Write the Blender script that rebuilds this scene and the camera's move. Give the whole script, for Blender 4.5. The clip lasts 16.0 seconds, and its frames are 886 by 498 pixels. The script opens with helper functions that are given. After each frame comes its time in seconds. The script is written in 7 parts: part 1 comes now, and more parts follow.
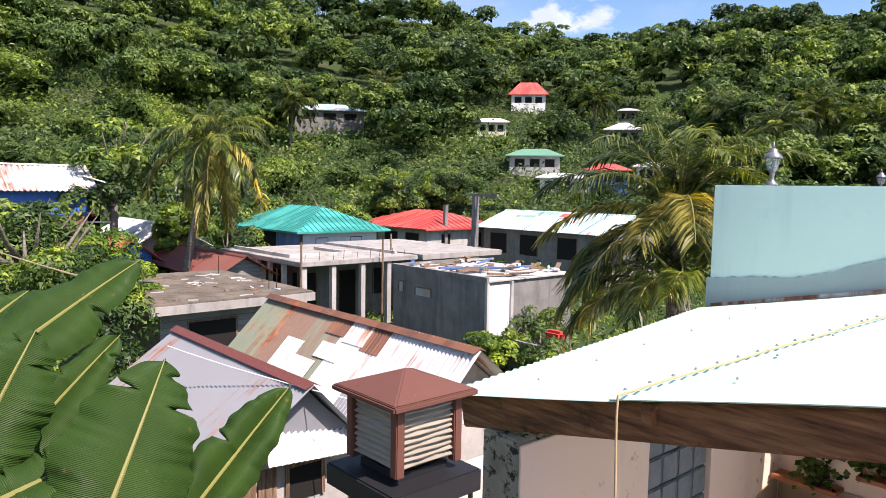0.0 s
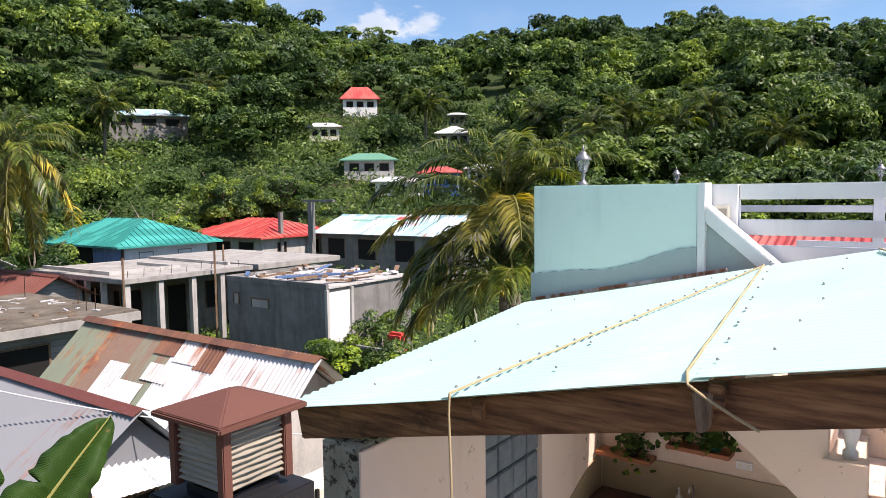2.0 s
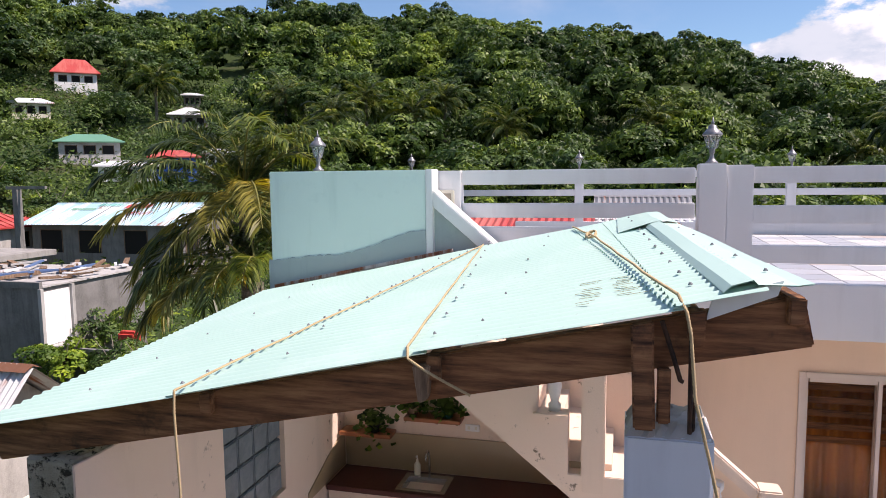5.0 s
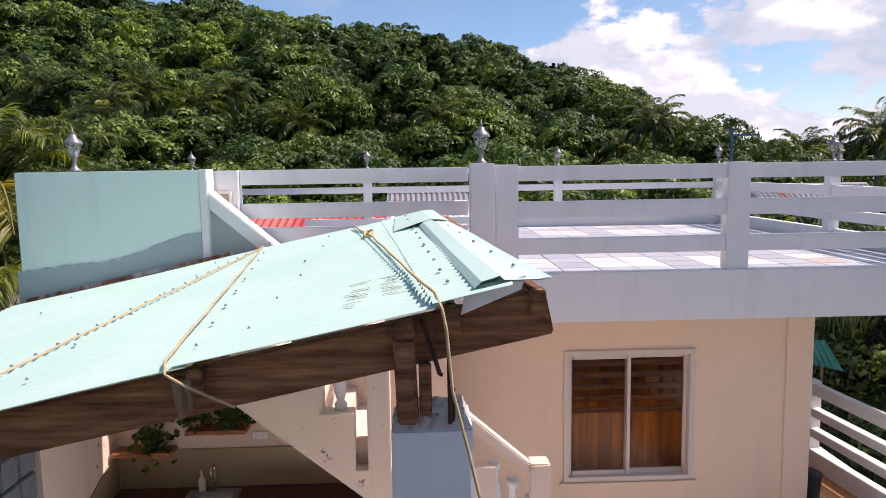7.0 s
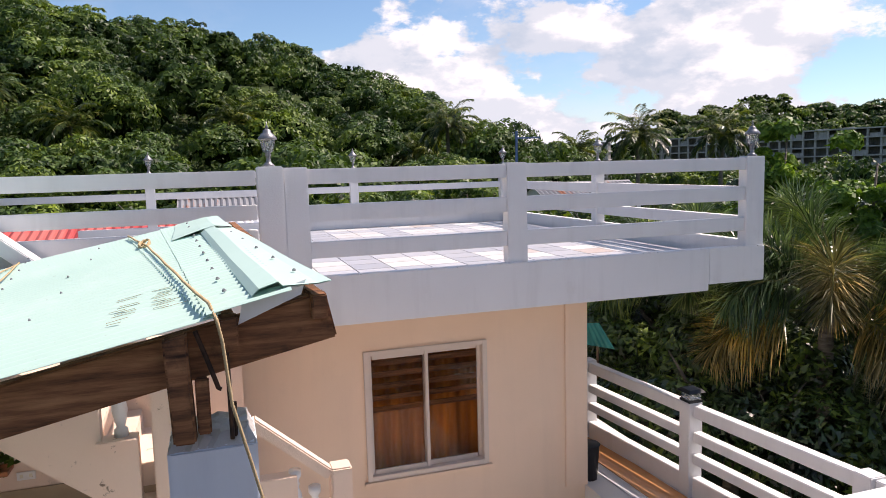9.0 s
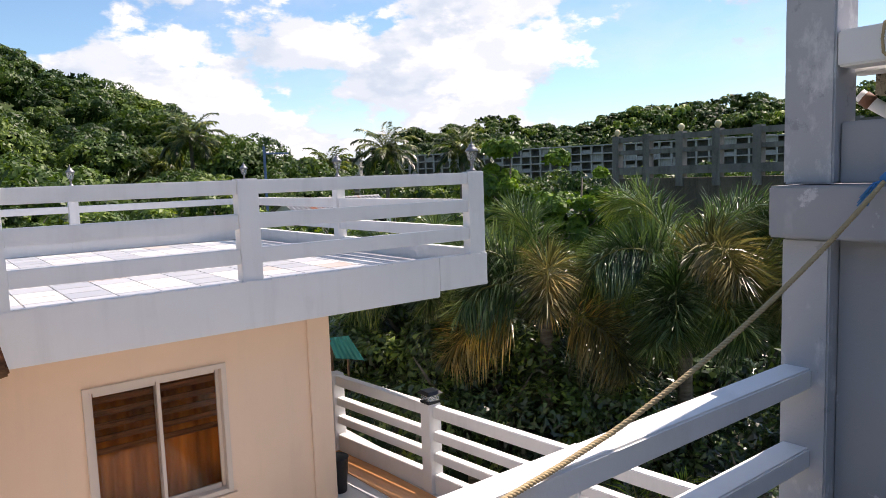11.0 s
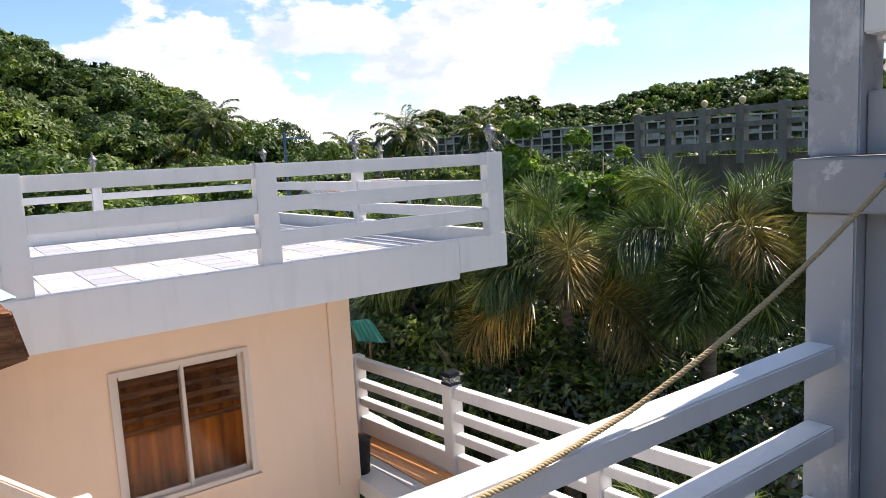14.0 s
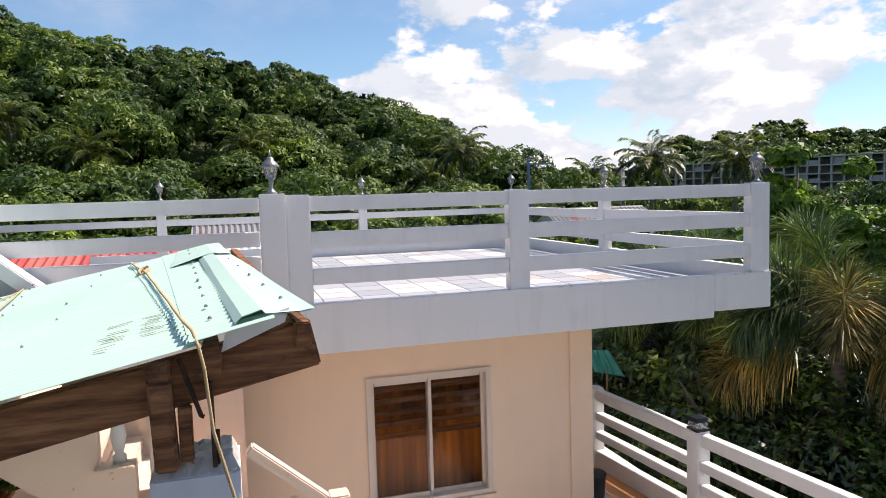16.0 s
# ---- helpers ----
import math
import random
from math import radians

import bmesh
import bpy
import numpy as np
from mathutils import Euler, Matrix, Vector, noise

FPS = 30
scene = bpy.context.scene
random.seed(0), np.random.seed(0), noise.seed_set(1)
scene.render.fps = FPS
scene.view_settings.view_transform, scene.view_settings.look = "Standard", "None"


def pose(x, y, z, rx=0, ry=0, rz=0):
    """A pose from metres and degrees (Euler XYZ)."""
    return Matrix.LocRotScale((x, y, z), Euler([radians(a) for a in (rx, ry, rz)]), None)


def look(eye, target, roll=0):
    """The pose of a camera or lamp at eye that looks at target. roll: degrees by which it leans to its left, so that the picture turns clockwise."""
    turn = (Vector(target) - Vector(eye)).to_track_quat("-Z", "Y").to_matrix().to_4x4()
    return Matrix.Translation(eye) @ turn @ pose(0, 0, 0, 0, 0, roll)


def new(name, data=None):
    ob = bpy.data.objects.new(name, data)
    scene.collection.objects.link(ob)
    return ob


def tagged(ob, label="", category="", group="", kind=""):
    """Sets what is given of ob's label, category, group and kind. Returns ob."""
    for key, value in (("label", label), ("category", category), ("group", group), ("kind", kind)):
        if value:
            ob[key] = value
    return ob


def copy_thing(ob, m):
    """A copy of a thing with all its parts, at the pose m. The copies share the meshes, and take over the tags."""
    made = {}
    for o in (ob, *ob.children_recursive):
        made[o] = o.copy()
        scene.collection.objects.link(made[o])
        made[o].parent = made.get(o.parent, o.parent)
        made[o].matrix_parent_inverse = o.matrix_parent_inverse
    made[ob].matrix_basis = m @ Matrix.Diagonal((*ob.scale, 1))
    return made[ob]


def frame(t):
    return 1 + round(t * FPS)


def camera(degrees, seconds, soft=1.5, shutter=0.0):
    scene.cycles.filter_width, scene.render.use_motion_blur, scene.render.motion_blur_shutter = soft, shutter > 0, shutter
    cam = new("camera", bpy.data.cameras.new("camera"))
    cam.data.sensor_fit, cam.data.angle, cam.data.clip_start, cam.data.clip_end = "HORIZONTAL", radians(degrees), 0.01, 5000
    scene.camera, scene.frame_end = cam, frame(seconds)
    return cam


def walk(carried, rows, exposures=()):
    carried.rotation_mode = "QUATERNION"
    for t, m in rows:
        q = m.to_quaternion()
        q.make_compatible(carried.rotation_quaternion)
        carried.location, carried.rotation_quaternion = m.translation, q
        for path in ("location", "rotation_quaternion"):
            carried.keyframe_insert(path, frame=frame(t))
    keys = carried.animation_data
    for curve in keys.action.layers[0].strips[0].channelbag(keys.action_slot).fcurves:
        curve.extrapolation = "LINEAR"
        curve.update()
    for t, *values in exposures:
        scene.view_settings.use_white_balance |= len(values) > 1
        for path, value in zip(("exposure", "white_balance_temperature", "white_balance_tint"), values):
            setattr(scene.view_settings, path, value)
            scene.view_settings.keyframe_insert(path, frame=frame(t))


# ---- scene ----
cam = camera(64.7, 16.0, 0.5)
PATH = [
    (0, (-0.315, -0.027, 6.95), (-1.808, 1.293, 6.778), 1.0),
    (0.5, (-0.293, -0.029, 6.958), (-1.688, 1.394, 6.786), 0.3),
    (1, (-0.279, -0.024, 6.963), (-1.59, 1.476, 6.791), 0.1),
    (1.5, (-0.261, -0.02, 6.968), (-1.493, 1.547, 6.802), -0.6),
    (2, (-0.255, -0.015, 6.969), (-1.409, 1.611, 6.81), -0.7),
    (2.5, (-0.247, -0.009, 6.968), (-1.314, 1.674, 6.798), -0.7),
    (3, (-0.244, 0.0, 6.969), (-1.223, 1.735, 6.79), -0.5),
    (3.5, (-0.234, 0.01, 6.968), (-1.101, 1.802, 6.782), -0.7),
    (3.7, (-0.241, 0.02, 6.964), (-1.062, 1.834, 6.775), -0.8),
    (5.8, (-0.064, -0.016, 6.988), (-0.406, 1.941, 6.76), -0.0),
    (6, (-0.044, -0.016, 6.993), (-0.347, 1.947, 6.759), 0.1),
    (6.5, (-0.027, -0.001, 6.995), (-0.155, 1.982, 6.774), -1.1),
    (7, (-0.012, 0.005, 6.999), (0.045, 1.991, 6.773), -0.9),
    (7.5, (0.006, 0.019, 6.996), (0.209, 1.994, 6.76), -1.0),
    (8, (0.033, 0.018, 6.996), (0.41, 1.969, 6.77), -0.8),
    (8.5, (0.058, 0.017, 6.994), (0.545, 1.944, 6.776), -1.3),
    (9, (0.086, -0.003, 6.997), (0.69, 1.889, 6.766), -1.6),
    (9.5, (0.122, -0.031, 6.999), (0.917, 1.79, 6.772), -1.2),
    (10, (0.165, -0.058, 6.996), (1.115, 1.685, 6.752), -1.5),
    (10.2, (0.182, -0.083, 6.998), (1.188, 1.63, 6.769), -1.5),
    (12.3, (0.333, -0.164, 6.981), (1.724, 1.253, 6.74), -2.6),
    (12.5, (0.325, -0.171, 6.981), (1.72, 1.242, 6.741), -2.5),
    (13, (0.323, -0.165, 6.978), (1.683, 1.278, 6.719), -2.6),
    (13.5, (0.306, -0.151, 6.98), (1.579, 1.372, 6.73), -2.9),
    (14, (0.297, -0.129, 6.975), (1.454, 1.482, 6.72), -3.0),
    (14.5, (0.281, -0.089, 6.971), (1.308, 1.609, 6.719), -2.8),
    (15, (0.26, -0.055, 6.978), (1.154, 1.717, 6.734), -1.8),
    (15.5, (0.224, -0.02, 6.978), (0.98, 1.82, 6.772), -1.2),
    (16, (0.2, -0.049, 7.004), (0.769, 1.862, 6.847), -1.7),
]
walk(cam, [(t, look(eye, target, roll)) for t, eye, target, roll in PATH],
     exposures=[(0, 0.66, 6900, 26), (1.3, 0.60, 6900, 24), (2.0, 0.45, 6900, 22), (2.5, 0.40, 6900, 21), (3.1, 0.31, 6800, 18), (3.7, 0.26, 6850, 22), (7, 0.19, 7000, 28), (10, 0.28, 7200, 23), (12.5, 0.57, 7200, 20), (14, 0.59, 7250, 20), (15.3, 0.52, 7200, 21), (16, 0.29, 7200, 20)])

# ---------- light ----------
world = bpy.data.worlds.new("sky")
scene.world = world
world.use_nodes = True
wn, wl = world.node_tree.nodes, world.node_tree.links
wn.clear()
SUN_AZ, SUN_EL = -84.0, 54.5          # degrees: left of +Y is positive, height over the horizon
sky = wn.new("ShaderNodeTexSky")
sky.sky_type, sky.sun_disc = "NISHITA", False
sky.sun_elevation, sky.sun_rotation = radians(SUN_EL), radians(-SUN_AZ)
sky.air_density, sky.dust_density, sky.ozone_density = 1.0, 0.1, 1.5
wtc = wn.new("ShaderNodeTexCoord")
wsep = wn.new("ShaderNodeSeparateXYZ")
wl.new(wtc.outputs["Generated"], wsep.inputs[0])


def wmath(op, a, b=None, clamp=False):
    n = wn.new("ShaderNodeMath")
    n.operation, n.use_clamp = op, clamp
    for i, v in enumerate((a, b)):
        if v is None:
            continue
        if isinstance(v, (int, float)):
            n.inputs[i].default_value = v
        else:
            wl.new(v, n.inputs[i])
    return n.outputs[0]


# cumulus: fractal noise on the sky dome, flattened towards the horizon, lit from the sun's side
def cloud_noise(shift, scale, detail, rough):
    m = wn.new("ShaderNodeMapping")
    m.inputs["Scale"].default_value = (2.4, 2.4, 4.6)
    m.inputs["Location"].default_value = shift
    wl.new(wtc.outputs["Generated"], m.inputs[0])
    n = wn.new("ShaderNodeTexNoise")
    n.inputs["Scale"].default_value, n.inputs["Detail"].default_value, n.inputs["Roughness"].default_value = scale, detail, rough
    wl.new(m.outputs[0], n.inputs["Vector"])
    return n.outputs[0]


def wspan(v, a, b, lo=0.0, hi=1.0):
    n = wn.new("ShaderNodeMapRange")
    n.interpolation_type = "SMOOTHSTEP"
    for key, x in (("From Min", a), ("From Max", b), ("To Min", lo), ("To Max", hi)):
        n.inputs[key].default_value = x
    wl.new(v, n.inputs["Value"])
    return n.outputs[0]


def wblend(fac, a, b):
    n = wn.new("ShaderNodeMix")
    n.data_type = "RGBA"
    for i, v in ((0, fac), (6, a), (7, b)):
        if isinstance(v, tuple):
            n.inputs[i].default_value = (*v, 1)
        else:
            wl.new(v, n.inputs[i])
    return n.outputs[2]


CLOUD = (3.1, 0.7, 0.35)
body = cloud_noise(CLOUD, 2.1, 13.0, 0.57)
ahead = cloud_noise((CLOUD[0] + 0.10, CLOUD[1], CLOUD[2] + 0.13), 2.1, 6.0, 0.52)
# the bank stands over the valley mouth, thins out towards the hill and beyond the tower
bank = wmath("MULTIPLY", wspan(wsep.outputs[0], 0.05, 0.34), wspan(wsep.outputs[0], 0.95, 0.72))
low = wmath("MULTIPLY", wmath("SUBTRACT", 0.30, wsep.outputs[2]), 0.22)
dens = wmath("ADD", wmath("ADD", body, wmath("SUBTRACT", wmath("MULTIPLY", bank, 0.205), 0.075)), low)
cover = wspan(dens, 0.570, 0.625)
lit = wspan(wmath("SUBTRACT", dens, ahead), 0.04, 0.24)
puffs = wspan(cloud_noise((1.0, 2.0, 0.5), 4.6, 9.0, 0.55), 0.40, 0.60)
shade = wmath("MULTIPLY", wspan(lit, 0.0, 1.0, 0.35, 1.0), wspan(puffs, 0.0, 1.0, 0.45, 1.0))
cloud = wblend(shade, (3.5, 4.75, 6.1), (8.5, 8.9, 9.2))
# thin high veil
veil = wmath("MULTIPLY", wspan(cloud_noise((0.2, 5.0, 1.0), 1.1, 7.0, 0.6), 0.42, 0.75), 0.42)
whue = wn.new("ShaderNodeMix")
whue.data_type, whue.blend_type = "RGBA", "MULTIPLY"
whue.inputs[0].default_value, whue.inputs[7].default_value = 1.0, (0.80, 1.04, 1.16, 1)
wl.new(sky.outputs[0], whue.inputs[6])
wmix = wblend(cover, wblend(veil, whue.outputs[2], (6.4, 7.0, 7.6)), cloud)
wbg = wn.new("ShaderNodeBackground")
wbg.inputs["Strength"].default_value = 0.11
wl.new(wmix, wbg.inputs[0])
wout = wn.new("ShaderNodeOutputWorld")
wl.new(wbg.outputs[0], wout.inputs[0])

sun = new("sun", bpy.data.lights.new("sun", "SUN"))
sun.data.energy, sun.data.angle, sun.data.color = 5.4, radians(0.53), (1.0, 0.955, 0.88)
sd = Vector((-math.sin(radians(SUN_AZ)) * math.cos(radians(SUN_EL)), math.cos(radians(SUN_AZ)) * math.cos(radians(SUN_EL)), math.sin(radians(SUN_EL))))
sun.matrix_world = look(sd * 60, (0, 0, 0))

# ---------- materials ----------


class Mat:
    """A node material being built."""

    def __init__(self, name, rough=0.7, metal=0.0, spec=0.4):
        self.m = bpy.data.materials.new(name)
        self.m.use_nodes = True
        self.n, self.l = self.m.node_tree.nodes, self.m.node_tree.links
        self.b = self.n["Principled BSDF"]
        self.b.inputs["Roughness"].default_value = rough
        self.b.inputs["Metallic"].default_value = metal
        self.b.inputs["Specular IOR Level"].default_value = spec
        tc = self.n.new("ShaderNodeTexCoord")
        self.co = tc.outputs["Object"]
        self.gen = tc.outputs["Generated"]

    def stretched(self, scale):
        mp = self.n.new("ShaderNodeMapping")
        mp.inputs["Scale"].default_value = scale
        self.l.new(self.co, mp.inputs[0])
        return mp.outputs[0]

    def noise(self, scale, detail=4.0, rough=0.55, vec=None):
        n = self.n.new("ShaderNodeTexNoise")
        n.inputs["Scale"].default_value, n.inputs["Detail"].default_value = scale, detail
        n.inputs["Roughness"].default_value = rough
        self.l.new(vec or self.co, n.inputs["Vector"])
        return n.outputs[0]

    def ramp(self, fac, *stops):
        r = self.n.new("ShaderNodeValToRGB")
        while len(r.color_ramp.elements) < len(stops):
            r.color_ramp.elements.new(0.5)
        for e, (p, c) in zip(r.color_ramp.elements, stops):
            e.position, e.color = p, (*c, 1)
        self.l.new(fac, r.inputs[0])
        return r.outputs[0]

    def mix(self, fac, a, b, kind="MIX"):
        x = self.n.new("ShaderNodeMix")
        x.data_type, x.blend_type = "RGBA", kind
        for i, v in ((0, fac), (6, a), (7, b)):
            if isinstance(v, (int, float)):
                x.inputs[i].default_value = v
            elif isinstance(v, tuple):
                x.inputs[i].default_value = (*v, 1)
            else:
                self.l.new(v, x.inputs[i])
        return x.outputs[2]

    def span(self, v, a, b, lo=0.0, hi=1.0):
        r = self.n.new("ShaderNodeMapRange")
        for k, x in (("From Min", a), ("From Max", b), ("To Min", lo), ("To Max", hi)):
            r.inputs[k].default_value = x
        self.l.new(v, r.inputs["Value"])
        return r.outputs[0]

    def color(self, v):
        if isinstance(v, tuple):
            self.b.inputs["Base Color"].default_value = (*v, 1)
        else:
            self.l.new(v, self.b.inputs["Base Color"])
        return self

    def bump(self, h, strength=0.3, dist=0.01):
        bp = self.n.new("ShaderNodeBump")
        bp.inputs["Strength"].default_value, bp.inputs["Distance"].default_value = strength, dist
        self.l.new(h, bp.inputs["Height"])
        self.l.new(bp.outputs[0], self.b.inputs["Normal"])
        return self

    def rand(self):
        return self.n.new("ShaderNodeObjectInfo").outputs["Random"]

    def island(self):
        return self.n.new("ShaderNodeNewGeometry").outputs["Random Per Island"]


def plaster(name, col, dirt=(0.35, 0.33, 0.30), amount=0.35, rough=0.75, grain=60.0):
    k = Mat(name, rough)
    base = k.mix(k.noise(1.3, 5), tuple(c * 0.93 for c in col), tuple(min(1, c * 1.05) for c in col))
    runs = k.noise(1.0, 5, 0.6, k.stretched((5.0, 5.0, 0.5)))
    spots = k.span(k.noise(3.2, 6, 0.65), 0.60, 0.78)
    base = k.mix(k.span(runs, 0.52, 0.85, 0, amount), base, dirt)
    base = k.mix(k.mix(1.0, spots, (amount * 0.6,) * 3, "MULTIPLY"), base, dirt)
    return k.color(base).bump(k.noise(grain, 4), 0.25, 0.004).m


def concrete(name, lo, hi, stain=(0.06, 0.055, 0.05), rough=0.9):
    k = Mat(name, rough, spec=0.2)
    base = k.mix(k.span(k.noise(0.9, 7, 0.65), 0.3, 0.7), lo, hi)
    runs = k.noise(1.0, 6, 0.65, k.stretched((2.5, 2.5, 0.35)))
    base = k.mix(k.span(runs, 0.5, 0.75, 0, 0.75), base, stain)
    base = k.mix(k.span(k.noise(14, 5), 0.4, 0.7, 0, 0.35), base, hi)
    return k.color(base).bump(k.noise(25, 6, 0.7), 0.5, 0.012).m


M = {}
M["white"] = plaster("white_paint", (0.80, 0.79, 0.78), amount=0.22)
M["peach"] = plaster("peach_paint", (0.83, 0.625, 0.465), (0.55, 0.42, 0.33), 0.18)
k = Mat("cracked_pink_plaster", 0.8, 0, 0.25)
c = k.mix(k.noise(1.2, 5), (0.70, 0.55, 0.45), (0.80, 0.64, 0.53))
pits = k.span(k.noise(9, 7, 0.75), 0.60, 0.66)
where = k.span(k.noise(1.1, 3), 0.48, 0.6)
c = k.mix(k.mix(1.0, pits, where, "MULTIPLY"), c, (0.22, 0.17, 0.13))
c = k.mix(k.span(k.noise(1.0, 5, 0.6, k.stretched((4, 4, 0.5))), 0.55, 0.8, 0, 0.3), c, (0.45, 0.36, 0.29))
M["pink"] = k.color(c).bump(k.noise(40, 6, 0.7), 0.4, 0.006).m
M["mint"] = plaster("mint_paint", (0.70, 0.84, 0.775), (0.34, 0.50, 0.45), 0.35, 0.6)
M["cement_patch"] = plaster("bare_render", (0.36, 0.43, 0.43), (0.2, 0.25, 0.26), 0.5, 0.9, 30)
M["bluewhite"] = plaster("pale_blue_render", (0.70, 0.74, 0.79), (0.36, 0.37, 0.40), 0.35, 0.9, 22)
k = Mat("blotched_grey_render", 0.85, 0, 0.25)
c = k.mix(k.noise(0.8, 5), (0.32, 0.325, 0.345), (0.41, 0.415, 0.435))
c = k.mix(k.span(k.noise(1.0, 5, 0.6, k.stretched((2.2, 2.2, 1.1))), 0.58, 0.63, 0, 0.6), c, (0.54, 0.54, 0.56))
c = k.mix(k.span(k.noise(5.0, 7, 0.7), 0.60, 0.64, 0, 0.75), c, (0.66, 0.66, 0.67))
c = k.mix(k.span(k.noise(1.0, 6, 0.65, k.stretched((6, 6, 0.6))), 0.6, 0.72, 0, 0.4), c, (0.16, 0.16, 0.17))
M["tower"] = k.color(c).bump(k.noise(22, 5, 0.7), 0.35, 0.006).m
k = Mat("patched_pale_render", 0.85, 0, 0.25)
c = k.mix(k.noise(1.2, 5), (0.40, 0.41, 0.435), (0.50, 0.51, 0.53))
c = k.mix(k.span(k.noise(2.6, 7, 0.7, k.stretched((1.4, 1.4, 0.8))), 0.52, 0.60, 0, 0.8), c, (0.70, 0.70, 0.70))
c = k.mix(k.span(k.noise(9, 6, 0.7), 0.60, 0.66, 0, 0.5), c, (0.24, 0.24, 0.26))
M["tower_pillar"] = k.color(c).bump(k.noise(18, 6, 0.7), 0.5, 0.008).m
M["concrete"] = concrete("weathered_concrete", (0.15, 0.147, 0.137), (0.28, 0.27, 0.255))
M["dark_concrete"] = concrete("stained_concrete", (0.060, 0.052, 0.040), (0.22, 0.185, 0.145), (0.035, 0.032, 0.026))
M["slab_concrete"] = concrete("worn_slab", (0.26, 0.25, 0.23), (0.42, 0.40, 0.37), (0.12, 0.11, 0.10))
M["light_concrete"] = concrete("pale_concrete", (0.34, 0.33, 0.31), (0.54, 0.52, 0.49), (0.17, 0.16, 0.145))
k = Mat("pitted_concrete", 0.92, 0, 0.15)
c = k.mix(k.span(k.noise(2.0, 6, 0.65), 0.35, 0.65), (0.30, 0.255, 0.185), (0.56, 0.49, 0.38))
pit = k.span(k.noise(13, 6, 0.72), 0.53, 0.60)
c = k.mix(pit, c, (0.055, 0.042, 0.030))
M["raw_concrete"] = k.color(c).bump(k.noise(13, 6, 0.72), 1.0, 0.03).m
M["cream"] = plaster("cream_paint", (0.74, 0.70, 0.58), amount=0.4)
M["blue"] = plaster("bright_blue_paint", (0.05, 0.16, 0.55), amount=0.25)
# near-black for the shade inside openings; also a pot and wall joints
M["dark"] = Mat("shade_and_black_paint", 0.9).color((0.012, 0.011, 0.010)).m


def painted_metal(name, col, rust=0.0, rough=0.45, old=None, along=(8, 0.45, 0.45)):
    k = Mat(name, rough, 0.0, 0.5)
    base = k.mix(k.noise(0.8, 5), tuple(c * 0.85 for c in col), tuple(min(1, c * 1.1) for c in col))
    if old:
        base = k.mix(k.span(k.noise(0.45, 4, 0.6, k.stretched((3.0, 0.5, 0.5))), 0.46, 0.54), base, old)
    if rust:
        streak = k.noise(0.9, 7, 0.7, k.stretched(along))
        patch = k.noise(0.35, 4, 0.6)
        f = k.mix(0.55, streak, patch)
        rc = k.ramp(k.noise(6, 5), (0.35, (0.16, 0.045, 0.02)), (0.6, (0.32, 0.10, 0.03)), (0.75, (0.45, 0.22, 0.07)))
        base = k.mix(k.span(f, 0.62 - rust * 0.16, 0.68 - rust * 0.14), base, rc)
    base = k.mix(k.span(k.noise(18, 4), 0.55, 0.75, 0, 0.25), base, (0.25, 0.24, 0.22))
    return k.color(base).bump(k.noise(9, 3), 0.12, 0.01).m


k = Mat("mint_roof_paint", 0.42, 0.0, 0.5)
c = k.mix(k.noise(0.9, 5), (0.46, 0.685, 0.585), (0.57, 0.775, 0.675))
c = k.mix(k.span(k.noise(2.0, 6, 0.7), 0.52, 0.72, 0, 0.5), c, (0.66, 0.80, 0.735))
c = k.mix(k.span(k.noise(30, 5, 0.7), 0.66, 0.74, 0, 0.6), c, (0.34, 0.42, 0.36))
M["mint_roof"] = k.color(c).bump(k.noise(7, 4), 0.1, 0.006).m
M["white_roof"] = painted_metal("bare_zinc", (0.72, 0.73, 0.74), 0.45, 0.4)
M["zinc"] = painted_metal("grey_zinc", (0.21, 0.22, 0.235), 0.4, 0.6, None)
M["olive_roof"] = painted_metal("faded_green_and_rust", (0.17, 0.20, 0.14), 0.42, 0.7, (0.19, 0.12, 0.085))
M["worn_white"] = painted_metal("rust_streaked_white", (0.56, 0.57, 0.57), 0.66, 0.6)
M["deep_rust"] = painted_metal("deep_rust_sheet", (0.13, 0.055, 0.035), 0.5, 0.75, (0.20, 0.085, 0.045))
M["rust_roof"] = painted_metal("rusty_sheet", (0.58, 0.56, 0.53), 1.0, 0.6)
M["maroon"] = painted_metal("maroon_paint", (0.17, 0.05, 0.035), 0.2, 0.55)
M["red_roof"] = painted_metal("red_roof_paint", (0.46, 0.055, 0.045), 0.1, 0.5, (0.50, 0.11, 0.085))
M["teal_roof"] = painted_metal("teal_roof_paint", (0.012, 0.23, 0.195), 0.0, 0.5, (0.04, 0.36, 0.31))
M["green_roof"] = painted_metal("green_roof_paint", (0.12, 0.30, 0.20), 0.1, 0.5)
M["sky_roof"] = painted_metal("pale_blue_roof", (0.30, 0.50, 0.56), 0.40, 0.45, (0.56, 0.64, 0.66))

k = Mat("old_dark_wood", 0.75, 0, 0.3)
g = k.noise(2.0, 8, 0.65, k.stretched((1.2, 14, 14)))
c = k.ramp(g, (0.30, (0.040, 0.017, 0.009)), (0.48, (0.21, 0.088, 0.038)), (0.70, (0.42, 0.20, 0.09)))
c = k.mix(k.span(k.noise(2.6, 6, 0.7), 0.55, 0.67, 0, 0.8), c, (0.022, 0.014, 0.010))
M["beam"] = k.color(c).bump(g, 0.5, 0.008).m
k = Mat("grey_wood", 0.8, 0, 0.2)
g = k.noise(2.0, 8, 0.65, k.stretched((14, 14, 1.2)))
c = k.ramp(g, (0.30, (0.07, 0.042, 0.026)), (0.55, (0.24, 0.155, 0.10)), (0.75, (0.42, 0.32, 0.23)))
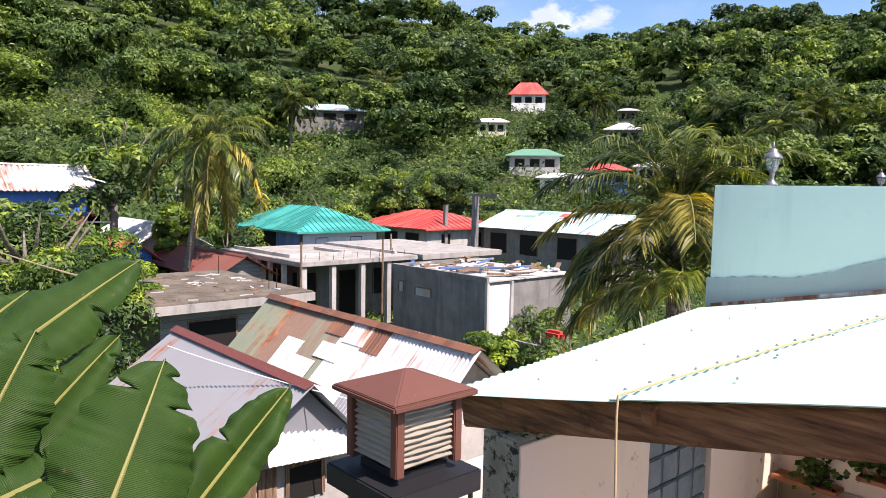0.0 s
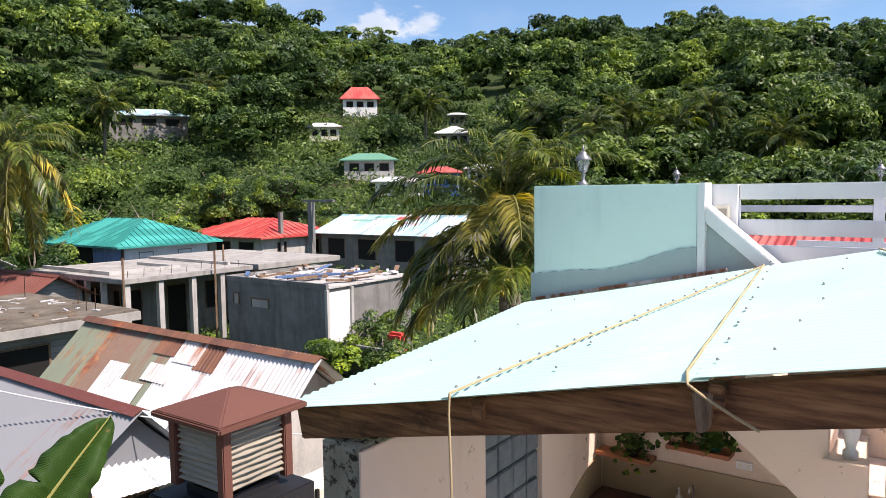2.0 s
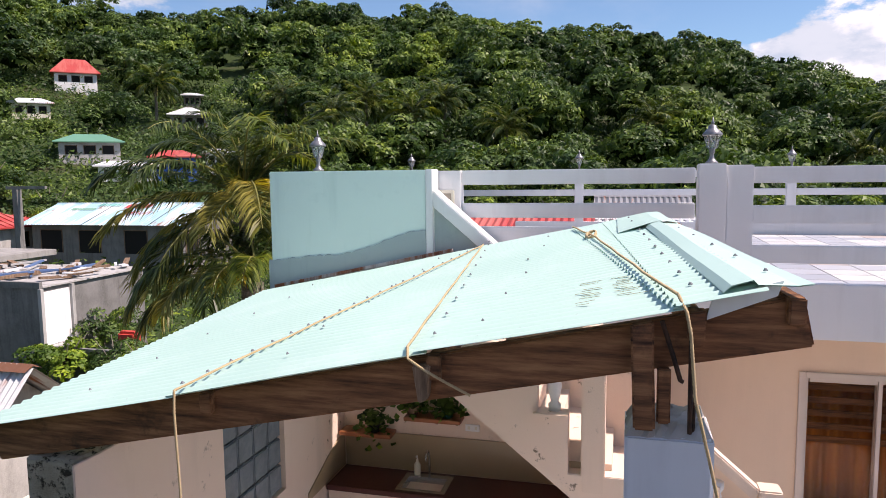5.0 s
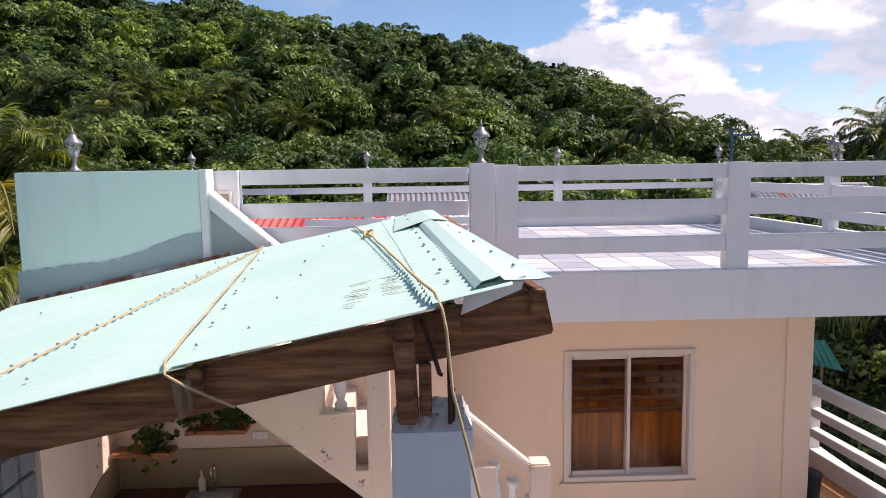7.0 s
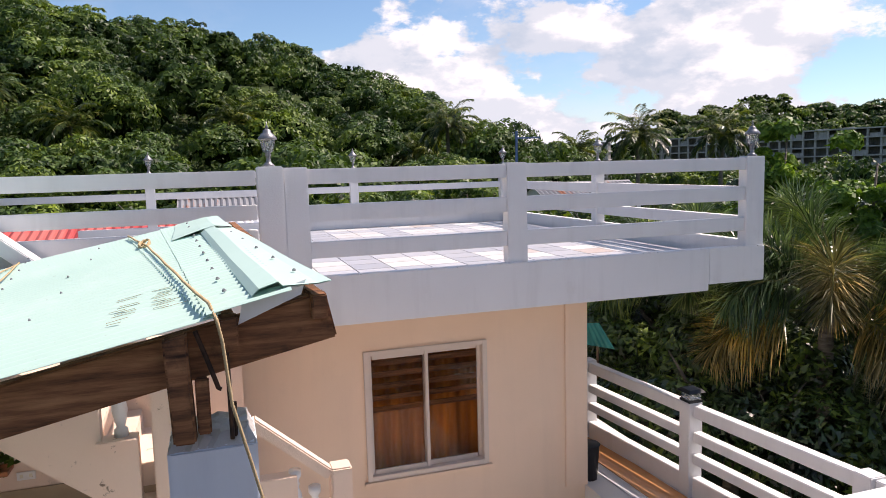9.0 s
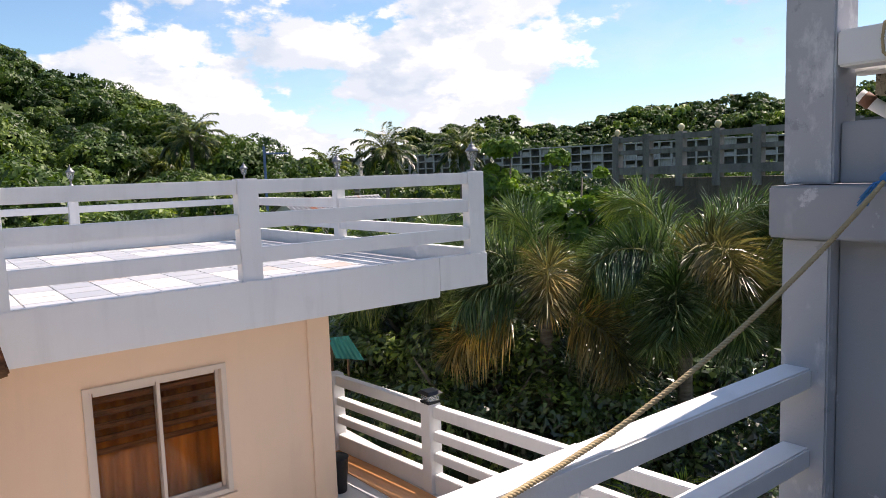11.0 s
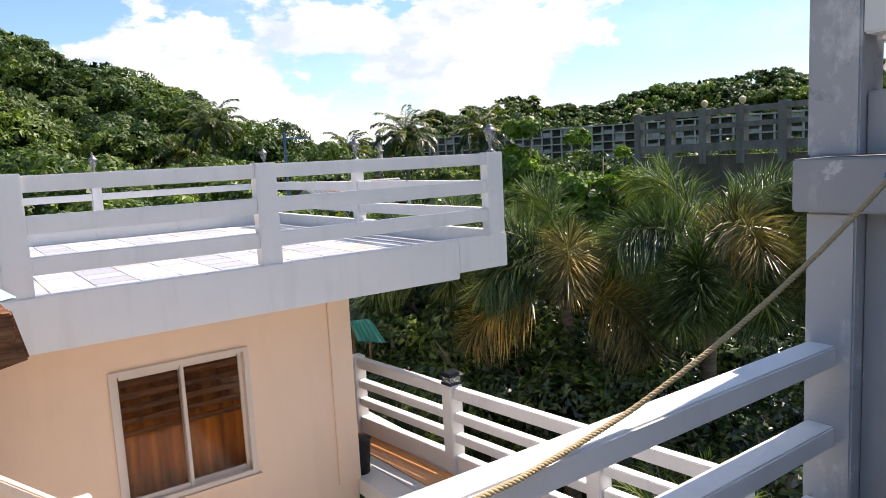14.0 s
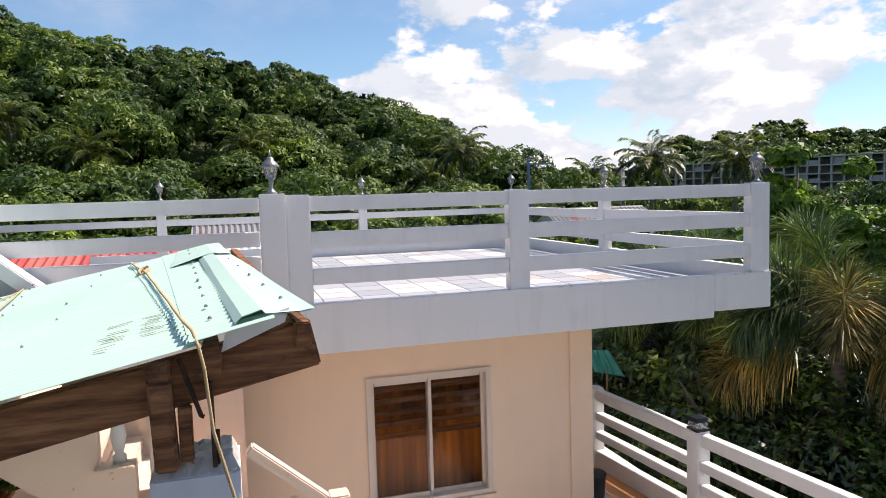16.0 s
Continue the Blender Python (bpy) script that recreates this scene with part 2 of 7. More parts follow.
M["wood"] = k.color(c).bump(g, 0.5, 0.006).m
k = Mat("varnished_shelf", 0.35, 0, 0.5)
g = k.noise(2.0, 6, 0.6, k.stretched((1.2, 10, 10)))
M["shelf"] = k.color(k.ramp(g, (0.3, (0.20, 0.06, 0.025)), (0.7, (0.42, 0.15, 0.06)))).m
k = Mat("iron_rust", 0.8, 0.3)
M["rebar"] = k.color(k.ramp(k.noise(20, 4), (0.3, (0.02, 0.015, 0.012)), (0.7, (0.10, 0.05, 0.03)))).m
k = Mat("twisted_rope", 0.8, 0, 0.2)
c = k.mix(k.noise(4, 4), (0.40, 0.285, 0.145), (0.58, 0.46, 0.28))
M["rope"] = k.color(c).bump(k.noise(160, 2), 0.6, 0.004).m
M["scratch"] = Mat("bared_rusty_metal", 0.7).color((0.42, 0.36, 0.20)).m
k = Mat("blue_rope", 0.7)
M["blue_rope"] = k.color(k.mix(k.noise(40, 3), (0.02, 0.12, 0.35), (0.05, 0.30, 0.62))).bump(k.noise(160, 2), 0.6, 0.004).m
k = Mat("brown_lamp_paint", 0.6, 0, 0.25)
c = k.mix(k.noise(3, 5), (0.115, 0.045, 0.032), (0.17, 0.075, 0.055))
c = k.mix(k.span(k.noise(26, 5, 0.7), 0.66, 0.72), c, (0.30, 0.10, 0.04))
M["lamp_brown"] = k.color(c).bump(k.noise(50, 4), 0.2, 0.003).m
k = Mat("ribbed_plastic", 0.35, 0, 0.5)
c = k.mix(k.noise(5, 6, 0.7, k.stretched((1, 1, 6))), (0.13, 0.11, 0.078), (0.46, 0.41, 0.32))
M["louvre"] = k.color(c).bump(k.noise(30, 4), 0.3, 0.003).m
M["black"] = Mat("black_paint", 0.55).color((0.015, 0.015, 0.017)).m
k = Mat("lantern_metal", 0.4, 0.5)
M["lantern"] = k.color(k.mix(k.noise(30, 4), (0.11, 0.11, 0.12), (0.36, 0.36, 0.37))).m
k = Mat("lantern_glass", 0.15, 0, 0.5)
k.b.inputs["Alpha"].default_value = 0.28
M["lantern_glass"] = k.color((0.75, 0.78, 0.78)).m
k = Mat("window_glass", 0.02, 0, 0.5)
k.color((0.9, 0.9, 0.9))
tp = k.n.new("ShaderNodeBsdfTransparent")
tp.inputs[0].default_value = (0.90, 0.86, 0.82, 1)
gl = k.n.new("ShaderNodeBsdfGlossy")
gl.inputs["Roughness"].default_value = 0.02
fr = k.n.new("ShaderNodeFresnel")
fr.inputs[0].default_value = 1.26
ms = k.n.new("ShaderNodeMixShader")
k.l.new(fr.outputs[0], ms.inputs[0])
k.l.new(tp.outputs[0], ms.inputs[1])
k.l.new(gl.outputs[0], ms.inputs[2])
k.l.new(ms.outputs[0], k.n["Material Output"].inputs[0])
M["glass"] = k.m
k = Mat("curtain_cloth", 0.85)
c = k.ramp(k.noise(1.3, 4, 0.5, k.stretched((7, 1, 0.25))), (0.3, (0.24, 0.075, 0.014)), (0.7, (0.80, 0.29, 0.04)))
M["curtain"] = k.color(c).m
M["aluminium"] = Mat("white_frame", 0.4, 0, 0.5).color((0.66, 0.56, 0.48)).m
k = Mat("glass_block", 0.25, 0, 0.5)
M["glass_block"] = k.color(k.mix(k.noise(9, 4), (0.10, 0.13, 0.15), (0.26, 0.30, 0.32))).bump(k.noise(30, 3), 0.4, 0.01).m
k = Mat("pale_tile", 0.3, 0, 0.5)
r = k.mix(k.rand(), (0.66, 0.64, 0.61), (0.78, 0.76, 0.73))
M["tile_white"] = k.color(k.mix(k.span(k.noise(2.2, 6, 0.7), 0.55, 0.75, 0, 0.5), r, (0.46, 0.38, 0.30))).m
k = Mat("grey_tile", 0.35, 0, 0.5)
r = k.mix(k.rand(), (0.40, 0.41, 0.44), (0.52, 0.52, 0.54))
M["tile_grey"] = k.color(k.mix(k.span(k.noise(2.2, 6, 0.7), 0.55, 0.75, 0, 0.5), r, (0.40, 0.34, 0.28))).m
k = Mat("rose_tile", 0.3, 0, 0.5)
r = k.mix(k.rand(), (0.52, 0.40, 0.35), (0.66, 0.55, 0.48))
M["tile_rose"] = k.color(k.mix(k.noise(3, 6), r, (0.60, 0.52, 0.46))).m
k = Mat("orange_tile", 0.28, 0, 0.5)
M["tile_orange"] = k.color(k.mix(k.noise(2, 5), (0.58, 0.25, 0.09), (0.70, 0.35, 0.14))).m
M["grout"] = concrete("grout", (0.26, 0.25, 0.24), (0.40, 0.39, 0.37))
k = Mat("dark_red_counter", 0.3, 0, 0.5)
M["counter"] = k.color(k.mix(k.noise(40, 4), (0.055, 0.012, 0.010), (0.10, 0.03, 0.025))).m
k = Mat("beige_splash_tile", 0.3, 0, 0.5)
M["splash"] = k.color(k.mix(k.noise(1.5, 4), (0.30, 0.215, 0.125), (0.38, 0.28, 0.17))).m
M["steel"] = Mat("steel", 0.25, 1.0).color((0.55, 0.55, 0.55)).m
M["teal_pot"] = Mat("teal_pot", 0.4).color((0.02, 0.16, 0.13)).m
M["blue_plastic"] = Mat("blue_plastic", 0.5).color((0.03, 0.10, 0.45)).m
M["red_cloth"] = Mat("red_cloth", 0.8).color((0.55, 0.06, 0.04)).m
M["tarp"] = Mat("blue_tarp", 0.5).color((0.10, 0.17, 0.32)).m
M["globe"] = Mat("globe_glass", 0.3).color((0.75, 0.62, 0.36)).m
k = Mat("ground_earth", 0.95, 0, 0.1)
c = k.mix(k.span(k.noise(0.12, 6), 0.30, 0.42), (0.08, 0.07, 0.045), (0.035, 0.062, 0.018))
M["ground"] = k.color(k.mix(k.span(k.noise(3, 6), 0.4, 0.9, 0, 0.6), c, (0.10, 0.10, 0.05))).bump(k.noise(2, 6), 0.6, 0.1).m
k = Mat("block_wall", 0.9, 0, 0.15)
br = k.n.new("ShaderNodeTexBrick")
br.inputs["Scale"].default_value = 1.0
br.inputs["Brick Width"].default_value, br.inputs["Row Height"].default_value = 0.4, 0.2
br.inputs["Mortar Size"].default_value = 0.012
mp = k.n.new("ShaderNodeMapping")
mp.inputs["Rotation"].default_value = (radians(90), 0, 0)
k.l.new(k.co, mp.inputs[0])
k.l.new(mp.outputs[0], br.inputs["Vector"])
br.inputs["Color1"].default_value, br.inputs["Color2"].default_value = (0.27, 0.26, 0.25, 1), (0.36, 0.35, 0.33, 1)
br.inputs["Mortar"].default_value = (0.18, 0.175, 0.165, 1)
M["blocks"] = k.color(k.mix(k.span(k.noise(1.5, 6), 0.5, 0.7, 0, 0.5), br.outputs[0], (0.12, 0.11, 0.10))).bump(k.noise(20, 5), 0.4, 0.01).m


def leafy(name, dark, mid, light, patch=0.06, trans=0.24, rough=0.5, spec=0.3, tree=0.5):
    """Leaves: colour varies leaf by leaf and tree by tree; light passes through."""
    k = Mat(name, rough, 0, spec)
    per = k.ramp(k.island(), (0.0, dark), (0.55, mid), (1.0, light))
    big = k.noise(patch, 3, 0.5)
    tone = k.ramp(big, (0.36, (0.55, 0.62, 0.55)), (0.5, (1.0, 1.0, 1.0)), (0.64, (1.45, 1.35, 0.95)))
    each = k.ramp(k.noise(tree, 2, 0.5), (0.37, (0.40, 0.52, 0.50)), (0.5, (0.95, 0.97, 0.92)), (0.63, (1.65, 1.45, 0.95)))
    col = k.mix(1.0, k.mix(1.0, per, tone, "MULTIPLY"), each, "MULTIPLY")
    k.color(col)
    tr = k.n.new("ShaderNodeBsdfTranslucent")
    k.l.new(k.mix(1.0, col, (1.25, 1.35, 0.6), "MULTIPLY"), tr.inputs[0])
    ms = k.n.new("ShaderNodeMixShader")
    ms.inputs[0].default_value = trans
    k.l.new(k.b.outputs[0], ms.inputs[1])
    k.l.new(tr.outputs[0], ms.inputs[2])
    k.l.new(ms.outputs[0], k.n["Material Output"].inputs[0])
    return k.m


M["forest"] = leafy("forest_leaves", (0.030, 0.062, 0.017), (0.078, 0.140, 0.036), (0.165, 0.240, 0.070), 0.022, tree=0.115)
# near-black green: the shade inside the crowns, put into colour
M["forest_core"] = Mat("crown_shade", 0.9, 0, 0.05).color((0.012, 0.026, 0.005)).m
M["tree_leaf"] = leafy("glossy_leaves", (0.032, 0.066, 0.016), (0.076, 0.138, 0.030), (0.160, 0.235, 0.058), 0.5)
# greens darkened so the leaf colour holds the deep shade round the palms
M["shade_leaf"] = leafy("shaded_leaves", (0.014, 0.034, 0.011), (0.036, 0.078, 0.022), (0.115, 0.185, 0.060), 0.5, 0.14, 0.30, 0.6)
M["lime_leaf"] = leafy("lime_leaves", (0.07, 0.13, 0.015), (0.14, 0.23, 0.025), (0.24, 0.32, 0.05), 0.8)
M["sapling_leaf"] = leafy("fresh_green_leaves", (0.045, 0.10, 0.018), (0.095, 0.19, 0.030), (0.17, 0.28, 0.05), 0.8)
M["palm_leaf"] = leafy("palm_leaflets", (0.034, 0.062, 0.014), (0.075, 0.115, 0.026), (0.19, 0.215, 0.075), 0.7, 0.3, 0.4, 0.5)
M["palm_yellow"] = leafy("yellowing_leaflets", (0.13, 0.12, 0.025), (0.24, 0.215, 0.05), (0.42, 0.36, 0.12), 0.9, 0.3, 0.45)
M["fox_leaf"] = leafy("foxtail_leaflets", (0.022, 0.055, 0.018), (0.105, 0.175, 0.068), (0.34, 0.42, 0.22), 0.9, 0.15, 0.30, 0.7)
M["fox_brown"] = leafy("browning_leaflets", (0.050, 0.048, 0.022), (0.24, 0.19, 0.085), (0.58, 0.47, 0.26), 0.9, 0.15, 0.36, 0.6)
k = Mat("palm_trunk_bark", 0.9, 0, 0.2)
c = k.ramp(k.noise(2, 6, 0.6, k.stretched((2, 2, 9))), (0.3, (0.09, 0.075, 0.06)), (0.7, (0.25, 0.22, 0.18)))
M["bark"] = k.color(c).bump(k.noise(2, 5, 0.6, k.stretched((2, 2, 9))), 0.6, 0.03).m
M["stalk"] = Mat("frond_stalk", 0.5).color((0.22, 0.21, 0.06)).m

# ---------- mesh helpers ----------
rng = random.Random(7)


class Geo:
    """Vertices and faces of one mesh."""

    def __init__(self):
        self.v, self.f = [], []

    def add(self, vs, fs):
        o = len(self.v)
        self.v += [tuple(p) for p in vs]
        self.f += [tuple(i + o for i in q) for q in fs]
        return self

    def hexa(self, p):
        return self.add(p, [(0, 3, 2, 1), (4, 5, 6, 7), (0, 1, 5, 4), (1, 2, 6, 5), (2, 3, 7, 6), (3, 0, 4, 7)])

    def box(self, x0, x1, y0, y1, z0, z1):
        return self.hexa([(x0, y0, z0), (x1, y0, z0), (x1, y1, z0), (x0, y1, z0), (x0, y0, z1), (x1, y0, z1), (x1, y1, z1), (x0, y1, z1)])

    def bar(self, a, b, w, h, up=(0, 0, 1)):
        """A straight bar from a to b, w wide and h high."""
        a, b = Vector(a), Vector(b)
        d = (b - a).normalized()
        s = d.cross(Vector(up)).normalized() * (w / 2)
        u = s.cross(d).normalized() * (h / 2)
        return self.hexa([a - s - u, a + s - u, b + s - u, b - s - u, a - s + u, a + s + u, b + s + u, b - s + u])

    def lathe(self, prof, n=16, at=(0, 0, 0), square=False):
        vs, fs = [], []
        for r, z in prof:
            for i in range(n):
                a = 2 * math.pi * (i + (0.5 if square else 0)) / n
                vs.append((at[0] + r * math.cos(a), at[1] + r * math.sin(a), at[2] + z))
        for j in range(len(prof) - 1):
            for i in range(n):
                fs.append((j * n + i, j * n + (i + 1) % n, (j + 1) * n + (i + 1) % n, (j + 1) * n + i))
        fs.append(tuple(range(n - 1, -1, -1)))
        fs.append(tuple((len(prof) - 1) * n + i for i in range(n)))
        return self.add(vs, fs)

    def tube(self, pts, r, n=8):
        pts = [Vector(p) for p in pts]
        rs = r if isinstance(r, (list, tuple)) else [r] * len(pts)
        vs, fs, side = [], [], None
        for i, p in enumerate(pts):
            d = (pts[min(i + 1, len(pts) - 1)] - pts[max(i - 1, 0)]).normalized()
            if side is None:
                side = d.orthogonal().normalized()
            side = (side - d * side.dot(d)).normalized()
            up = d.cross(side)
            for k in range(n):
                a = 2 * math.pi * k / n
                vs.append(p + (side * math.cos(a) + up * math.sin(a)) * rs[i])
        for j in range(len(pts) - 1):
            for k in range(n):
                fs.append((j * n + k, j * n + (k + 1) % n, (j + 1) * n + (k + 1) % n, (j + 1) * n + k))
        fs.append(tuple(range(n - 1, -1, -1)))
        fs.append(tuple((len(pts) - 1) * n + k for k in range(n)))
        return self.add(vs, fs)

    def prism(self, poly, axis, a, b):
        """A flat polygon in the plane across axis, drawn out from a to b."""
        n = len(poly)
        put = {"x": lambda p, q, t: (t, p, q), "y": lambda p, q, t: (p, t, q), "z": lambda p, q, t: (p, q, t)}[axis]
        vs = [put(p, q, a) for p, q in poly] + [put(p, q, b) for p, q in poly]
        fs = [tuple(range(n - 1, -1, -1)), tuple(range(n, 2 * n))] + [(i, (i + 1) % n, (i + 1) % n + n, i + n) for i in range(n)]
        return self.add(vs, fs)

    def mesh(self, name, smooth=False, bevel=0.0):
        me = bpy.data.meshes.new(name)
        me.from_pydata(self.v, [], self.f)
        bm = bmesh.new()
        bm.from_mesh(me)
        if len(self.f) < 4000:
            bmesh.ops.recalc_face_normals(bm, faces=bm.faces)
        if bevel:
            es = [e for e in bm.edges if len(e.link_faces) == 2 and e.calc_face_angle(0) > 0.6]
            bmesh.ops.bevel(bm, geom=es, offset=bevel, segments=2, affect="EDGES", clamp_overlap=True)
        bm.to_mesh(me)
        bm.free()
        if smooth:
            me.polygons.foreach_set("use_smooth", [True] * len(me.polygons))
        return me


def part(name, geo, mat, parent=None, label="", bevel=0.0, smooth=False):
    ob = new(name, geo.mesh(name, smooth, bevel) if isinstance(geo, Geo) else geo)
    ob.data.materials.append(M[mat]) if not ob.data.materials else None
    ob.parent = parent
    return tagged(ob, label) if label else ob


def thing(name, at, label, category, group="", kind=""):
    ob = new(name)
    ob.location = at
    return tagged(ob, label, category, group, kind)


def one(name, geo, mat, label, category, group="", kind="", bevel=0.0, smooth=False):
    return tagged(part(name, geo, mat, None, "", bevel, smooth), label, category, group, kind)


def sag(a, b, drop, n=14):
    a, b = Vector(a), Vector(b)
    return [a.lerp(b, i / n) - Vector((0, 0, drop * 4 * (i / n) * (1 - i / n))) for i in range(n + 1)]


# ---------- terrain ----------
EYE = Vector((0, 0, 7))
RIDGE = [(-180, 3.0), (-80, 5.0), (-62, 4.8), (-54, 5.1), (-49, 3.9), (-43, 4.0), (-36, 3.9), (-32, 1.8), (-27, 0.6), (-22, 1.9), (-16, 5.5), (-8, 9.0), (-4, 10.5),
         (3, 11.4), (14, 13.2), (19, 12.7), (27, 12.5), (34, 12.0), (39, 12.6), (46, 13.9), (52, 14.3), (60, 14.4), (80, 14.4), (110, 12.0), (180, 3.0)]


def ridge_el(az):
    for (a, e), (b, f) in zip(RIDGE, RIDGE[1:]):
        if a <= az <= b:
            return e + (f - e) * (az - a) / (b - a)
    return 3.0


def ease(t):
    t = min(1.0, max(0.0, t))
    return t * t * (3 - 2 * t)


def hill(az):
    """Foot radius, ridge radius and ridge height of the slope in a direction."""
    w = ease((az + 33) / 6)
    foot, top = 260 + (62 - 260) * w, 400 + (225 - 400) * w
    return foot, top, 7 + top * math.tan(radians(ridge_el(az))) - 7.0


def ground_z(x, y):
    r = math.hypot(x, y)
    foot, top, z = hill(math.degrees(math.atan2(-x, y)))
    t = (r - foot) / (top - foot)
    base = 0.15 * math.sin(x * 0.2) * math.cos(y * 0.17) if r > 14 else 0.0
    left = 3.4 * ease((r - 26) / 14) * ease((math.degrees(math.atan2(-x, y)) - 66) / 8)
    up = (max(0.0, min(1.0, t)) ** 0.85) * z - max(0.0, t - 1) * 45
    bumps = 5.0 * noise.noise(Vector((x * 0.021, y * 0.021, 0.3))) * ease(t * 3)
    return base + left + max(up + bumps, -20)


ground = Geo()
NA, radii = 240, [0.5] + [3 * 1.06 ** i for i in range(112)]
for r in radii:
    for i in range(NA):
        a = -math.pi + 2 * math.pi * i / NA
        x, y = -r * math.sin(a), r * math.cos(a)
        ground.v.append((x, y, ground_z(x, y) if r < 900 else -8.0))
for j in range(len(radii) - 1):
    for i in range(NA):
        ground.f.append((j * NA + i, j * NA + (i + 1) % NA, (j + 1) * NA + (i + 1) % NA, (j + 1) * NA + i))
ground.f.append(tuple(range(NA)))
one("ground", ground, "ground", "earth and grass valley floor rising to wooded hills", "ground", kind="structure", smooth=True)


def at_sight(az, el, lo=60.0, hi=230.0):
    """The place on the slope that a line of sight in this direction meets."""
    r = lo
    while r < hi:
        x, y = -r * math.sin(radians(az)), r * math.cos(radians(az))
        if ground_z(x, y) >= 7 + r * math.tan(radians(el)):
            break
        r += 1.0
    return Vector((x, y, ground_z(x, y))), r


# ---------- foliage ----------
def cards(centres, normals, size, rs, shape=1.35, loose=0.38, tri=False):
    """Leaves: one pointed quad (or triangle) at each centre, lying roughly across its normal."""
    n = len(centres)
    nor = normals + rs.normal(0, loose, (n, 3))
    nor /= np.linalg.norm(nor, axis=1)[:, None]
    t = np.cross(nor, rs.normal(0, 1, (n, 3)))
    t /= np.linalg.norm(t, axis=1)[:, None] + 1e-9
    b = np.cross(nor, t)
    s = (size * rs.uniform(0.6, 1.35, n))[:, None]
    if tri:
        q = np.stack([centres - t * s * shape / 2 - b * s * 0.45, centres + t * s * shape * 0.7, centres - t * s * shape / 2 + b * s * 0.45], 1)
    else:
        q = np.stack([centres - t * s * shape / 2, centres - b * s / 2 - nor * s * 0.12, centres + t * s * shape / 2, centres + b * s / 2 - nor * s * 0.12], 1)
    return q.reshape(-1, 3)


def crown(rs, radius, height, lobes, leaves, size, up=0.25, lobe=(0.24, 0.44), flat=0.8, tri=False):
    """A crown of uneven lobes, as leaves round the origin; z from 0 up."""
    cs, ns, ls = [], [], []
    per = leaves // lobes
    for i in range(lobes):
        a, d = rs.uniform(0, 2 * np.pi), radius * 0.78 * np.sqrt(rs.uniform(0.02, 1))
        z = height * (0.22 + 0.62 * rs.uniform(0.25, 1) * (1 - 0.55 * (d / radius) ** 2))
        lr = radius * rs.uniform(*lobe)
        n = rs.normal(0, 1, (per, 3))
        n /= np.linalg.norm(n, axis=1)[:, None]
        n[:, 2] = np.where(n[:, 2] < -0.35, -n[:, 2], n[:, 2])
        p = n * lr * rs.uniform(0.80, 1.08, (per, 1)) * np.array([1, 1, flat])
        cs.append(p + np.array([d * np.cos(a), d * np.sin(a), z]))
        ns.append(n + np.array([0, 0, up]))
        ls.append((d * np.cos(a), d * np.sin(a), z, lr))
    # leaves buried inside another lobe are left out
    cs, ns = np.concatenate(cs), np.concatenate(ns)
    keep = np.ones(len(cs), bool)
    for x, y, z, lr in ls:
        keep &= np.linalg.norm((cs - np.array([x, y, z])) / np.array([lr, lr, lr * flat]), axis=1) > 0.76
    return cards(cs[keep], ns[keep], size, rs, tri=tri)


def quads_mesh(name, verts, mat, k=4):
    """A mesh of loose leaves, k corners each."""
    n = len(verts) // k
    me = bpy.data.meshes.new(name)
    me.vertices.add(len(verts))
    me.vertices.foreach_set("co", np.asarray(verts, np.float32).ravel())
    me.loops.add(k * n)
    me.loops.foreach_set("vertex_index", np.arange(k * n, dtype=np.int32))
    me.polygons.add(n)
    me.polygons.foreach_set("loop_start", np.arange(0, k * n, k, dtype=np.int32))
    me.update(calc_edges=True)
    me.materials.append(M[mat])
    return me


HILL_HOUSES = []


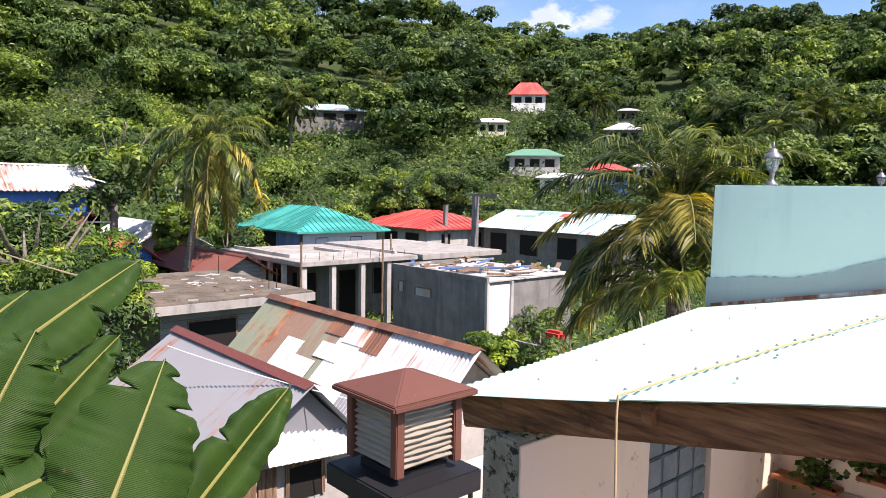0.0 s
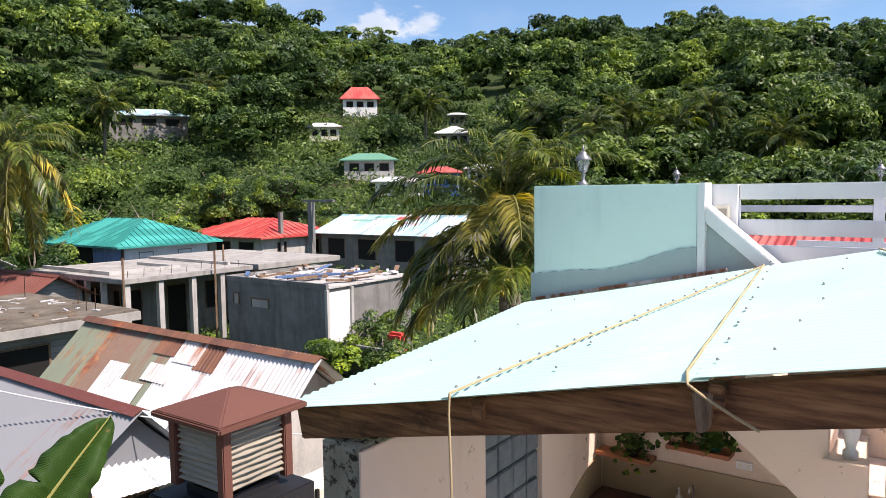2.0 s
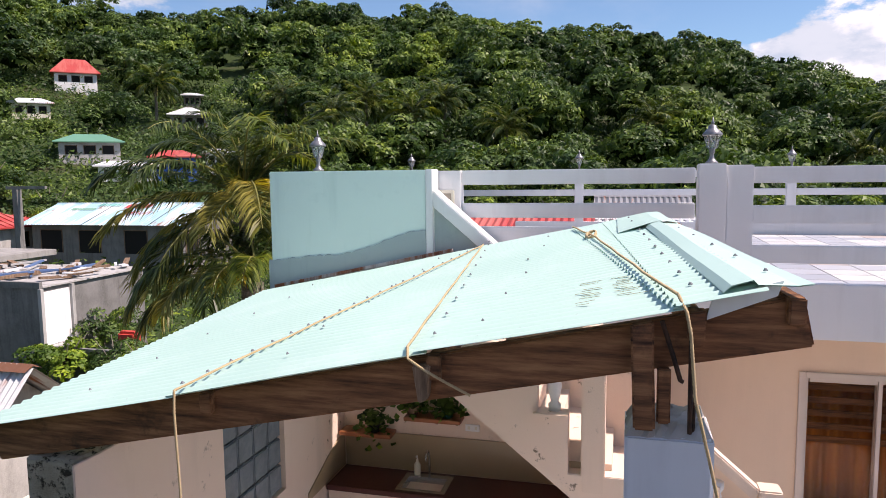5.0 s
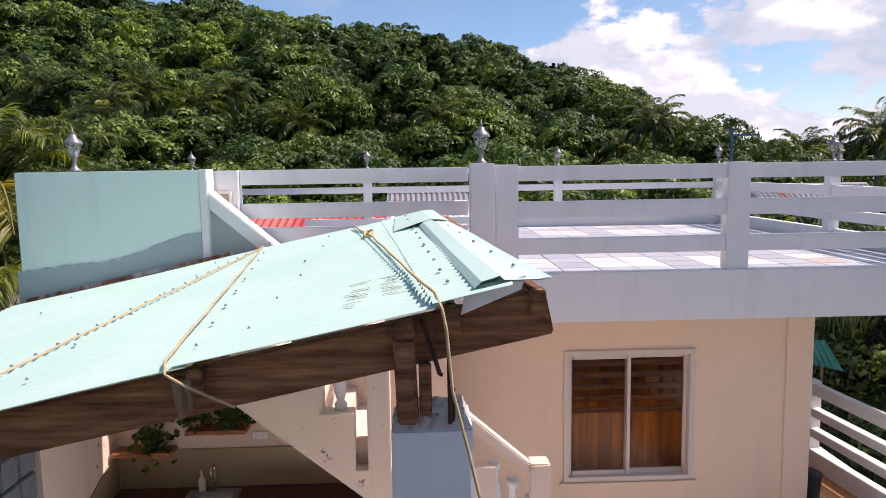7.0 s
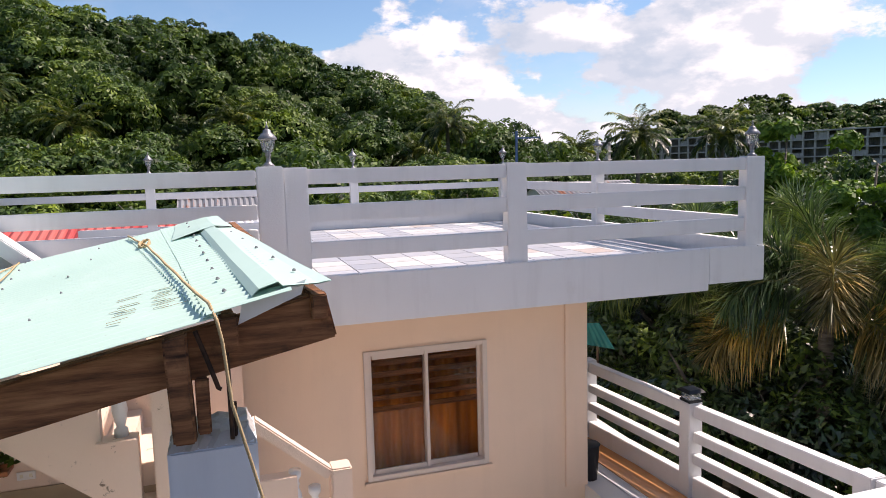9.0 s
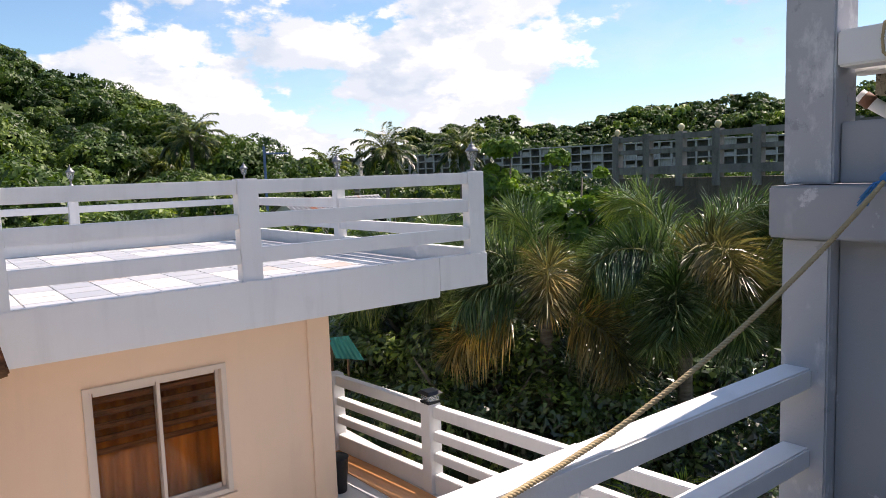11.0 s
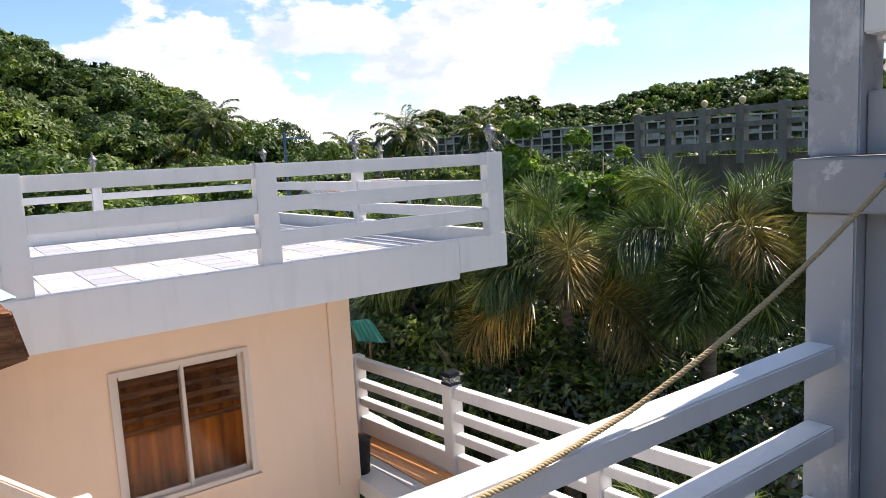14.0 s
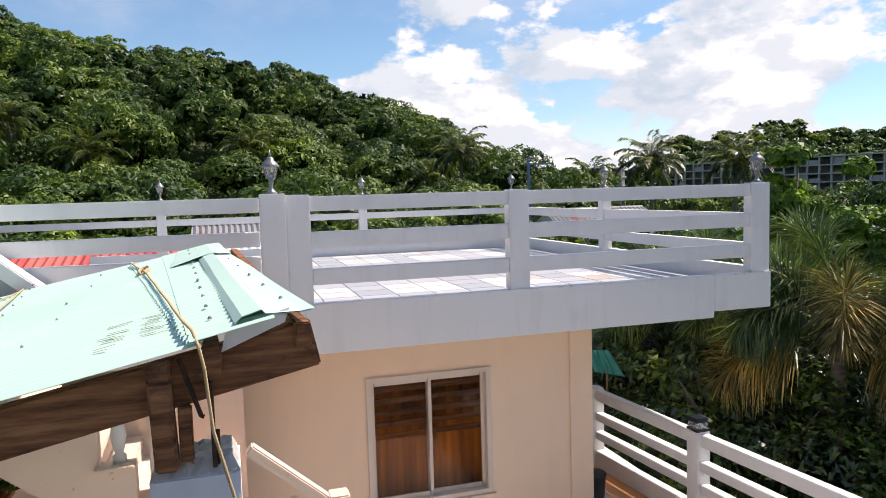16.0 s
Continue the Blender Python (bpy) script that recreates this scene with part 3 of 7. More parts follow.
def woods():
    rs = np.random.RandomState(3)

    def set_of(n, leaves, size, lobes):
        return [crown(rs, 1.0, rs.uniform(1.1, 1.7), int(rs.randint(*lobes)), leaves, size, 0.3, (0.15, 0.32), 0.72, True) for _ in range(n)]

    shapes = set_of(7, 4200, 0.058, (26, 40))
    second = set_of(7, 2600, 0.070, (24, 36))
    middle = set_of(9, 1500, 0.087, (20, 32))
    coarse = set_of(5, 700, 0.125, (12, 18))
    # smaller inner crowns, coloured near-black for the shade between the leaves
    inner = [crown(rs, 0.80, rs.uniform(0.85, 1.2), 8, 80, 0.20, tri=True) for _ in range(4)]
    leaves, cores = [], []
    r = 54.0
    while r < 440:
        step = 6.0 + r * 0.013
        arc = int(2 * np.pi * r / step)
        for i in range(arc):
            az = -180 + 360 * (i + rs.uniform(-0.5, 0.5)) / arc
            if not -72 < az < 84:
                continue
            foot, top, _ = hill(az)
            rr = r + rs.uniform(-step / 2, step / 2)
            if (az > 26 and rr < 69) or not foot - 10 < rr < top + 12 or (az < -30 and rr < 270):
                continue
            x, y = -rr * np.sin(np.radians(az)), rr * np.cos(np.radians(az))
            near = any(abs(az - ha) < hw and hr - 16 < rr < hr + 4 for ha, hr, hw in HILL_HOUSES)
            low = az > 26 and rr < 84
            s = rs.uniform(1.1, 1.9) if near else rs.uniform(1.8, 3.0) if low else rs.uniform(3.0, 5.4) * (1.25 if rs.uniform() < 0.16 else 1.0) * (1.6 if az < -30 else 1.0)
            h = s * rs.uniform(0.75, 1.2)
            a = rs.uniform(0, 2 * np.pi)
            m = np.array([[np.cos(a) * s, -np.sin(a) * s, 0], [np.sin(a) * s, np.cos(a) * s, 0], [0, 0, h]])
            o = np.array([x, y, ground_z(x, y) - (2.5 if az < -30 else 0.6) + (0 if near or low else rs.uniform(0.0, 2.6) + (2.0 if rs.uniform() < 0.2 else 0))])
            kind = coarse[rs.randint(5)] if az < -30 else middle[rs.randint(9)] if rr > 140 else second[rs.randint(7)] if rr > 96 else shapes[rs.randint(7)]
            leaves.append((kind @ m.T + o).astype(np.float32))
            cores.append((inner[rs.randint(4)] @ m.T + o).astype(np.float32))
        r += step * 0.9
    # belt of trees in the valley before the unfinished building
    for i in range(260):
        az, rr = rs.uniform(-67, -32.5), rs.uniform(72, 150)
        x, y = -rr * np.sin(np.radians(az)), rr * np.cos(np.radians(az))
        s, h, a = rs.uniform(2.6, 4.2), 5.0 * rs.uniform(0.72, 1.06), rs.uniform(0, 2 * np.pi)
        m = np.array([[np.cos(a) * s, -np.sin(a) * s, 0], [np.sin(a) * s, np.cos(a) * s, 0], [0, 0, h]])
        leaves.append((middle[rs.randint(9)] @ m.T + np.array([x, y, ground_z(x, y)])).astype(np.float32))
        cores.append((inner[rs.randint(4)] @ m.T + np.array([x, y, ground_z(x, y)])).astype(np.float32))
    tagged(new("forest", quads_mesh("forest", np.concatenate(leaves), "forest", 3)), "dense green tropical forest covering the hills", "forest", kind="stuff")
    n = 170000
    rr = np.sqrt(rs.uniform(52 ** 2, 125 ** 2, n))
    aa = rs.uniform(-31, 84, n)
    px, py = -rr * np.sin(np.radians(aa)), rr * np.cos(np.radians(aa))
    pz = np.array([ground_z(x, y) for x, y in zip(px, py)]) + np.abs(rs.normal(0, 0.8, n))
    shrubs = cards(np.stack([px, py, pz], 1), np.tile([0.25, -0.35, 1.0], (n, 1)), 0.27, rs, loose=0.8, tri=True)
    tagged(new("hill_shrubs", quads_mesh("hill_shrubs", shrubs, "forest", 3)), "low leafy shrubs covering the slope between the trees", "shrubs", kind="stuff")
    n = 26000
    rr, aa = np.sqrt(rs.uniform(12 ** 2, 54 ** 2, n)), rs.uniform(24, 84, n)
    px, py = -rr * np.sin(np.radians(aa)), rr * np.cos(np.radians(aa))
    pz = np.array([ground_z(x, y) for x, y in zip(px, py)]) + np.abs(rs.normal(0, 0.16, n))
    weeds = cards(np.stack([px, py, pz], 1), np.tile([0.1, -0.3, 1.0], (n, 1)), 0.15, rs, loose=0.8, tri=True)
    tagged(new("yard_weeds", quads_mesh("yard_weeds", weeds, "tree_leaf", 3)), "weeds and low plants in the yards between the houses", "weeds", kind="stuff")
    tagged(new("forest_crown_cores", quads_mesh("forest_crown_cores", np.concatenate(cores), "forest_core", 3)), "near-black inner crowns with the hill forest's inner shade painted in", "undergrowth", kind="stuff")


def limb_tree(name, at, height, radius, leaves, size, mat, label, seed, lobes=12, low=0.2):
    rs = np.random.RandomState(seed)
    t = thing(name, at, label, "tree")
    g = Geo()
    top = Vector((rs.uniform(-0.3, 0.3), rs.uniform(-0.3, 0.3), height * 0.75))
    g.tube([Vector((0, 0, -0.3)), top * 0.3, top * 0.65, top], [0.05 * radius + 0.06, 0.05 * radius + 0.03, 0.03 * radius + 0.02, 0.02])
    for i in range(7):
        a = i * 2.4
        s = top * rs.uniform(0.35, 0.8)
        g.tube([s, s + Vector((math.cos(a), math.sin(a), 0.7)) * radius * 0.35, s + Vector((math.cos(a), math.sin(a), 1.0)) * radius * 0.62], [0.035 * radius, 0.02 * radius, 0.008], 6)
    part("trunk", g, "bark", t, smooth=True)
    fine = 0.5
    v = crown(rs, radius, height * (1 - low), lobes * 2, int(leaves * 2.1 / fine), size * fine * 1.15, 0.25, (0.16, 0.36), 0.8, True)
    v[:, 2] += height * low
    part("crown", quads_mesh("crown", v, mat, 3), mat, t)
    return t


def arc_frond(turn, rise, length, curve, leaflet, count, rs, wide=0.03, hang=0.6, plume=0, sway=0.0):
    """A frond from the origin: a bending rib that starts rise degrees up in the direction turn, with two rows of
    hanging leaflets, or, for a plume, leaflets all round the rib."""
    n = 16
    pts, e, a = [np.zeros(3)], math.radians(rise), math.radians(turn)
    for i in range(n):
        d = np.array([math.cos(a) * math.cos(e), math.sin(a) * math.cos(e), math.sin(e)])
        pts.append(pts[-1] + d * length / n)
        e = max(-1.5, e - math.radians(curve) / n * (0.45 + 1.1 * i / n))
        a += sway / n
    rib, quads = Geo(), []
    rib.tube([tuple(p) for p in pts], [0.030 * (1 - 0.9 * i / n) * (length / 3) ** 0.5 + 0.003 for i in range(n + 1)], 5)
    for i in range(count):
        s = (0.30 if plume else 0.14) + (0.69 if plume else 0.85) * (i + rs.uniform(-0.3, 0.3)) / count
        s = min(0.995, max(0.02, s))
        k = min(n - 1, int(s * n))
        p = pts[k] + (pts[k + 1] - pts[k]) * (s * n - k)
        d = pts[k + 1] - pts[k]
        d = d / np.linalg.norm(d)
        side = np.cross(d, np.array([0, 0, 1.0]) if abs(d[2]) < 0.93 else np.array([-math.sin(a), math.cos(a), 0.4]))
        side = side / np.linalg.norm(side)
        up = np.cross(side, d)
        ln = leaflet * (0.40 + 0.75 * math.sin(math.pi * min(1, 0.15 + s * 0.78)))
        for q in ([rs.uniform(0, 2 * math.pi) for _ in range(plume)] if plume else (0.2 + rs.normal(0, 0.14), math.pi - 0.2 + rs.normal(0, 0.14))):
            w = d * (0.55 if plume else 0.55 + 0.5 * s) + side * math.cos(q) + up * math.sin(q) + rs.normal(0, 0.09, 3)
            w = w / np.linalg.norm(w)
            l1 = ln * rs.uniform(0.82, 1.15)
            g = hang * l1 * rs.uniform(0.6, 1.25)
            mid = p + w * l1 * 0.5 - np.array([0, 0, g * 0.16])
            tip = p + w * l1 * (1 - 0.22 * hang) - np.array([0, 0, g * 0.75])
            across = np.cross(w, np.array([0.3, 0.2, 1.0]) + rs.normal(0, 0.25, 3))
            across = across / (np.linalg.norm(across) + 1e-9) * wide * rs.uniform(0.7, 1.2)
            quads += [p, mid + across, tip, mid - across]
    return rib, np.array(quads)


def grown_palm(name, at, top, fronds, label, seed, trunk=0.15, group="", **leaf):
    """A palm whose fronds are listed: turn, rise, length, curve, material."""
    rs = np.random.RandomState(seed)
    t = thing(name, at, label, "palm tree", group)
    top = Vector(top)
    g = Geo()
    line = [Vector((top.x * u ** 1.5, top.y * u ** 1.5, -0.4 + (top.z + 0.4) * u)) for u in (0, 0.15, 0.35, 0.55, 0.75, 0.9, 1.0)]
    g.tube(line, [trunk * q for q in (1.6, 1.2, 1.05, 1.0, 0.95, 0.92, 0.8)], 10)
    part("trunk", g, "bark", t, smooth=True)
    for turn, rise, length, curve, mat in fronds:
        rib, q = arc_frond(turn, rise, length, curve, rs=rs, sway=rs.uniform(-0.5, 0.5), **leaf)
        ob = part("frond", quads_mesh("frond", q, mat), mat, t)
        ob.location = top
        part("stalk", rib, "stalk", ob)
    return t


def banana_leaf(length, width, bend, fold, tears, rs):
    """A broad leaf along +X with a channelled midrib, ripples and torn strips."""
    nx, g = 76, Geo()
    xs = [i / nx for i in range(nx + 1)]
    cut = sorted(rs.uniform(0.15, 0.95) for _ in range(tears))
    wave = rs.uniform(0, 6)
    rows = []
    for s in xs:
        w = width * 0.5 * (math.sin(math.pi * min(1, s * 1.02) ** 0.75)) ** 0.55 + 0.004
        w *= 1 + 0.05 * math.sin(s * 23 + length * 9) + 0.03 * math.sin(s * 61)
        z = -bend * s * s * length
        x = length * s * (1 - 0.12 * bend * s)
        rows.append((x, z, w))
    for sgn in (1, -1):
        start = len(g.v)
        for i, (x, z, w) in enumerate(rows):
            for j in range(7):
                u = j / 6
                rip = (0.008 * math.sin(i * 0.9 + sgn + 2.0 * math.sin(i * 0.31)) + 0.030 * math.sin(i * 0.21 + 2 * sgn + wave)) * u
                split = min([1.0] + [0.42 + 0.58 * min(1.0, abs(xs[i] - c) * nx / 1.6) for c in cut[sgn > 0::2]])
                g.v.append((x + 0.10 * u * w, sgn * u * w * split * (1 - 0.1 * u), z + fold * w * math.sin(u * 2.2) - 0.32 * w * u * u + rip))
        for i in range(nx):
            for j in range(6):
                a = start + i * 7 + j
                q = (a, a + 7, a + 8, a + 1)
                g.f.append(q if sgn > 0 else q[::-1])
    return g

# ---------- terrace building ----------
FLOOR2, LIP, TOP = 5.87, 6.03, 7.03
XL, XR, YF, YB = -2.3, 5.95, 6.38, 13.8

# front wall with a window opening, side walls and a plain back
WX0, WX1, WZ0, WZ1 = 1.47, 2.79, 3.70, 5.06
g = Geo()
g.box(-3.0, WX0, 7.10, 7.28, 0, 5.56).box(WX1, 4.05, 7.10, 7.28, 0, 5.56)
g.box(WX0, WX1, 7.10, 7.28, 0, WZ0).box(WX0, WX1, 7.10, 7.28, WZ1, 5.56)
one("wall_front", g, "peach", "smooth peach painted wall under the roof terrace", "wall", kind="structure")
one("wall_east", Geo().box(3.87, 4.05, 7.28, 12.5, 0, 5.56), "peach", "peach painted side wall along the narrow balcony", "wall", kind="structure")
one("wall_back", Geo().box(-3.0, 3.87, 12.32, 12.5, 0, 5.56), "peach", "plain peach back wall", "wall", kind="structure")
one("wall_room", Geo().box(-3.0, 3.87, 9.4, 9.5, 0, 5.56), "pink", "plain wall at the back of the room", "wall", kind="structure")
one("pilaster", Geo().box(3.79, 4.075, 7.07, 7.10, 3.2, 5.56), "peach", "shallow peach corner pilaster", "pilaster", kind="structure", bevel=0.006)

# sliding window
win = thing("window_1", (WX0, 7.10, WZ0), "two-pane sliding window with a pale frame and brown curtains behind", "window", kind="structure")
w, h = WX1 - WX0, WZ1 - WZ0
g = Geo()
g.box(-0.035, 0.02, -0.025, 0.08, -0.035, h + 0.035).box(w - 0.02, w + 0.035, -0.025, 0.08, -0.035, h + 0.035)
g.box(0.02, w - 0.02, -0.025, 0.08, h - 0.02, h + 0.035).box(0.02, w - 0.02, -0.025, 0.08, -0.035, 0.02)
part("window_frame", g, "aluminium", win, "pale cream window frame", bevel=0.004)
part("window_sill", Geo().box(-0.07, w + 0.07, -0.05, 0.0, -0.07, -0.037), "peach", win, bevel=0.004)
for a, b, y in ((0.02, w / 2 + 0.025, 0.025), (w / 2 - 0.025, w - 0.02, 0.06)):
    s = Geo()
    s.box(a, a + 0.036, y, y + 0.03, 0.02, h - 0.02).box(b - 0.036, b, y, y + 0.03, 0.02, h - 0.02)
    s.box(a + 0.045, b - 0.045, y, y + 0.03, 0.02, 0.07).box(a + 0.045, b - 0.045, y, y + 0.03, h - 0.07, h - 0.02)
    sash = part("sash", s, "aluminium", win, bevel=0.003)
    p = part("pane", Geo().box(a + 0.045, b - 0.045, y + 0.012, y + 0.016, 0.07, h - 0.07), "glass", sash)
    p.visible_shadow = False
g = Geo()
n = 120
vs = []
for z in (-0.3, h + 0.1):
    for i in range(n + 1):
        x = -0.1 + (w + 0.2) * i / n
        vs.append((x, 0.26 + 0.022 * math.sin(x * 46) + 0.012 * math.sin(x * 17 + 1), z))
g.add(vs, [(i, i + 1, i + n + 2, i + n + 1) for i in range(n)])
cur = one("curtain", g, "curtain", "brown and orange curtain hanging in soft folds behind the window", "curtain", smooth=True)
cur.location = (WX0, 7.10, WZ0)
# louvre blades seen through the upper half of the glass
jal = thing("jalousie", (WX0, 7.22, WZ0), "dark louvre blades behind the sliding glass", "jalousie window")
for i in range(5):
    z = h * (0.52 + 0.095 * i)
    part("slat", Geo().bar((0.03, 0, z), (w - 0.03, 0, z), 0.10, 0.008, (0, 0.8, 0.6)), "beam", jal)

# slab with lip
g = Geo()
g.box(XL, XR - 0.75, YF + 0.12, YB - 0.1, 5.56, 5.845).box(XR - 0.75, XR - 0.1, YF + 0.12, YB - 0.1, 5.63, 5.845)
one("terrace_slab", g, "white", "white painted concrete slab of the roof terrace", "slab", kind="structure")
g = Geo()
g.box(0.44, XR - 0.75, YF, YF + 0.12, 5.56, LIP).box(XR - 0.75, XR, YF, YF + 0.12, 5.63, LIP)
g.box(XR - 0.10, XR, YF + 0.12, YB, 5.63, LIP + 0.04)
one("slab_edge", g, "white", "white chipped edge beam of the terrace", "edge beam", kind="structure", bevel=0.008)
rc = random.Random(12)
chips = thing("chipped_render", (3.2, YF, LIP), "small chips and ragged lips of render along the terrace edge", "render chips", kind="structure")
for i in range(46):
    x = rc.uniform(0.9, 5.9)
    part("chip", Geo().hexa([(x - 3.2 + a * rc.uniform(0.012, 0.05), b, c_) for a, b, c_ in ((-1, -0.006, -0.012), (1, -0.006, -0.010), (1, 0.02, -0.01), (-1, 0.02, -0.01), (-1, -0.003, 0.006), (1, -0.004, 0.008), (1, 0.02, 0.005), (-1, 0.02, 0.006))]), "white", chips)
one("back_kerb", Geo().box(XL, XR - 0.10, YB - 0.12, YB, 5.63, 6.06), "white", "low white kerb along the terrace's far side", "kerb", kind="structure", bevel=0.008)


def railing(name, at, posts, spans, rails, label, wide=0.20, deep=0.14, rail_deep=0.09, top=TOP):
    """A concrete fence. posts: (x, y, z0, width); spans: pairs of points; rails: z ranges."""
    t = thing(name, at, label, "railing", kind="structure")
    o = Vector(at)
    for x, y, z0, pw in posts:
        part("post", Geo().box(x - pw / 2 - o.x, x + pw / 2 - o.x, y - deep / 2 - o.y, y + deep / 2 - o.y, z0 - o.z, top - o.z), "white", t, bevel=0.006)
    for (ax, ay), (bx, by) in spans:
        for z0, z1 in rails:
            zm = (z0 + z1) / 2 - o.z
            part("rail", Geo().bar((ax - o.x, ay - o.y, zm), (bx - o.x, by - o.y, zm), rail_deep, z1 - z0), "white", t, bevel=0.006)
    return t


R3 = [(6.88, 7.018), (6.54, 6.69), (6.20, 6.35)]
YR = YF + 0.085
railing("terrace_railing_front", (3.2, YF, LIP), [(2.92, YR, LIP, 0.21), (5.82, YR, LIP, 0.24)], [((0.87, YR), (2.815, YR)), ((3.025, YR), (5.70, YR))], R3, "white painted concrete rail fence on the terrace edge")
railing("terrace_railing_side", (XR, 9.5, LIP), [(5.84, 9.85, LIP, 0.16), (5.84, YB - 0.08, LIP, 0.16)], [((5.84, YR + 0.1), (5.84, 9.78)), ((5.84, 9.92), (5.84, YB - 0.17))], R3, "white concrete rail fence on the terrace's open side")
xs = [-4.44, -1.07, 2.66]
railing("terrace_railing_back", (1.0, YB, 6.1), [(x, YB - 0.06, 5.8, 0.16) for x in xs], [((a + 0.08, YB - 0.06), (b - 0.08, YB - 0.06)) for a, b in zip(xs, xs[1:] + [5.84])], [(6.90, 7.018), (6.56, 6.68)], "white concrete rail fence at the far side of the terrace", top=7.02)
post = thing("corner_post", (0.65, YF, 5.56), "thick white square post at the terrace corner", "post", kind="structure")
part("shaft", Geo().box(-0.22, 0.0, -0.02, 0.24, 0.05, 1.49), "white", post, bevel=0.008)
part("shaft", Geo().box(0.003, 0.22, 0.01, 0.18, 0.30, 1.475), "white", post, bevel=0.008)
railing("stair_railing", (-0.7, 6.75, 6.2), [(-1.87, 6.72, 5.6, 0.27)], [((-1.73, 6.74), (0.43, 6.74))], [(6.88, 7.02), (6.56, 6.70)], "white concrete rails above the stair well", top=7.02)
railing("passage_railing", (-2.0, 7.2, 6.2), [], [((-2.6, 7.3), (-2.02, 7.3))], [(6.90, 7.02), (6.66, 6.78), (6.40, 6.5)], "short white rails behind the mint wall")
one("stair_kerb", Geo().box(-1.7, 0.43, 6.70, 6.80, 5.6, 6.47), "white", "low white wall under the stair railing", "wall", kind="structure", bevel=0.008)
sw = thing("switch_box", (-1.87, 6.65, 6.62), "cream weatherproof switch box on the white post", "switch box")
part("box", Geo().box(-0.075, 0.075, -0.03, 0.0, 0, 0.21), "cream", sw, bevel=0.008)
part("cover", Geo().box(-0.05, 0.05, -0.038, -0.0305, 0.03, 0.18), "louvre", sw, bevel=0.003)


def lantern():
    t = thing("post_lantern", (0, 0, 0), "small silver-grey carriage lantern with clear glass on the railing", "lantern", "terrace lanterns")
    part("base", Geo().lathe([(0.055, 0), (0.058, 0.012), (0.035, 0.03), (0.022, 0.05), (0.018, 0.09), (0.03, 0.11), (0.02, 0.125), (0.045, 0.145)], 14), "lantern", t, smooth=True)
    part("glass", Geo().lathe([(0.042, 0.146), (0.052, 0.19), (0.066, 0.245), (0.07, 0.262)], 6), "lantern_glass", t)
    g = Geo()
    for i in range(6):
        a = math.pi / 3 * i
        c, s = math.cos(a), math.sin(a)
        g.tube([(0.044 * c, 0.044 * s, 0.145), (0.055 * c, 0.055 * s, 0.19), (0.074 * c, 0.074 * s, 0.264)], 0.0045, 5)
    part("cage", g, "lantern", t)
    part("cap", Geo().lathe([(0.088, 0.258), (0.09, 0.27), (0.062, 0.305), (0.04, 0.325), (0.038, 0.345), (0.016, 0.36)], 12), "lantern", t, smooth=True)
    part("finial", Geo().lathe([(0.008, 0.358), (0.017, 0.375), (0.008, 0.392), (0.003, 0.43)], 8), "lantern", t, smooth=True)
    return t


lan = lantern()
lan.location = (0.54, YF + 0.11, 7.05)
lan.scale = (0.93, 0.93, 0.93)
for x, y, z in ((5.82, YR, TOP), (5.84, 9.85, TOP), (5.84, YB - 0.08, TOP), (2.66, YB - 0.06, TOP), (-1.07, YB - 0.06, TOP), (-4.44, YB - 0.06, TOP), (-3.15, 6.48, TOP + 0.005)):
    copy_thing(lan, pose(x, y, z, 0, 0, rng.uniform(0, 60)))

# ---------- mint wall beside the roof ----------
g = Geo()
g.prism([(-3.66, 5.3), (-2.02, 5.3), (-2.02, 7.03), (-3.66, 7.03)], "y", 6.41, 6.55)
one("wall_mint", g, "mint", "mint green painted parapet wall, streaked and faded", "wall", kind="structure", bevel=0.006)
top = [(-3.69, 6.12)]
for i in range(40):
    x = -3.68 + 1.66 * i / 39
    top.append((x, 6.14 + 0.16 * i / 39 + 0.16 * ease((i - 18) / 20) + rng.uniform(-0.012, 0.012)))
one("bare_render_band", Geo().prism(top + [(-2.02, 5.3), (-3.69, 5.3)], "y", 6.395, 6.408), "cement_patch", "unpainted grey render at the foot of the mint wall with a ragged upper edge", "render", kind="structure")
one("wall_edge", Geo().box(-2.018, -1.95, 6.395, 6.62, 5.3, 7.035), "white", "white end face of the mint wall", "wall", kind="structure", bevel=0.006)
one("stair_parapet", Geo().prism([(-1.95, 6.68), (-1.30, 6.12), (-1.24, 6.20), (-1.30, 6.28), (-1.95, 6.84)], "y", 6.40, 6.61), "white", "white sloping parapet coming down from the mint wall", "wall", kind="structure", bevel=0.01)
one("stair_infill", Geo().prism([(-1.95, 5.4), (-1.30, 5.4), (-1.30, 6.13), (-1.95, 6.69)], "y", 6.46, 6.58), "cement_patch", "bare grey render under the sloping parapet", "wall", kind="structure")

# ---------- mint corrugated roof ----------
def roof_z(x, y):
    return 5.735 + 0.2125 * (x + 3.35) + 0.050 * (y - 2.7)


roof = thing("corrugated_roof", (-1.5, 4.5, 6.0), "mint green corrugated metal lean-to roof, sun-bleached, tied down with ropes", "roof", kind="structure")
ro = Vector(roof.location)


def back_y(x):
    """The roof's back edge runs in towards its high end."""
    return 6.37 - 0.09 * (x + 3.7) if x < -1.4 else 6.163 - 0.21 * (x + 1.4)


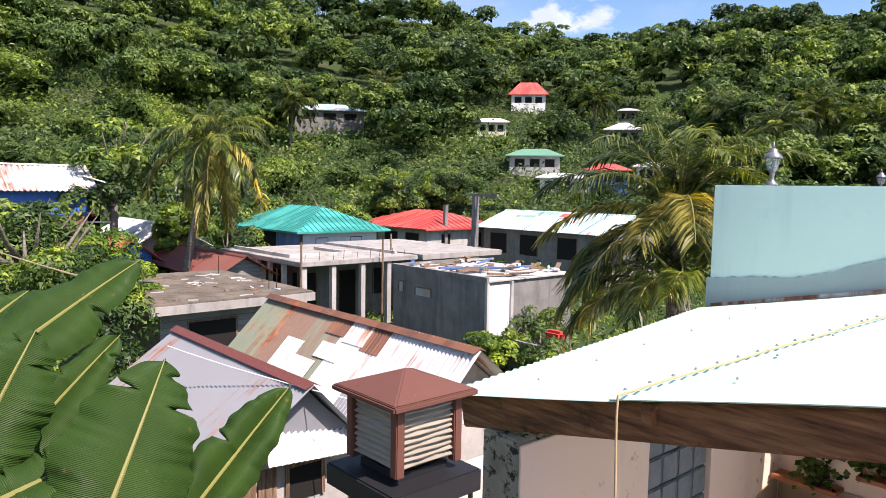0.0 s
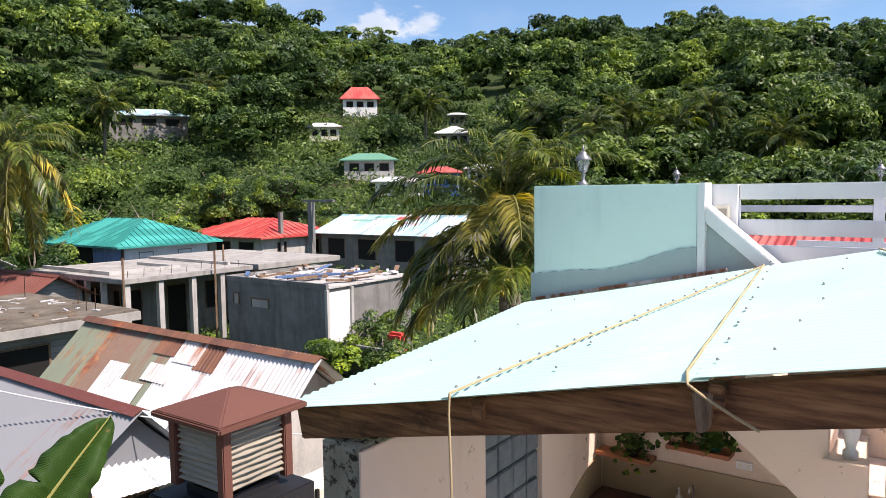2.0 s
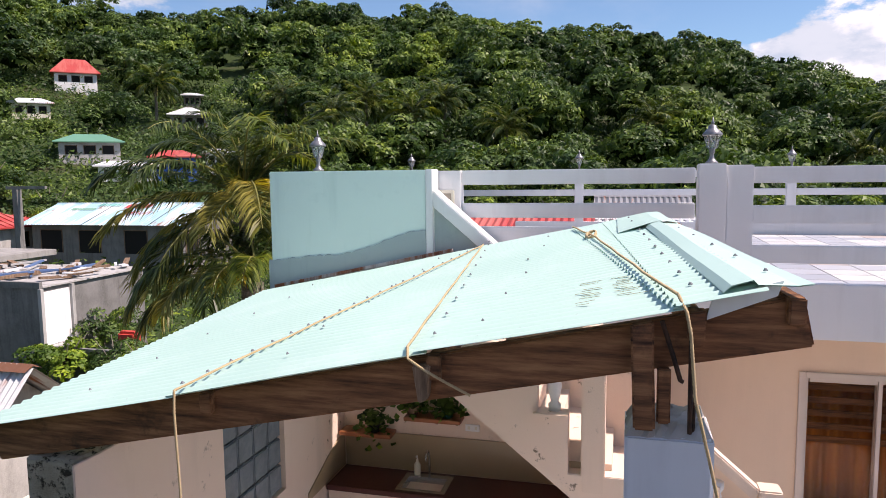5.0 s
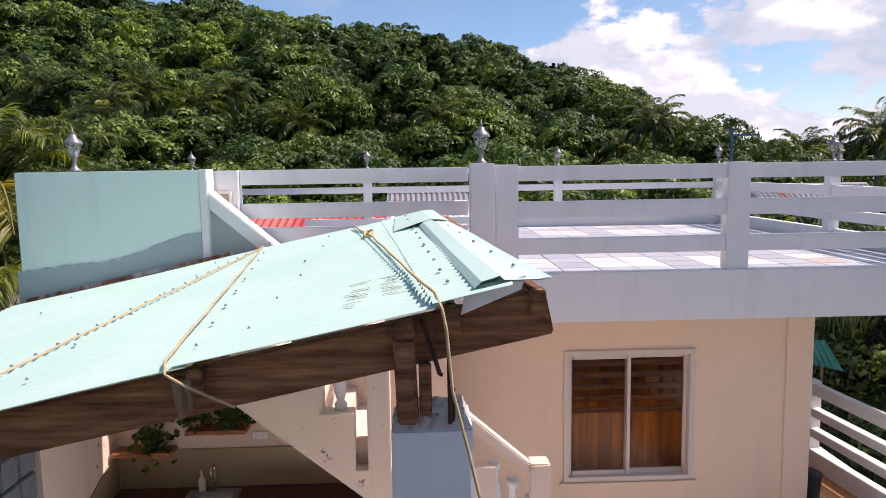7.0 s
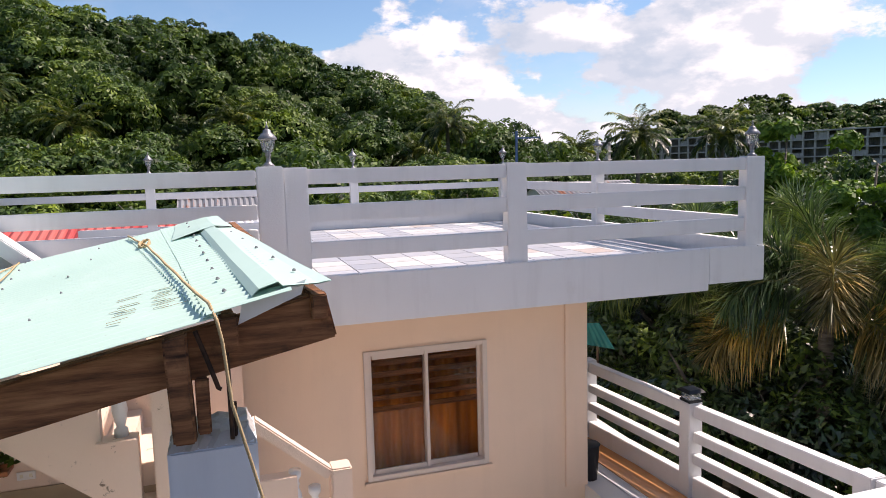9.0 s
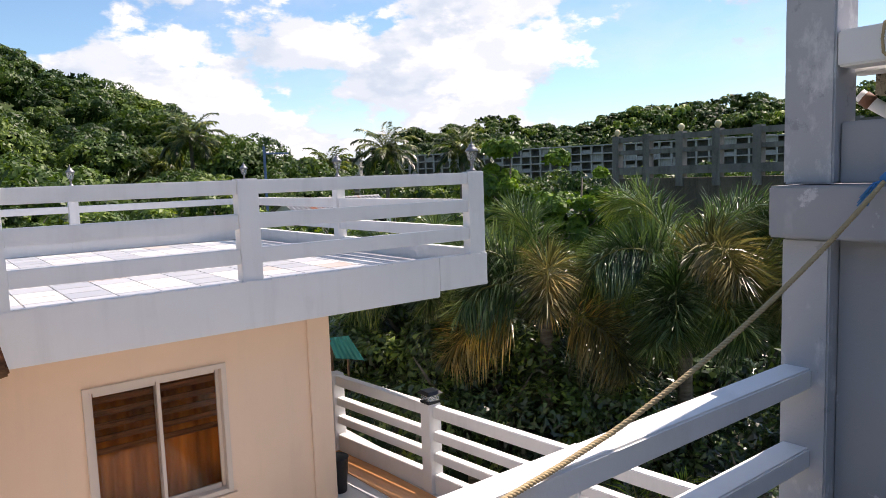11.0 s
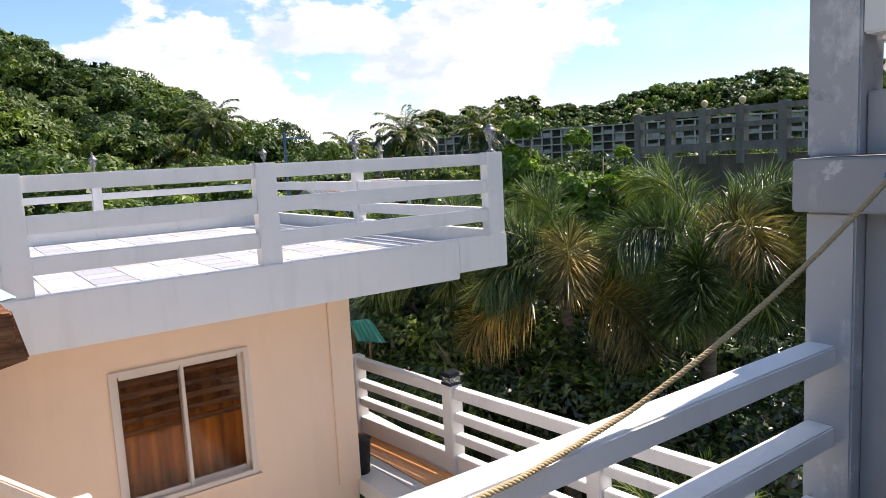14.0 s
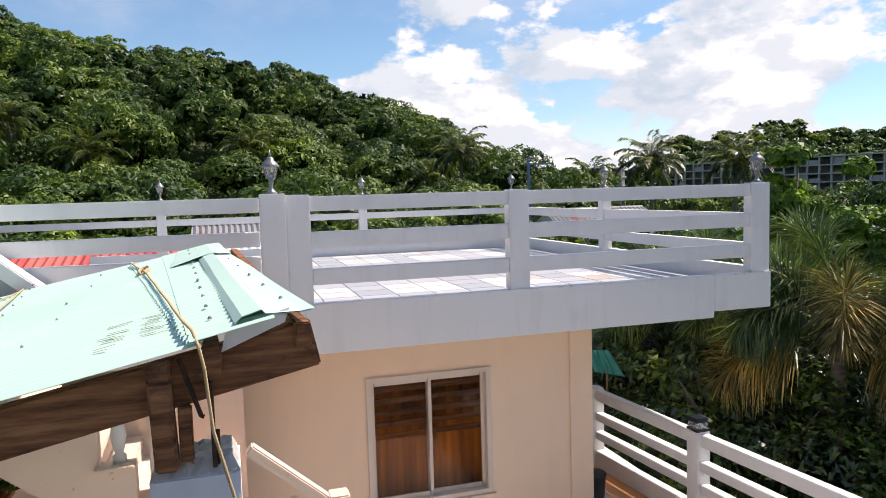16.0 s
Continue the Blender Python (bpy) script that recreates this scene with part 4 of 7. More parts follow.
def sheet(edges, lift, y0=2.66, phase=0.0, pitch=0.0765, amp=0.0085, sub=8):
    """Corrugated sheet with a cut edge; edges: x at front and back of both ends. Waves run along X."""
    (a0, a1), (b0, b1) = edges
    y1 = 6.37
    n, m = int((y1 - y0) / pitch * sub), 6
    rows = []
    for i in range(n + 1):
        y = y0 + (y1 - y0) * i / n
        u = (y - y0) / (y1 - y0)
        xa, xb = a0 + (a1 - a0) * u, b0 + (b1 - b0) * u
        if y > back_y((xa + xb) / 2):
            break
        row = []
        for j in range(m + 1):
            x = xa + (xb - xa) * j / m
            row.append((x - ro.x, y - ro.y, roof_z(x, y) + lift + amp * math.sin(2 * math.pi * (y - y0) / pitch + phase) + 0.004 * math.sin(x * 3 + y * 2) - ro.z))
        rows.append(row)
    g = Geo()
    n = len(rows)
    for dz in (0.0, -0.002):
        g.add([(x, y, z + dz) for row in rows for x, y, z in row], [(i * (m + 1) + j, i * (m + 1) + j + 1, (i + 1) * (m + 1) + j + 1, (i + 1) * (m + 1) + j) for i in range(n - 1) for j in range(m)])
    rim = [row[0] for row in rows] + [rows[-1][j] for j in range(1, m + 1)] + [row[-1] for row in reversed(rows[:-1])] + [rows[0][j] for j in range(m - 1, 0, -1)]
    k_ = len(rim)
    g.add(rim + [(x, y, z - 0.002) for x, y, z in rim], [(i, (i + 1) % k_, (i + 1) % k_ + k_, i + k_) for i in range(k_)])
    return g


SEAMS = [(-3.36, -3.68), (-2.175, -1.38), (-0.99, -1.43), (0.01, -0.68), (0.02, -0.415), (0.33, -0.04)]
for i in range(5):
    a, b = SEAMS[i], SEAMS[i + 1]
    lap = 0.05 if i < 4 else 0.0
    part("sheet", sheet(((a[0], a[1]), (b[0] + lap, b[1] + lap)), 0.011 * i, 2.66 if i != 4 else 2.64, math.pi * (i in (1, 3))), "mint_roof", roof, smooth=True)


def on_roof(x, y, up):
    return (x - ro.x, y - ro.y, roof_z(x, y) + up - ro.z)


def folded(front, back, y0, y1):
    """A folded metal strip: profiles of (x, height over the sheets) at its front and back ends."""
    g, n, k_ = Geo(), 12, len(front)
    for dz in (0.0, -0.004):
        vs = []
        for i in range(n + 1):
            u = i / n
            for (xa, ha), (xb, hb) in zip(front, back):
                x, y = xa + (xb - xa) * u, y0 + (y1 - y0) * u
                vs.append(on_roof(x, y, ha + (hb - ha) * u + dz + 0.003 * math.sin(9 * u + 4 * xa)))
        g.add(vs, [(i * k_ + j, i * k_ + j + 1, (i + 1) * k_ + j + 1, (i + 1) * k_ + j) for i in range(n) for j in range(k_ - 1)])
    return g


part("ridge_cap", folded([(0.185, 0.052), (0.212, 0.072), (0.285, 0.078), (0.30, 0.058), (0.435, 0.030), (0.485, 0.028)], [(-0.045, 0.056), (-0.02, 0.074), (0.045, 0.082), (0.055, 0.066), (0.14, 0.046), (0.165, 0.040)], 2.675, 5.02), "mint_roof", roof, "folded mint metal cap along the roof's high edge")
part("ridge_cap", folded([(-0.22, 0.056), (-0.03, 0.078), (0.055, 0.082), (0.17, 0.046)], [(-0.24, 0.052), (-0.10, 0.056), (-0.02, 0.058), (0.07, 0.048)], 4.94, 5.86), "mint_roof", roof)
part("fascia", Geo().hexa([on_roof(0.13, 2.70, -0.045), on_roof(0.37, 2.70, 0.002), on_roof(0.37, 2.712, 0.002), on_roof(0.13, 2.712, -0.045), on_roof(0.15, 2.70, 0.030), on_roof(0.39, 2.70, 0.055), on_roof(0.39, 2.712, 0.055), on_roof(0.15, 2.712, 0.030)]), "white", roof, "pale board closing the roof's end")


def nail(x, y, up, r=0.011, tilt=0.0):
    g = Geo().lathe([(r * 1.5, 0), (r * 1.5, 0.003), (r, 0.005), (r * 0.9, 0.009), (r * 0.3, 0.011)], 7)
    ob = part("nail", g, "zinc", roof)
    ob.location = on_roof(x, y, up)
    ob.rotation_euler = (tilt, -0.2, 0)


for i in range(9):
    u = 0.06 + 0.105 * i
    nail(-0.99 - 0.44 * u + 0.055, 2.66 + 3.7 * u, 0.034, 0.0055)
for i in range(24):
    u = 0.03 + 0.042 * i
    nail(-2.175 + 0.795 * u - 0.01, 2.66 + 3.7 * u, 0.026, 0.007)
for (xa, xb), n in (((0.10, -0.16), 11), ((0.40, 0.13), 5)):
    for i in range(n):
        u = (i + 0.5) / n
        y = 2.75 + (3.1 if n > 6 else 2.1) * u
        nail(xa + (xb - xa) * u, y, 0.057 if n > 6 else 0.046, 0.0065, rng.uniform(-0.3, 0.3))
for x0 in (-2.9, -1.75, -0.75):
    for i in range(6):
        nail(x0 + rng.uniform(-0.05, 0.05), 3.0 + 0.55 * i, 0.018 if x0 < -2 else 0.030, 0.005)
for i in range(26):
    col = i % 2
    y = 2.98 + 0.0383 * (i // 2)
    x = (-0.345 if col == 0 else -0.17) - 0.10 * (y - 3.0) + rng.uniform(-0.025, 0.02)
    ln = rng.uniform(0.05, 0.12)
    if rng.random() < 0.85:
        part("rust_scratch", Geo().bar(on_roof(x, y, 0.0320), on_roof(x + ln, y + rng.uniform(-0.01, 0.01), 0.0320), 0.0032, 0.0015), "scratch", roof, "thin tan scratch in the paint")
one("rusty_flashing", Geo().bar((-3.62, 6.385, roof_z(-3.62, 6.38) + 0.012), (-1.75, 6.385, roof_z(-1.75, 6.38) + 0.012), 0.04, 0.03), "rust_roof", "rusty strip where the roof meets the mint wall", "flashing", kind="structure")

# rake beam, purlin ends, posts
b0, b1 = Vector((-3.26, 2.78, roof_z(-3.26, 2.78) - 0.115)), Vector((0.49, 2.78, roof_z(0.49, 2.78) - 0.125))
one("rake_beam", Geo().bar(b0, b1, 0.07, 0.19), "beam", "dark weathered timber beam under the roof edge", "beam", kind="structure", bevel=0.008)
for x in (-2.0, -0.92, 0.10, 0.44):
    z = roof_z(x, 2.8) - 0.075
    one("purlin", Geo().bar((x, 2.70, z), (x - 0.25, 6.3, z + 0.06), 0.06, 0.10), "beam", "dark timber purlin under the metal sheets", "purlin", "roof purlins", bevel=0.006)
one("purlin_tail", Geo().hexa([(0.085, 2.66, 6.33), (0.125, 2.66, 6.34), (0.125, 2.742, 6.34), (0.085, 2.742, 6.33), (0.06, 2.66, 6.46), (0.13, 2.66, 6.47), (0.13, 2.742, 6.47), (0.06, 2.742, 6.46)]), "beam", "short dark timber tail under the sheets", "purlin", bevel=0.006)
one("purlin_tail", Geo().hexa([(-0.985, 2.69, 6.03), (-0.945, 2.69, 6.05), (-0.945, 2.742, 6.05), (-0.985, 2.742, 6.03), (-1.01, 2.69, 6.19), (-0.93, 2.69, 6.20), (-0.93, 2.742, 6.20), (-1.01, 2.742, 6.19)]), "wood", "grey timber tail under the tied rope", "purlin", bevel=0.006)
one("wooden_prop", Geo().hexa([(-0.125, 2.665, 6.0), (-0.045, 2.665, 6.0), (-0.04, 2.74, 6.0), (-0.12, 2.74, 6.0), (-0.14, 2.665, 6.40), (-0.055, 2.665, 6.42), (-0.055, 2.74, 6.42), (-0.14, 2.74, 6.40)]), "beam", "split brown timber prop on the concrete column", "prop", bevel=0.008)
one("wooden_prop", Geo().box(-0.038, 0.012, 2.70, 2.742, 6.02, 6.235), "beam", "dark timber offcut on the concrete column", "prop", bevel=0.006)
one("rebar", Geo().tube([(0.085, 2.73, 5.98), (0.083, 2.72, 6.30), (0.08, 2.715, 6.44)], 0.009), "rebar", "rusty reinforcing bar standing out of the column", "rebar", "column bars")
one("rebar", Geo().tube([(0.098, 2.75, 5.98), (0.10, 2.745, 6.12)], 0.008), "rebar", "short rusty bar in the column head", "rebar", "column bars")
one("rebar", Geo().tube([(-0.025, 2.705, 6.42), (0.02, 2.70, 6.28), (0.045, 2.70, 6.195), (0.056, 2.70, 6.19)], 0.009), "rebar", "rusty bent reinforcing bar beside the prop", "rebar", "column bars")
g = Geo().box(-0.155, 0.176, 2.72, 3.05, 0, 5.96)
one("column_east", g, "bluewhite", "pale blue rendered concrete column with a broken top", "column", kind="structure", bevel=0.012)
g, rs = Geo(), random.Random(4)
nx = 12
for i in range(nx + 1):
    for j in range(nx + 1):
        e = min(i, j, nx - i, nx - j)
        g.v.append((-0.15 + 0.32 * i / nx + rs.uniform(-0.006, 0.006), 2.725 + 0.32 * j / nx + rs.uniform(-0.006, 0.006), 5.955 if e == 0 else 5.985 + rs.uniform(0, 0.028)))
for i in range(nx):
    for j in range(nx):
        a = i * (nx + 1) + j
        g.f.append((a, a + nx + 1, a + nx + 2, a + 1))
one("broken_column_top", g, "light_concrete", "rough broken concrete at the column head", "rubble", kind="structure")
one("column_west", Geo().box(-3.06, -2.76, 2.72, 3.02, 0, 5.60), "raw_concrete", "rough chipped concrete column under the roof corner", "column", kind="structure", bevel=0.015)

one("column_plaster", Geo().box(-2.758, -2.745, 2.70, 3.06, 0, 5.585), "pink", "pink-beige plaster running on from the column to the wall", "plaster", kind="structure", bevel=0.004)

# ---------- outdoor kitchen under the roof ----------
FLOOR1 = 3.2
kw = thing("wall_kitchen_west", (-2.99, 4.7, 0), "pink-beige rendered wall, cracked near the column", "wall", kind="structure")
for y0, y1, z0, z1 in ((3.02, 4.25, 0, 5.62), (5.15, 6.42, 0, 5.75), (4.25, 5.15, 0, 4.35), (4.25, 5.15, 5.28, 5.70)):
    part("wall_section", Geo().box(-0.07, 0.07, y0 - 4.7, y1 - 4.7, z0, z1), "pink", kw)
gb = thing("window_2", (-2.99, 4.25, 4.35), "dim glass-block window in the kitchen wall", "window", kind="structure")
for i in range(4):
    for j in range(4):
        part("glass_block", Geo().box(-0.045, 0.045, 0.01 + 0.22 * i, 0.215 + 0.22 * i, 0.01 + 0.23 * j, 0.225 + 0.23 * j), "glass_block", gb, bevel=0.01)
one("wall_kitchen_back", Geo().box(-2.92, 0.2, 6.42, 6.56, 0, 5.35), "pink", "pink-beige kitchen wall behind the sink", "wall", kind="structure")
one("splash_tiles", Geo().box(-2.90, -0.4, 6.405, 6.418, 4.05, 4.42), "splash", "beige tile band above the counter", "tiles", kind="structure")
one("splash_tiles", Geo().prism([(5.55, 4.05), (6.40, 4.05), (6.40, 4.42), (6.0, 4.30), (5.55, 4.12)], "x", -2.918, -2.908), "splash", "beige tile panel on the side wall", "tiles", kind="structure")
cab = thing("kitchen_counter", (-1.6, 6.1, FLOOR1), "dark red kitchen counter on a rendered base", "counter")
part("base", Geo().box(-1.3, 1.3, -0.15, 0.29, 0, 0.80), "pink", cab)
for a, b, c_, d in ((-1.30, -0.62, -0.2, 0.30), (-0.16, 1.3, -0.2, 0.30), (-0.62, -0.16, -0.2, -0.13), (-0.62, -0.16, 0.22, 0.30)):
    part("worktop", Geo().box(a, b, c_, d, 0.80, 0.85), "counter", cab, "glossy dark red worktop", bevel=0.003)
sk = thing("sink", (-1.99, 6.14, FLOOR1 + 0.85), "stainless steel kitchen sink", "sink")
g = Geo()
g.add([(-0.24, -0.19, 0.004), (0.24, -0.19, 0.004), (0.24, 0.2, 0.004), (-0.24, 0.2, 0.004), (-0.19, -0.14, 0.004), (0.19, -0.14, 0.004), (0.19, 0.13, 0.004), (-0.19, 0.13, 0.004),
       (-0.16, -0.11, -0.15), (0.16, -0.11, -0.15), (0.16, 0.10, -0.15), (-0.16, 0.10, -0.15)],
      [(0, 1, 5, 4), (1, 2, 6, 5), (2, 3, 7, 6), (3, 0, 4, 7), (4, 5, 9, 8), (5, 6, 10, 9), (6, 7, 11, 10), (7, 4, 8, 11), (8, 9, 10, 11)])
part("bowl", g, "steel", sk)
part("faucet", Geo().tube([(0, 0.17, 0), (0, 0.17, 0.20), (0, 0.15, 0.26), (0, 0.10, 0.28), (0, 0.05, 0.25), (0, 0.045, 0.20)], 0.011), "steel", sk, smooth=True)
bt = thing("soap_bottle", (-2.12, 6.33, FLOOR1 + 0.85), "small clear soap bottle beside the faucet", "bottle")
part("bottle", Geo().lathe([(0.03, 0), (0.032, 0.02), (0.032, 0.10), (0.012, 0.13), (0.012, 0.15)], 12), "cream", bt, smooth=True)
part("pump", Geo().tube([(0, 0, 0.15), (0, 0, 0.19), (0, -0.035, 0.188)], 0.006), "white", bt)
for x0, x1, z, nm in ((-2.90, -2.36, 4.46, "a"), (-2.22, -1.66, 4.66, "b")):
    s = thing("wall_shelf", ((x0 + x1) / 2, 6.42, z), "varnished red-brown wooden wall shelf", "shelf", "kitchen shelves")
    part("board", Geo().box((x0 - x1) / 2, (x1 - x0) / 2, -0.20, -0.002, -0.04, 0), "shelf", s, bevel=0.005)
    part("bracket", Geo().prism([(-0.15, -0.042), (-0.004, -0.042), (-0.004, -0.12)], "x", -0.01, 0.01), "shelf", s)


def pot_plant(at, pot, seed, drop, label):
    t = thing("potted_plant", at, label, "plant")
    part("pot", Geo().lathe([(0.045, 0), (0.065, 0.09), (0.07, 0.1), (0.06, 0.1), (0.055, 0.085)], 14), pot, t, smooth=True)
    rs2 = np.random.RandomState(seed)
    c = rs2.normal(0, 1, (150, 3)) * np.array([0.085, 0.06, 0.06]) + np.array([0, -0.02, 0.13])
    c[:40, 2] -= np.abs(rs2.uniform(0, drop, 40))
    part("leaves", quads_mesh("leaves", cards(c, np.tile([0, -0.3, 1.0], (150, 1)), 0.055, rs2), "tree_leaf"), "tree_leaf", t)
    return t


pot_plant((-2.55, 6.30, 4.46), "dark", 3, 0.22, "leafy trailing plant in a dark pot on a shelf")
pot_plant((-1.80, 6.31, 4.66), "teal_pot", 5, 0.0, "small plant in a teal pot on a shelf")
pot_plant((-2.15, 6.31, 4.66), "wood", 6, 0.0, "small plant in a brown pot on a shelf")
out = thing("wall_outlet", (-1.58, 6.418, 4.50), "white double wall outlet", "outlet")
part("plate", Geo().box(-0.07, 0.07, -0.012, 0, 0, 0.07), "white", out, bevel=0.003)
for x in (-0.035, 0.035):
    part("socket", Geo().box(x - 0.012, x + 0.012, -0.0145, -0.0125, 0.02, 0.05), "cream", out)

# stair with a solid side, climbing towards the mint wall
g = Geo().prism([(-1.62, 5.24), (0.10, 3.86), (0.55, 3.86), (0.55, 4.60), (-0.585, 4.60), (-0.585, 5.09), (-0.83, 5.09), (-0.83, 5.50), (-1.62, 5.62)], "y", 5.42, 5.55)
one("stair_side", g, "pink", "pale pink solid side of the concrete stair", "stair", kind="structure", bevel=0.006)
st = thing("stair", (0, 5.9, FLOOR1), "pale concrete stair going up to the terrace", "stair", kind="structure")
for i in range(12):
    part("step", Geo().box(0.55 - 0.2 * i - 0.2, 0.55 - 0.2 * i, -0.34, 0.5, 0.6 + 0.17 * i, 0.77 + 0.17 * i), "pink", st)


def baluster():
    return Geo().lathe([(0.05, 0), (0.05, 0.05), (0.03, 0.07), (0.045, 0.13), (0.058, 0.2), (0.045, 0.28), (0.026, 0.33), (0.035, 0.36), (0.026, 0.39), (0.05, 0.43), (0.05, 0.48)], 12)


bal = thing("stair_balustrade", (0.4, 5.5, 4.2), "white turned concrete balusters with a sloping handrail and newel", "balustrade", kind="structure")
bm_ = baluster().mesh("baluster", True)
bm_.materials.append(M["white"])
for x, z in ((-1.10, 1.31), (0.14, 0.36), (0.29, 0.20), (0.44, 0.06)):
    ob = part("baluster", bm_, "white", bal)
    ob.location = (x, 0.0, z - 0.42)
part("handrail", Geo().bar((-0.18, 0, 0.87), (0.42, 0, 0.35), 0.12, 0.09), "pink", bal, bevel=0.012)
part("newel", Geo().box(0.42, 0.59, -0.09, 0.09, -0.9, 0.41), "pink", bal, bevel=0.012)
part("newel", Geo().box(-0.885, -0.70, -0.086, 0.1, 0.25, 1.6), "pink", bal, bevel=0.01)
part("ledge", Geo().box(-1.26, -0.985, -0.13, -0.085, 0.865, 0.895), "pink", bal, bevel=0.006)

# courtyard and narrow balcony floor
one("floor", Geo().box(-3.0, 0.62, 1.9, 7.10, 3.0, FLOOR1), "tile_white", "pale tiled floor of the outdoor kitchen", "floor", kind="structure")
one("balcony_floor_tiles", Geo().box(4.055, 5.3, 1.9, 12.0, 3.0, FLOOR1), "tile_white", "pale tiled floor of the narrow balcony", "floor", kind="structure")
one("courtyard_floor", Geo().box(0.62, 4.05, 1.9, 7.10, 2.3, 2.5), "tile_white", "pale tiled floor of the sunken courtyard", "floor", kind="structure")
one("floor_band", Geo().prism([(4.35, 11.9), (4.72, 11.9), (5.02, 4.2), (4.62, 4.2)], "z", FLOOR1 + 0.004, FLOOR1 + 0.012), "tile_orange", "glossy orange tile band along the lower railing", "tiles", kind="structure")
one("floor_border", Geo().prism([(4.20, 11.9), (4.33, 11.9), (4.60, 4.2), (4.44, 4.2)], "z", FLOOR1 + 0.004, FLOOR1 + 0.010), "tile_grey", "grey tile border beside the orange band", "tiles", kind="structure")
PA, PB = Vector((4.58, 11.0)), Vector((5.40, 2.9))
lower = thing("balcony_railing", (5.0, 6.5, FLOOR1), "white concrete rail fence of the lower balcony", "railing", kind="structure")


def lp(y):
    u = (PA.y - y) / (PA.y - PB.y)
    return PA.x + (PB.x - PA.x) * u


ys = [10.35, 8.42, 6.45, 4.35, 2.95]
for y in ys:
    x = lp(y)
    part("post", Geo().box(x - 0.09 - 5.0, x + 0.09 - 5.0, y - 0.09 - 6.5, y + 0.09 - 6.5, 0, 1.10), "white", lower, bevel=0.008)
for a, b in zip(ys, ys[1:]):
    for z0, z1 in ((0.94, 1.08), (0.66, 0.77), (0.40, 0.51), (0.0, 0.24)):
        zm = (z0 + z1) / 2
        part("rail", Geo().bar((lp(a - 0.09) - 5.0, a - 0.09 - 6.5, zm), (lp(b + 0.09) - 5.0, b + 0.09 - 6.5, zm), 0.11, z1 - z0), "white", lower, bevel=0.008)
pl = thing("post_lamp", (lp(6.45), 6.45, FLOOR1 + 1.10), "low square black lamp with clear glass on the lower railing", "lamp")
part("base", Geo().box(-0.09, 0.09, -0.09, 0.09, 0, 0.03), "black", pl, bevel=0.004)
part("glass", Geo().box(-0.075, 0.075, -0.075, 0.075, 0.0305, 0.115), "lantern_glass", pl)
part("cap", Geo().hexa([(-0.115, -0.115, 0.116), (0.115, -0.115, 0.116), (0.115, 0.115, 0.116), (-0.115, 0.115, 0.116), (-0.08, -0.08, 0.15), (0.08, -0.08, 0.15), (0.08, 0.08, 0.15), (-0.08, 0.08, 0.15)]), "black", pl, bevel=0.003)
bin_ = thing("bin", (4.17, 7.22, FLOOR1), "dark green plastic bin by the wall corner", "bin")
part("body", Geo().lathe([(0.10, 0), (0.13, 0.42), (0.14, 0.43), (0.13, 0.44)], 16), "black", bin_, smooth=True)

# ---------- tower wall, near rails, camera's own balcony ----------
tw = thing("tower", (3.5, 0.3, 0), "grey rendered block with a ledge and an open upper storey", "building", kind="structure")
part("wall", Geo().box(-0.22, 3.2, -3.0, 0.83, 0, 6.68), "tower", tw)
part("pillar", Geo().box(-0.30, -0.10, 0.835, 1.03, 0, 6.68), "tower_pillar", tw, bevel=0.008)
part("ledge", Geo().box(-0.36, -0.0, -3.0, 1.06, 6.685, 6.90), "tower", tw, bevel=0.008)
part("pillar", Geo().box(-0.30, -0.10, 0.83, 1.03, 6.905, 7.72), "tower_pillar", tw, bevel=0.008)
part("parapet", Geo().box(-0.25, -0.12, -3.0, 0.825, 6.905, 7.15), "tower", tw, bevel=0.006)
part("beam", Geo().box(-0.30, -0.16, -3.0, 0.825, 7.36, 7.50), "white", tw, "white painted beam", bevel=0.008)
part("beam", Geo().box(-0.12, 0.0, -3.0, 0.86, 7.345, 7.43), "white", tw, bevel=0.008)
part("soffit", Geo().box(0.003, 0.14, -3.0, 0.80, 7.262, 7.425), "raw_concrete", tw, "rough stained concrete band")
part("soffit", Geo().hexa([(0.145, -3.0, 7.16), (3.0, -3.0, 7.16), (3.0, 0.78, 7.245), (0.145, 0.78, 7.245), (0.145, -3.0, 7.30), (3.0, -3.0, 7.30), (3.0, 0.78, 7.30), (0.145, 0.78, 7.30)]), "cream", tw, "cream sloping soffit")
part("wall", Geo().box(0.9, 3.2, -3.0, 0.6, 6.905, 7.19), "blocks", tw, "bare hollow block wall")
part("roof", Geo().prism([(-3.2, 7.9), (0.1, 7.72), (-1.6, 8.6)], "x", 0.9, 4.5), "red_roof", tw, "red metal roof")
pp = thing("drain_pipe", (3.5, 1.15, 7.265), "short white plastic drain pipe with a rusty collar", "pipe")
part("tube", Geo().tube([(0, 0.01, 0.005), (0.01, -0.03, -0.03), (0.02, -0.13, -0.10), (0.03, -0.22, -0.16)], 0.027, 12), "white", pp, smooth=True)
part("collar", Geo().tube([(0.002, -0.005, -0.008), (0.012, -0.037, -0.036)], 0.031, 12), "deep_rust", pp, "rusty collar", smooth=True)
nr = thing("near_railing", (2.0, 1.26, 5.3), "broad white painted concrete rails running to the tower", "railing", kind="structure")
for z0, z1 in ((6.045, 6.135), (5.70, 5.79), (5.36, 5.45)):
    part("rail", Geo().box(-1.6, 1.335, -0.06, 0.06, z0 - 5.3, z1 - 5.3), "white", nr, bevel=0.008)
part("post", Geo().box(-1.72, -1.6, -0.07, 0.07, 0, 0.84), "white", nr, bevel=0.008)
